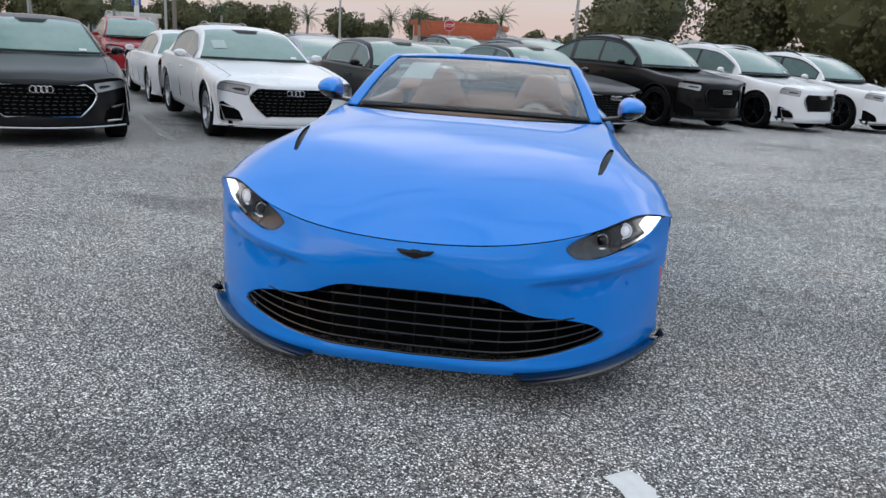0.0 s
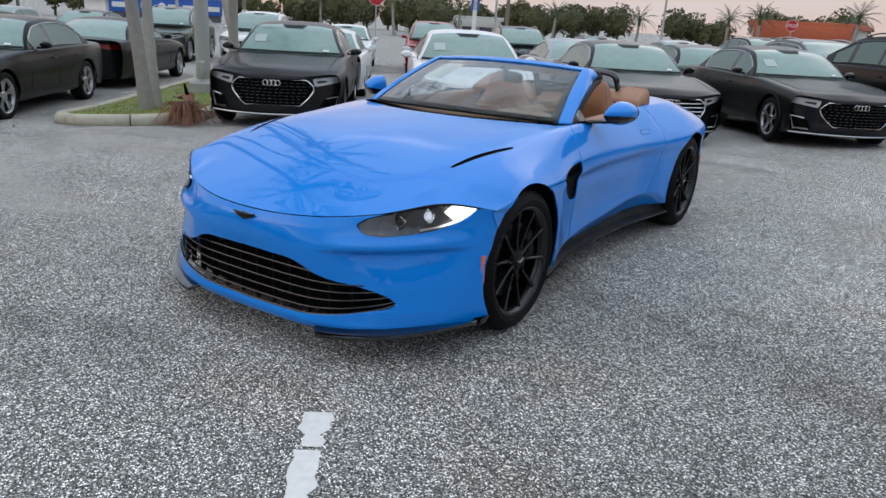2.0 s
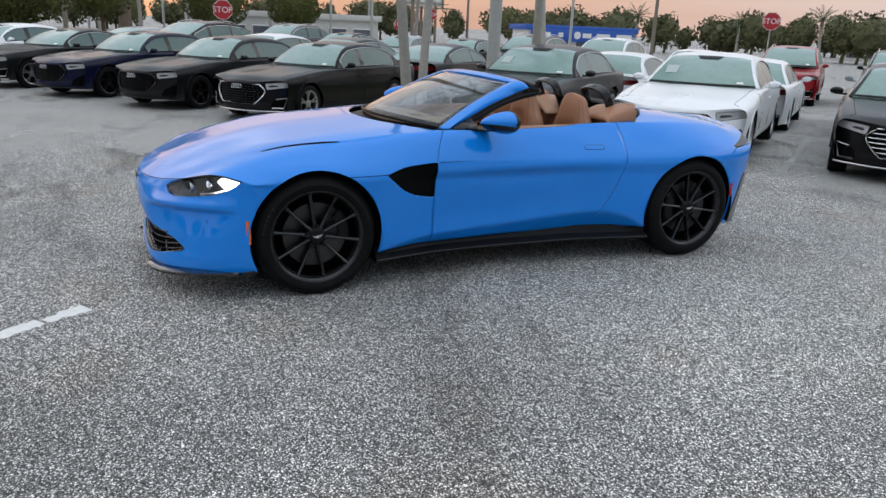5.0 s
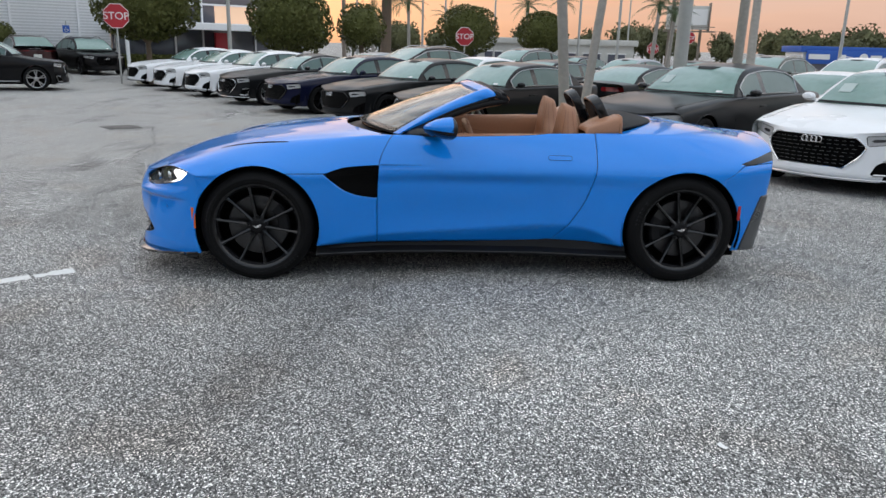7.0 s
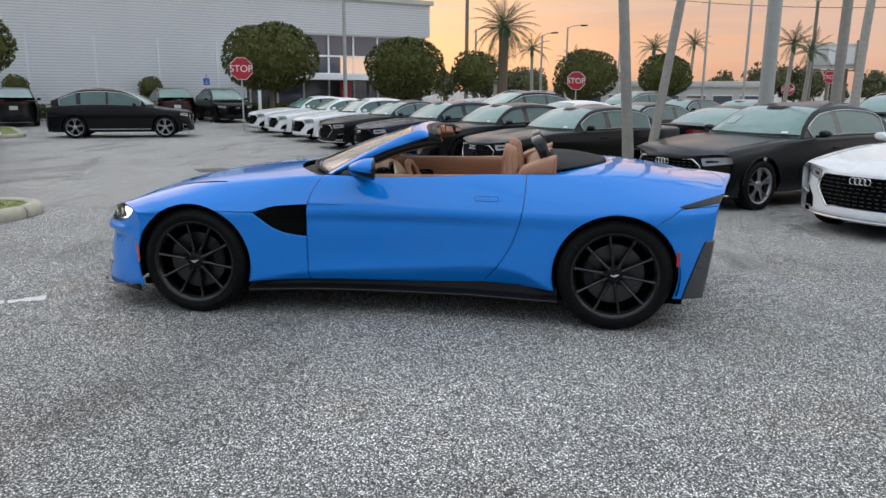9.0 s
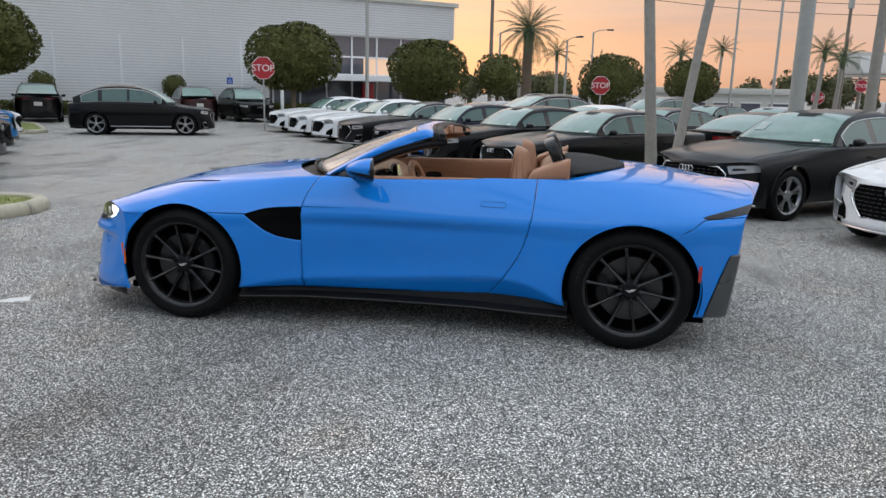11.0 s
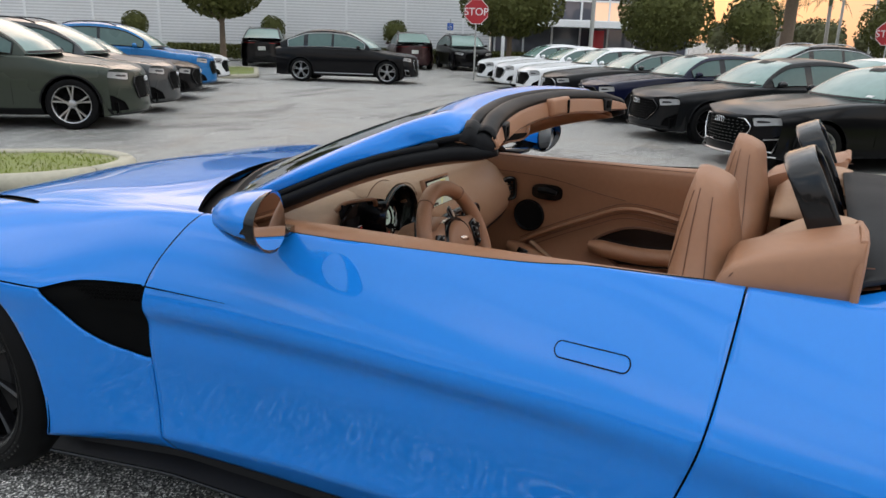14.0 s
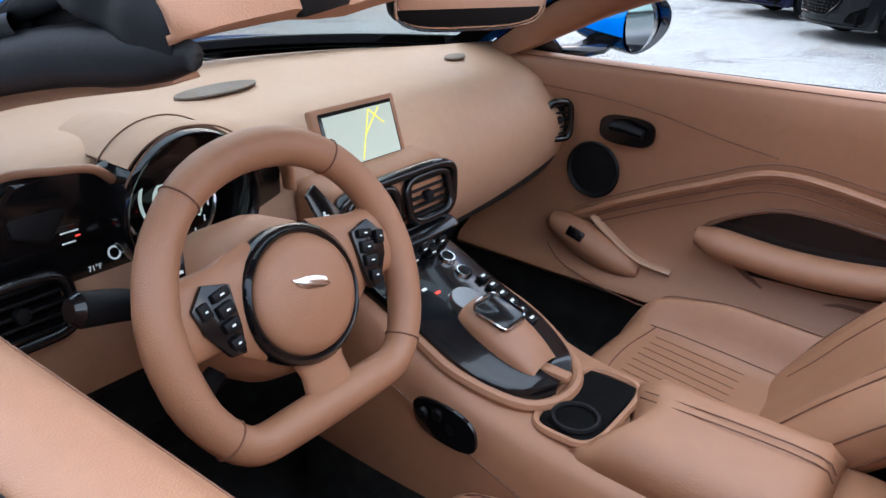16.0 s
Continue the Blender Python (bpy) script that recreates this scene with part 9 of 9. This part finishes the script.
st = part("indicator_stalk", tube([wp(0.06, 0.02, -0.085), wp(0.11, 0.035, -0.08), wp(0.15, 0.05, -0.075), wp(0.19, 0.06, -0.068)], (0.009, 0.013, 0.017, 0.018), 12), M_SATIN, stw, "black indicator stalk")
part("stalk_cap", tube([wp(0.19, 0.06, -0.068), wp(0.198, 0.062, -0.067)], (0.0175, 0.012), 12), M_RIM, st)
part("cruise_stalk", tube([wp(0.06, -0.05, -0.08), wp(0.13, -0.085, -0.075)], (0.010, 0.016), 10), M_SATIN, stw)

# ---- screen header, seals, visors, cabin mirror ----
hdr = part("header_trim", header([(1.372, 1.190), (1.40, 1.172), (1.45, 1.160), (1.488, 1.152), (1.505, 1.150), (1.512, 1.157), (1.506, 1.185), (1.498, 1.205)]), M_TAN, hero, "tan leather windscreen header", smooth=40, solid=0.005, offset=0.0)
part("header_seal", header([(1.428, 1.210), (1.432, 1.219), (1.443, 1.222), (1.452, 1.217), (1.456, 1.208), (1.461, 1.209), (1.465, 1.217), (1.478, 1.220), (1.492, 1.216), (1.501, 1.207), (1.503, 1.196)]), M_SATIN, hero, "black rubber roof seal", smooth=60, solid=0.004, offset=0.0)
hq = lambda x: (0.075 * (abs(x) / 0.575) ** 2.2, -0.030 * (abs(x) / 0.575) ** 2.2)
for x in (-0.47, 0.47):
    dy, dz = hq(x)
    ct = part("roof_catch", box(0.058, 0.016, 0.042, (0, 0, 0), 0.004, m=pose(x, 1.508 + dy, 1.178 + dz, 0, 4 * x / 0.47, 12 * x / 0.47)), M_SATIN, hdr, "black roof catch")
    part("catch_socket", box(0.030, 0.006, 0.024, (0, 0, 0), 0.002, m=pose(x, 1.5155 + dy, 1.180 + dz, 0, 4 * x / 0.47, 12 * x / 0.47)), M_DARK, ct)
for x, w in ((-0.06, 0.17),):
    con_ = part("roof_console", box(w, 0.060, 0.052, (0, 0, 0), 0.010, 3, m=pose(x, 1.498, 1.178, 4, 0, 0)), M_TAN, hdr, "tan leather block for the cabin mirror")
    part("console_slot", box(0.016, 0.004, 0.040, (x - 0.055, 1.5295, 1.176), 0.001), M_DARK, con_)
for sg, flip in ((1, lambda q: q), (-1, flipx)):
    kk = np.linspace(0.0, 1.0, 16)
    P_ = np.array([screen_pt(1.0, k) + np.array((0.006, -0.002, 0.008 - 0.012 * max(0, (k - 0.8) / 0.2) ** 2)) for k in kk])
    E_ = np.array([screen_pt(0.93, k) + np.array((0, 0, 0.004 - 0.006 * max(0, (k - 0.7) / 0.3) ** 1.5)) for k in kk])
    fat = spline_rows(np.array([(0.700, 0.935, 0.905), (0.680, 1.075, 0.972), (0.645, 1.28, 1.062), (0.612, 1.46, 1.112), (0.594, 1.592, 1.128)]), 6)
    fs = fat[np.linspace(0, len(fat) - 1, 16).round().astype(int)]
    low_ln = fs + np.array((0.008, -0.010, 0.026))
    low_ln[-4:] = [(0.618, 1.410, 1.134), (0.614, 1.452, 1.149), (0.611, 1.487, 1.159), (0.608, 1.515, 1.164)]
    mid_ln = 0.5 * (P_ + low_ln) + np.array((0.011, -0.006, 0.005)) * (np.sin(math.pi * np.clip(kk, 0.08, 0.97)) ** 0.5)[:, None]
    if sg > 0:
        # one blue frame: up the pillar, round the corner and along the header to the middle
        pk_ = (0.0, 0.2, 0.4, 0.6, 0.8, 0.93)
        hx_ = (0.50, 0.38, 0.25, 0.12, 0.0)
        bow_ = lambda x, y, z: np.array((x, y + 0.075 * (x / 0.575) ** 2.2, z - 0.030 * (x / 0.575) ** 2.2))
        rA = [screen_pt(0.93, k) + np.array((0, 0, 0.004)) for k in pk_] + [screen_pt(0.93, 0.975) + np.array((0, 0, 0.004))] + [screen_pt(x / 0.575, 0.975) + np.array((0, 0, 0.003)) for x in hx_]
        rB = [screen_pt(1.0, k) + np.array((0.006, -0.002, 0.008)) for k in pk_] + [np.array((0.566, 1.437, 1.203))] + [bow_(x, 1.376, 1.229) for x in hx_]
        rC = [low_ln[i] for i in (0, 3, 6, 9, 12)] + [np.array((0.615, 1.462, 1.147)), np.array((0.601, 1.504, 1.168))] + [bow_(x, 1.437, 1.216) for x in hx_]
        rM = [0.5 * (b_ + c_) + (np.array((0.011, -0.006, 0.005)) if i < 6 else np.array((0.006 if i == 6 else 0.0, 0.0, 0.006))) for i, (b_, c_) in enumerate(zip(rB, rC))]
        rails = spline_rows(np.array([rA, rB, rM, rC]), 5)
        rails = spline_rows(rails.transpose(1, 0, 2), 6)
        rails[-1, :, 0] = 0.0
        part("windscreen_frame", both(grid(rails)), M_BLUE, hero, "blue windscreen frame", smooth=60, solid=0.006)
    part("pillar_seal", flip(tube(low_ln + np.array((-0.002, 0.004, -0.006)), 0.0085, 10)), M_SATIN, hero, "black rubber pillar seal", smooth=75)
    fr_ = np.array([(0.566, 1.502, 1.188), (0.585, 1.507, 1.184), (0.600, 1.511, 1.177), (0.609, 1.510, 1.166), (0.613, 1.496, 1.152)])
    bk_ = np.array([(0.566, 1.576, 1.170), (0.584, 1.582, 1.163), (0.597, 1.588, 1.152), (0.602, 1.590, 1.138), (0.600, 1.586, 1.122)])
    bulge_ = np.array([(0.0, 0, 0.007), (0.003, 0, 0.006), (0.005, 0, 0.004), (0.006, 0, 0.001), (0.005, 0, 0.0)])
    lanes = [fr_, 0.75 * fr_ + 0.25 * bk_ + bulge_, 0.55 * fr_ + 0.45 * bk_ + 0.35 * bulge_, 0.3 * fr_ + 0.7 * bk_ + bulge_, bk_]
    part("seal_end", flip(grid(spline_rows(spline_rows(np.array(lanes), 4).transpose(1, 0, 2), 4))), M_SATIN, hero, "black rubber corner of the roof seal", smooth=75, solid=0.005, offset=0.0)
    part("window_seal", flip(tube(fat, np.concatenate([np.full(len(fat) - 3, 0.0185), [0.017, 0.014, 0.008]]), 14)), M_SATIN, hero, "thick black window seal", smooth=75)
    part("pillar_backing", flip(grid(np.array([P_ + np.array((-0.012, 0.012, -0.010)), low_ln + np.array((-0.010, 0.004, -0.004)), fs + np.array((-0.006, 0, 0.0))]))), M_SATIN, hero, smooth=75, solid=0.004, offset=0.0)
    tw = np.interp(kk, [0, 0.2, 0.8, 1], [0.2, 0.5, 0.4, 0.0])[:, None]
    trim_ = grid(np.array([P_ + np.array((-0.024, 0.016, -0.016)), fs + np.array((-0.024, 0.0, -0.004)), fs + np.array((-0.016, 0.004, -0.014)) + tw * np.array((-0.004, 0.006, -0.024)), fs + np.array((-0.036, 0.0, -0.012)) + tw * np.array((-0.010, 0.0, -0.026)), P_ + np.array((-0.056, 0.016, -0.026))])[:, :15])
    part("pillar_trim", flip(trim_), M_TAN, hero, "tan leather pillar trim", smooth=60, solid=0.004, offset=0.0)
TH = radians(-26)
rv = part("cabin_mirror", prism([(a, b) for a, b in ellipse(0.106, 0.036, 30, 3.4)], 0.022, pose(0.052, 1.369, 1.108, 84, 0, 154), 0.006), M_SATIN, hero, "frameless cabin mirror")
rim_ = lambda w, h, o: [(0.060 + a * math.cos(TH), 1.390 + o + a * math.sin(TH) + 0.10 * b, 1.106 + b) for a, b in ellipse(w, h, 30, 3.4)]
part("mirror_glass", (rim_(0.101, 0.033, 0.002), [list(range(30))]), M_MIRROR, rv, smooth=0)
part("mirror_rim", tube(np.array(rim_(0.103, 0.035, 0.001)), 0.0022, 6, closed=True), M_CHROME, rv, "bright mirror rim")
part("mirror_stem", tube([(0.05, 1.362, 1.12), (0.02, 1.35, 1.16), (0.0, 1.33, 1.185)], (0.012, 0.014, 0.03), 8), M_SATIN, rv)
# scuttle, wipers and the paper in the screen
sct = np.array([[(x, 0.490 + 0.28 * (x / 0.70) ** 2 + 0.125 * v_, 0.893 + 0.024 * v_ - 0.02 * (x / 0.7) ** 2) for x in np.linspace(-0.70, 0.70, 33)] for v_ in np.linspace(0, 1, 4)])
cow = part("scuttle", grid(sct), M_SATIN, hero, "black scuttle panel below the screen", smooth=60)
for s0, s1 in ((-0.62, 0.05), (0.02, 0.64)):
    w_ = [(x, 0.590 + 0.28 * (x / 0.70) ** 2 + 0.015, 0.948 - 0.03 * (x / 0.7) ** 2) for x in np.linspace(s0, s1, 14)]
    wp_ = part("wiper", tube(np.array(w_), 0.008, 6, flat=0.7), M_SATIN, hero, "black wiper")
part("price_sheet", grid(np.array([[screen_pt(s, k) + np.array((0, 0.02, -0.012)) for s in np.linspace(-0.72, -0.42, 5)] for k in np.linspace(0.52, 0.86, 5)])), M_PAPER, hero, "white price sheet behind the windscreen", smooth=60)
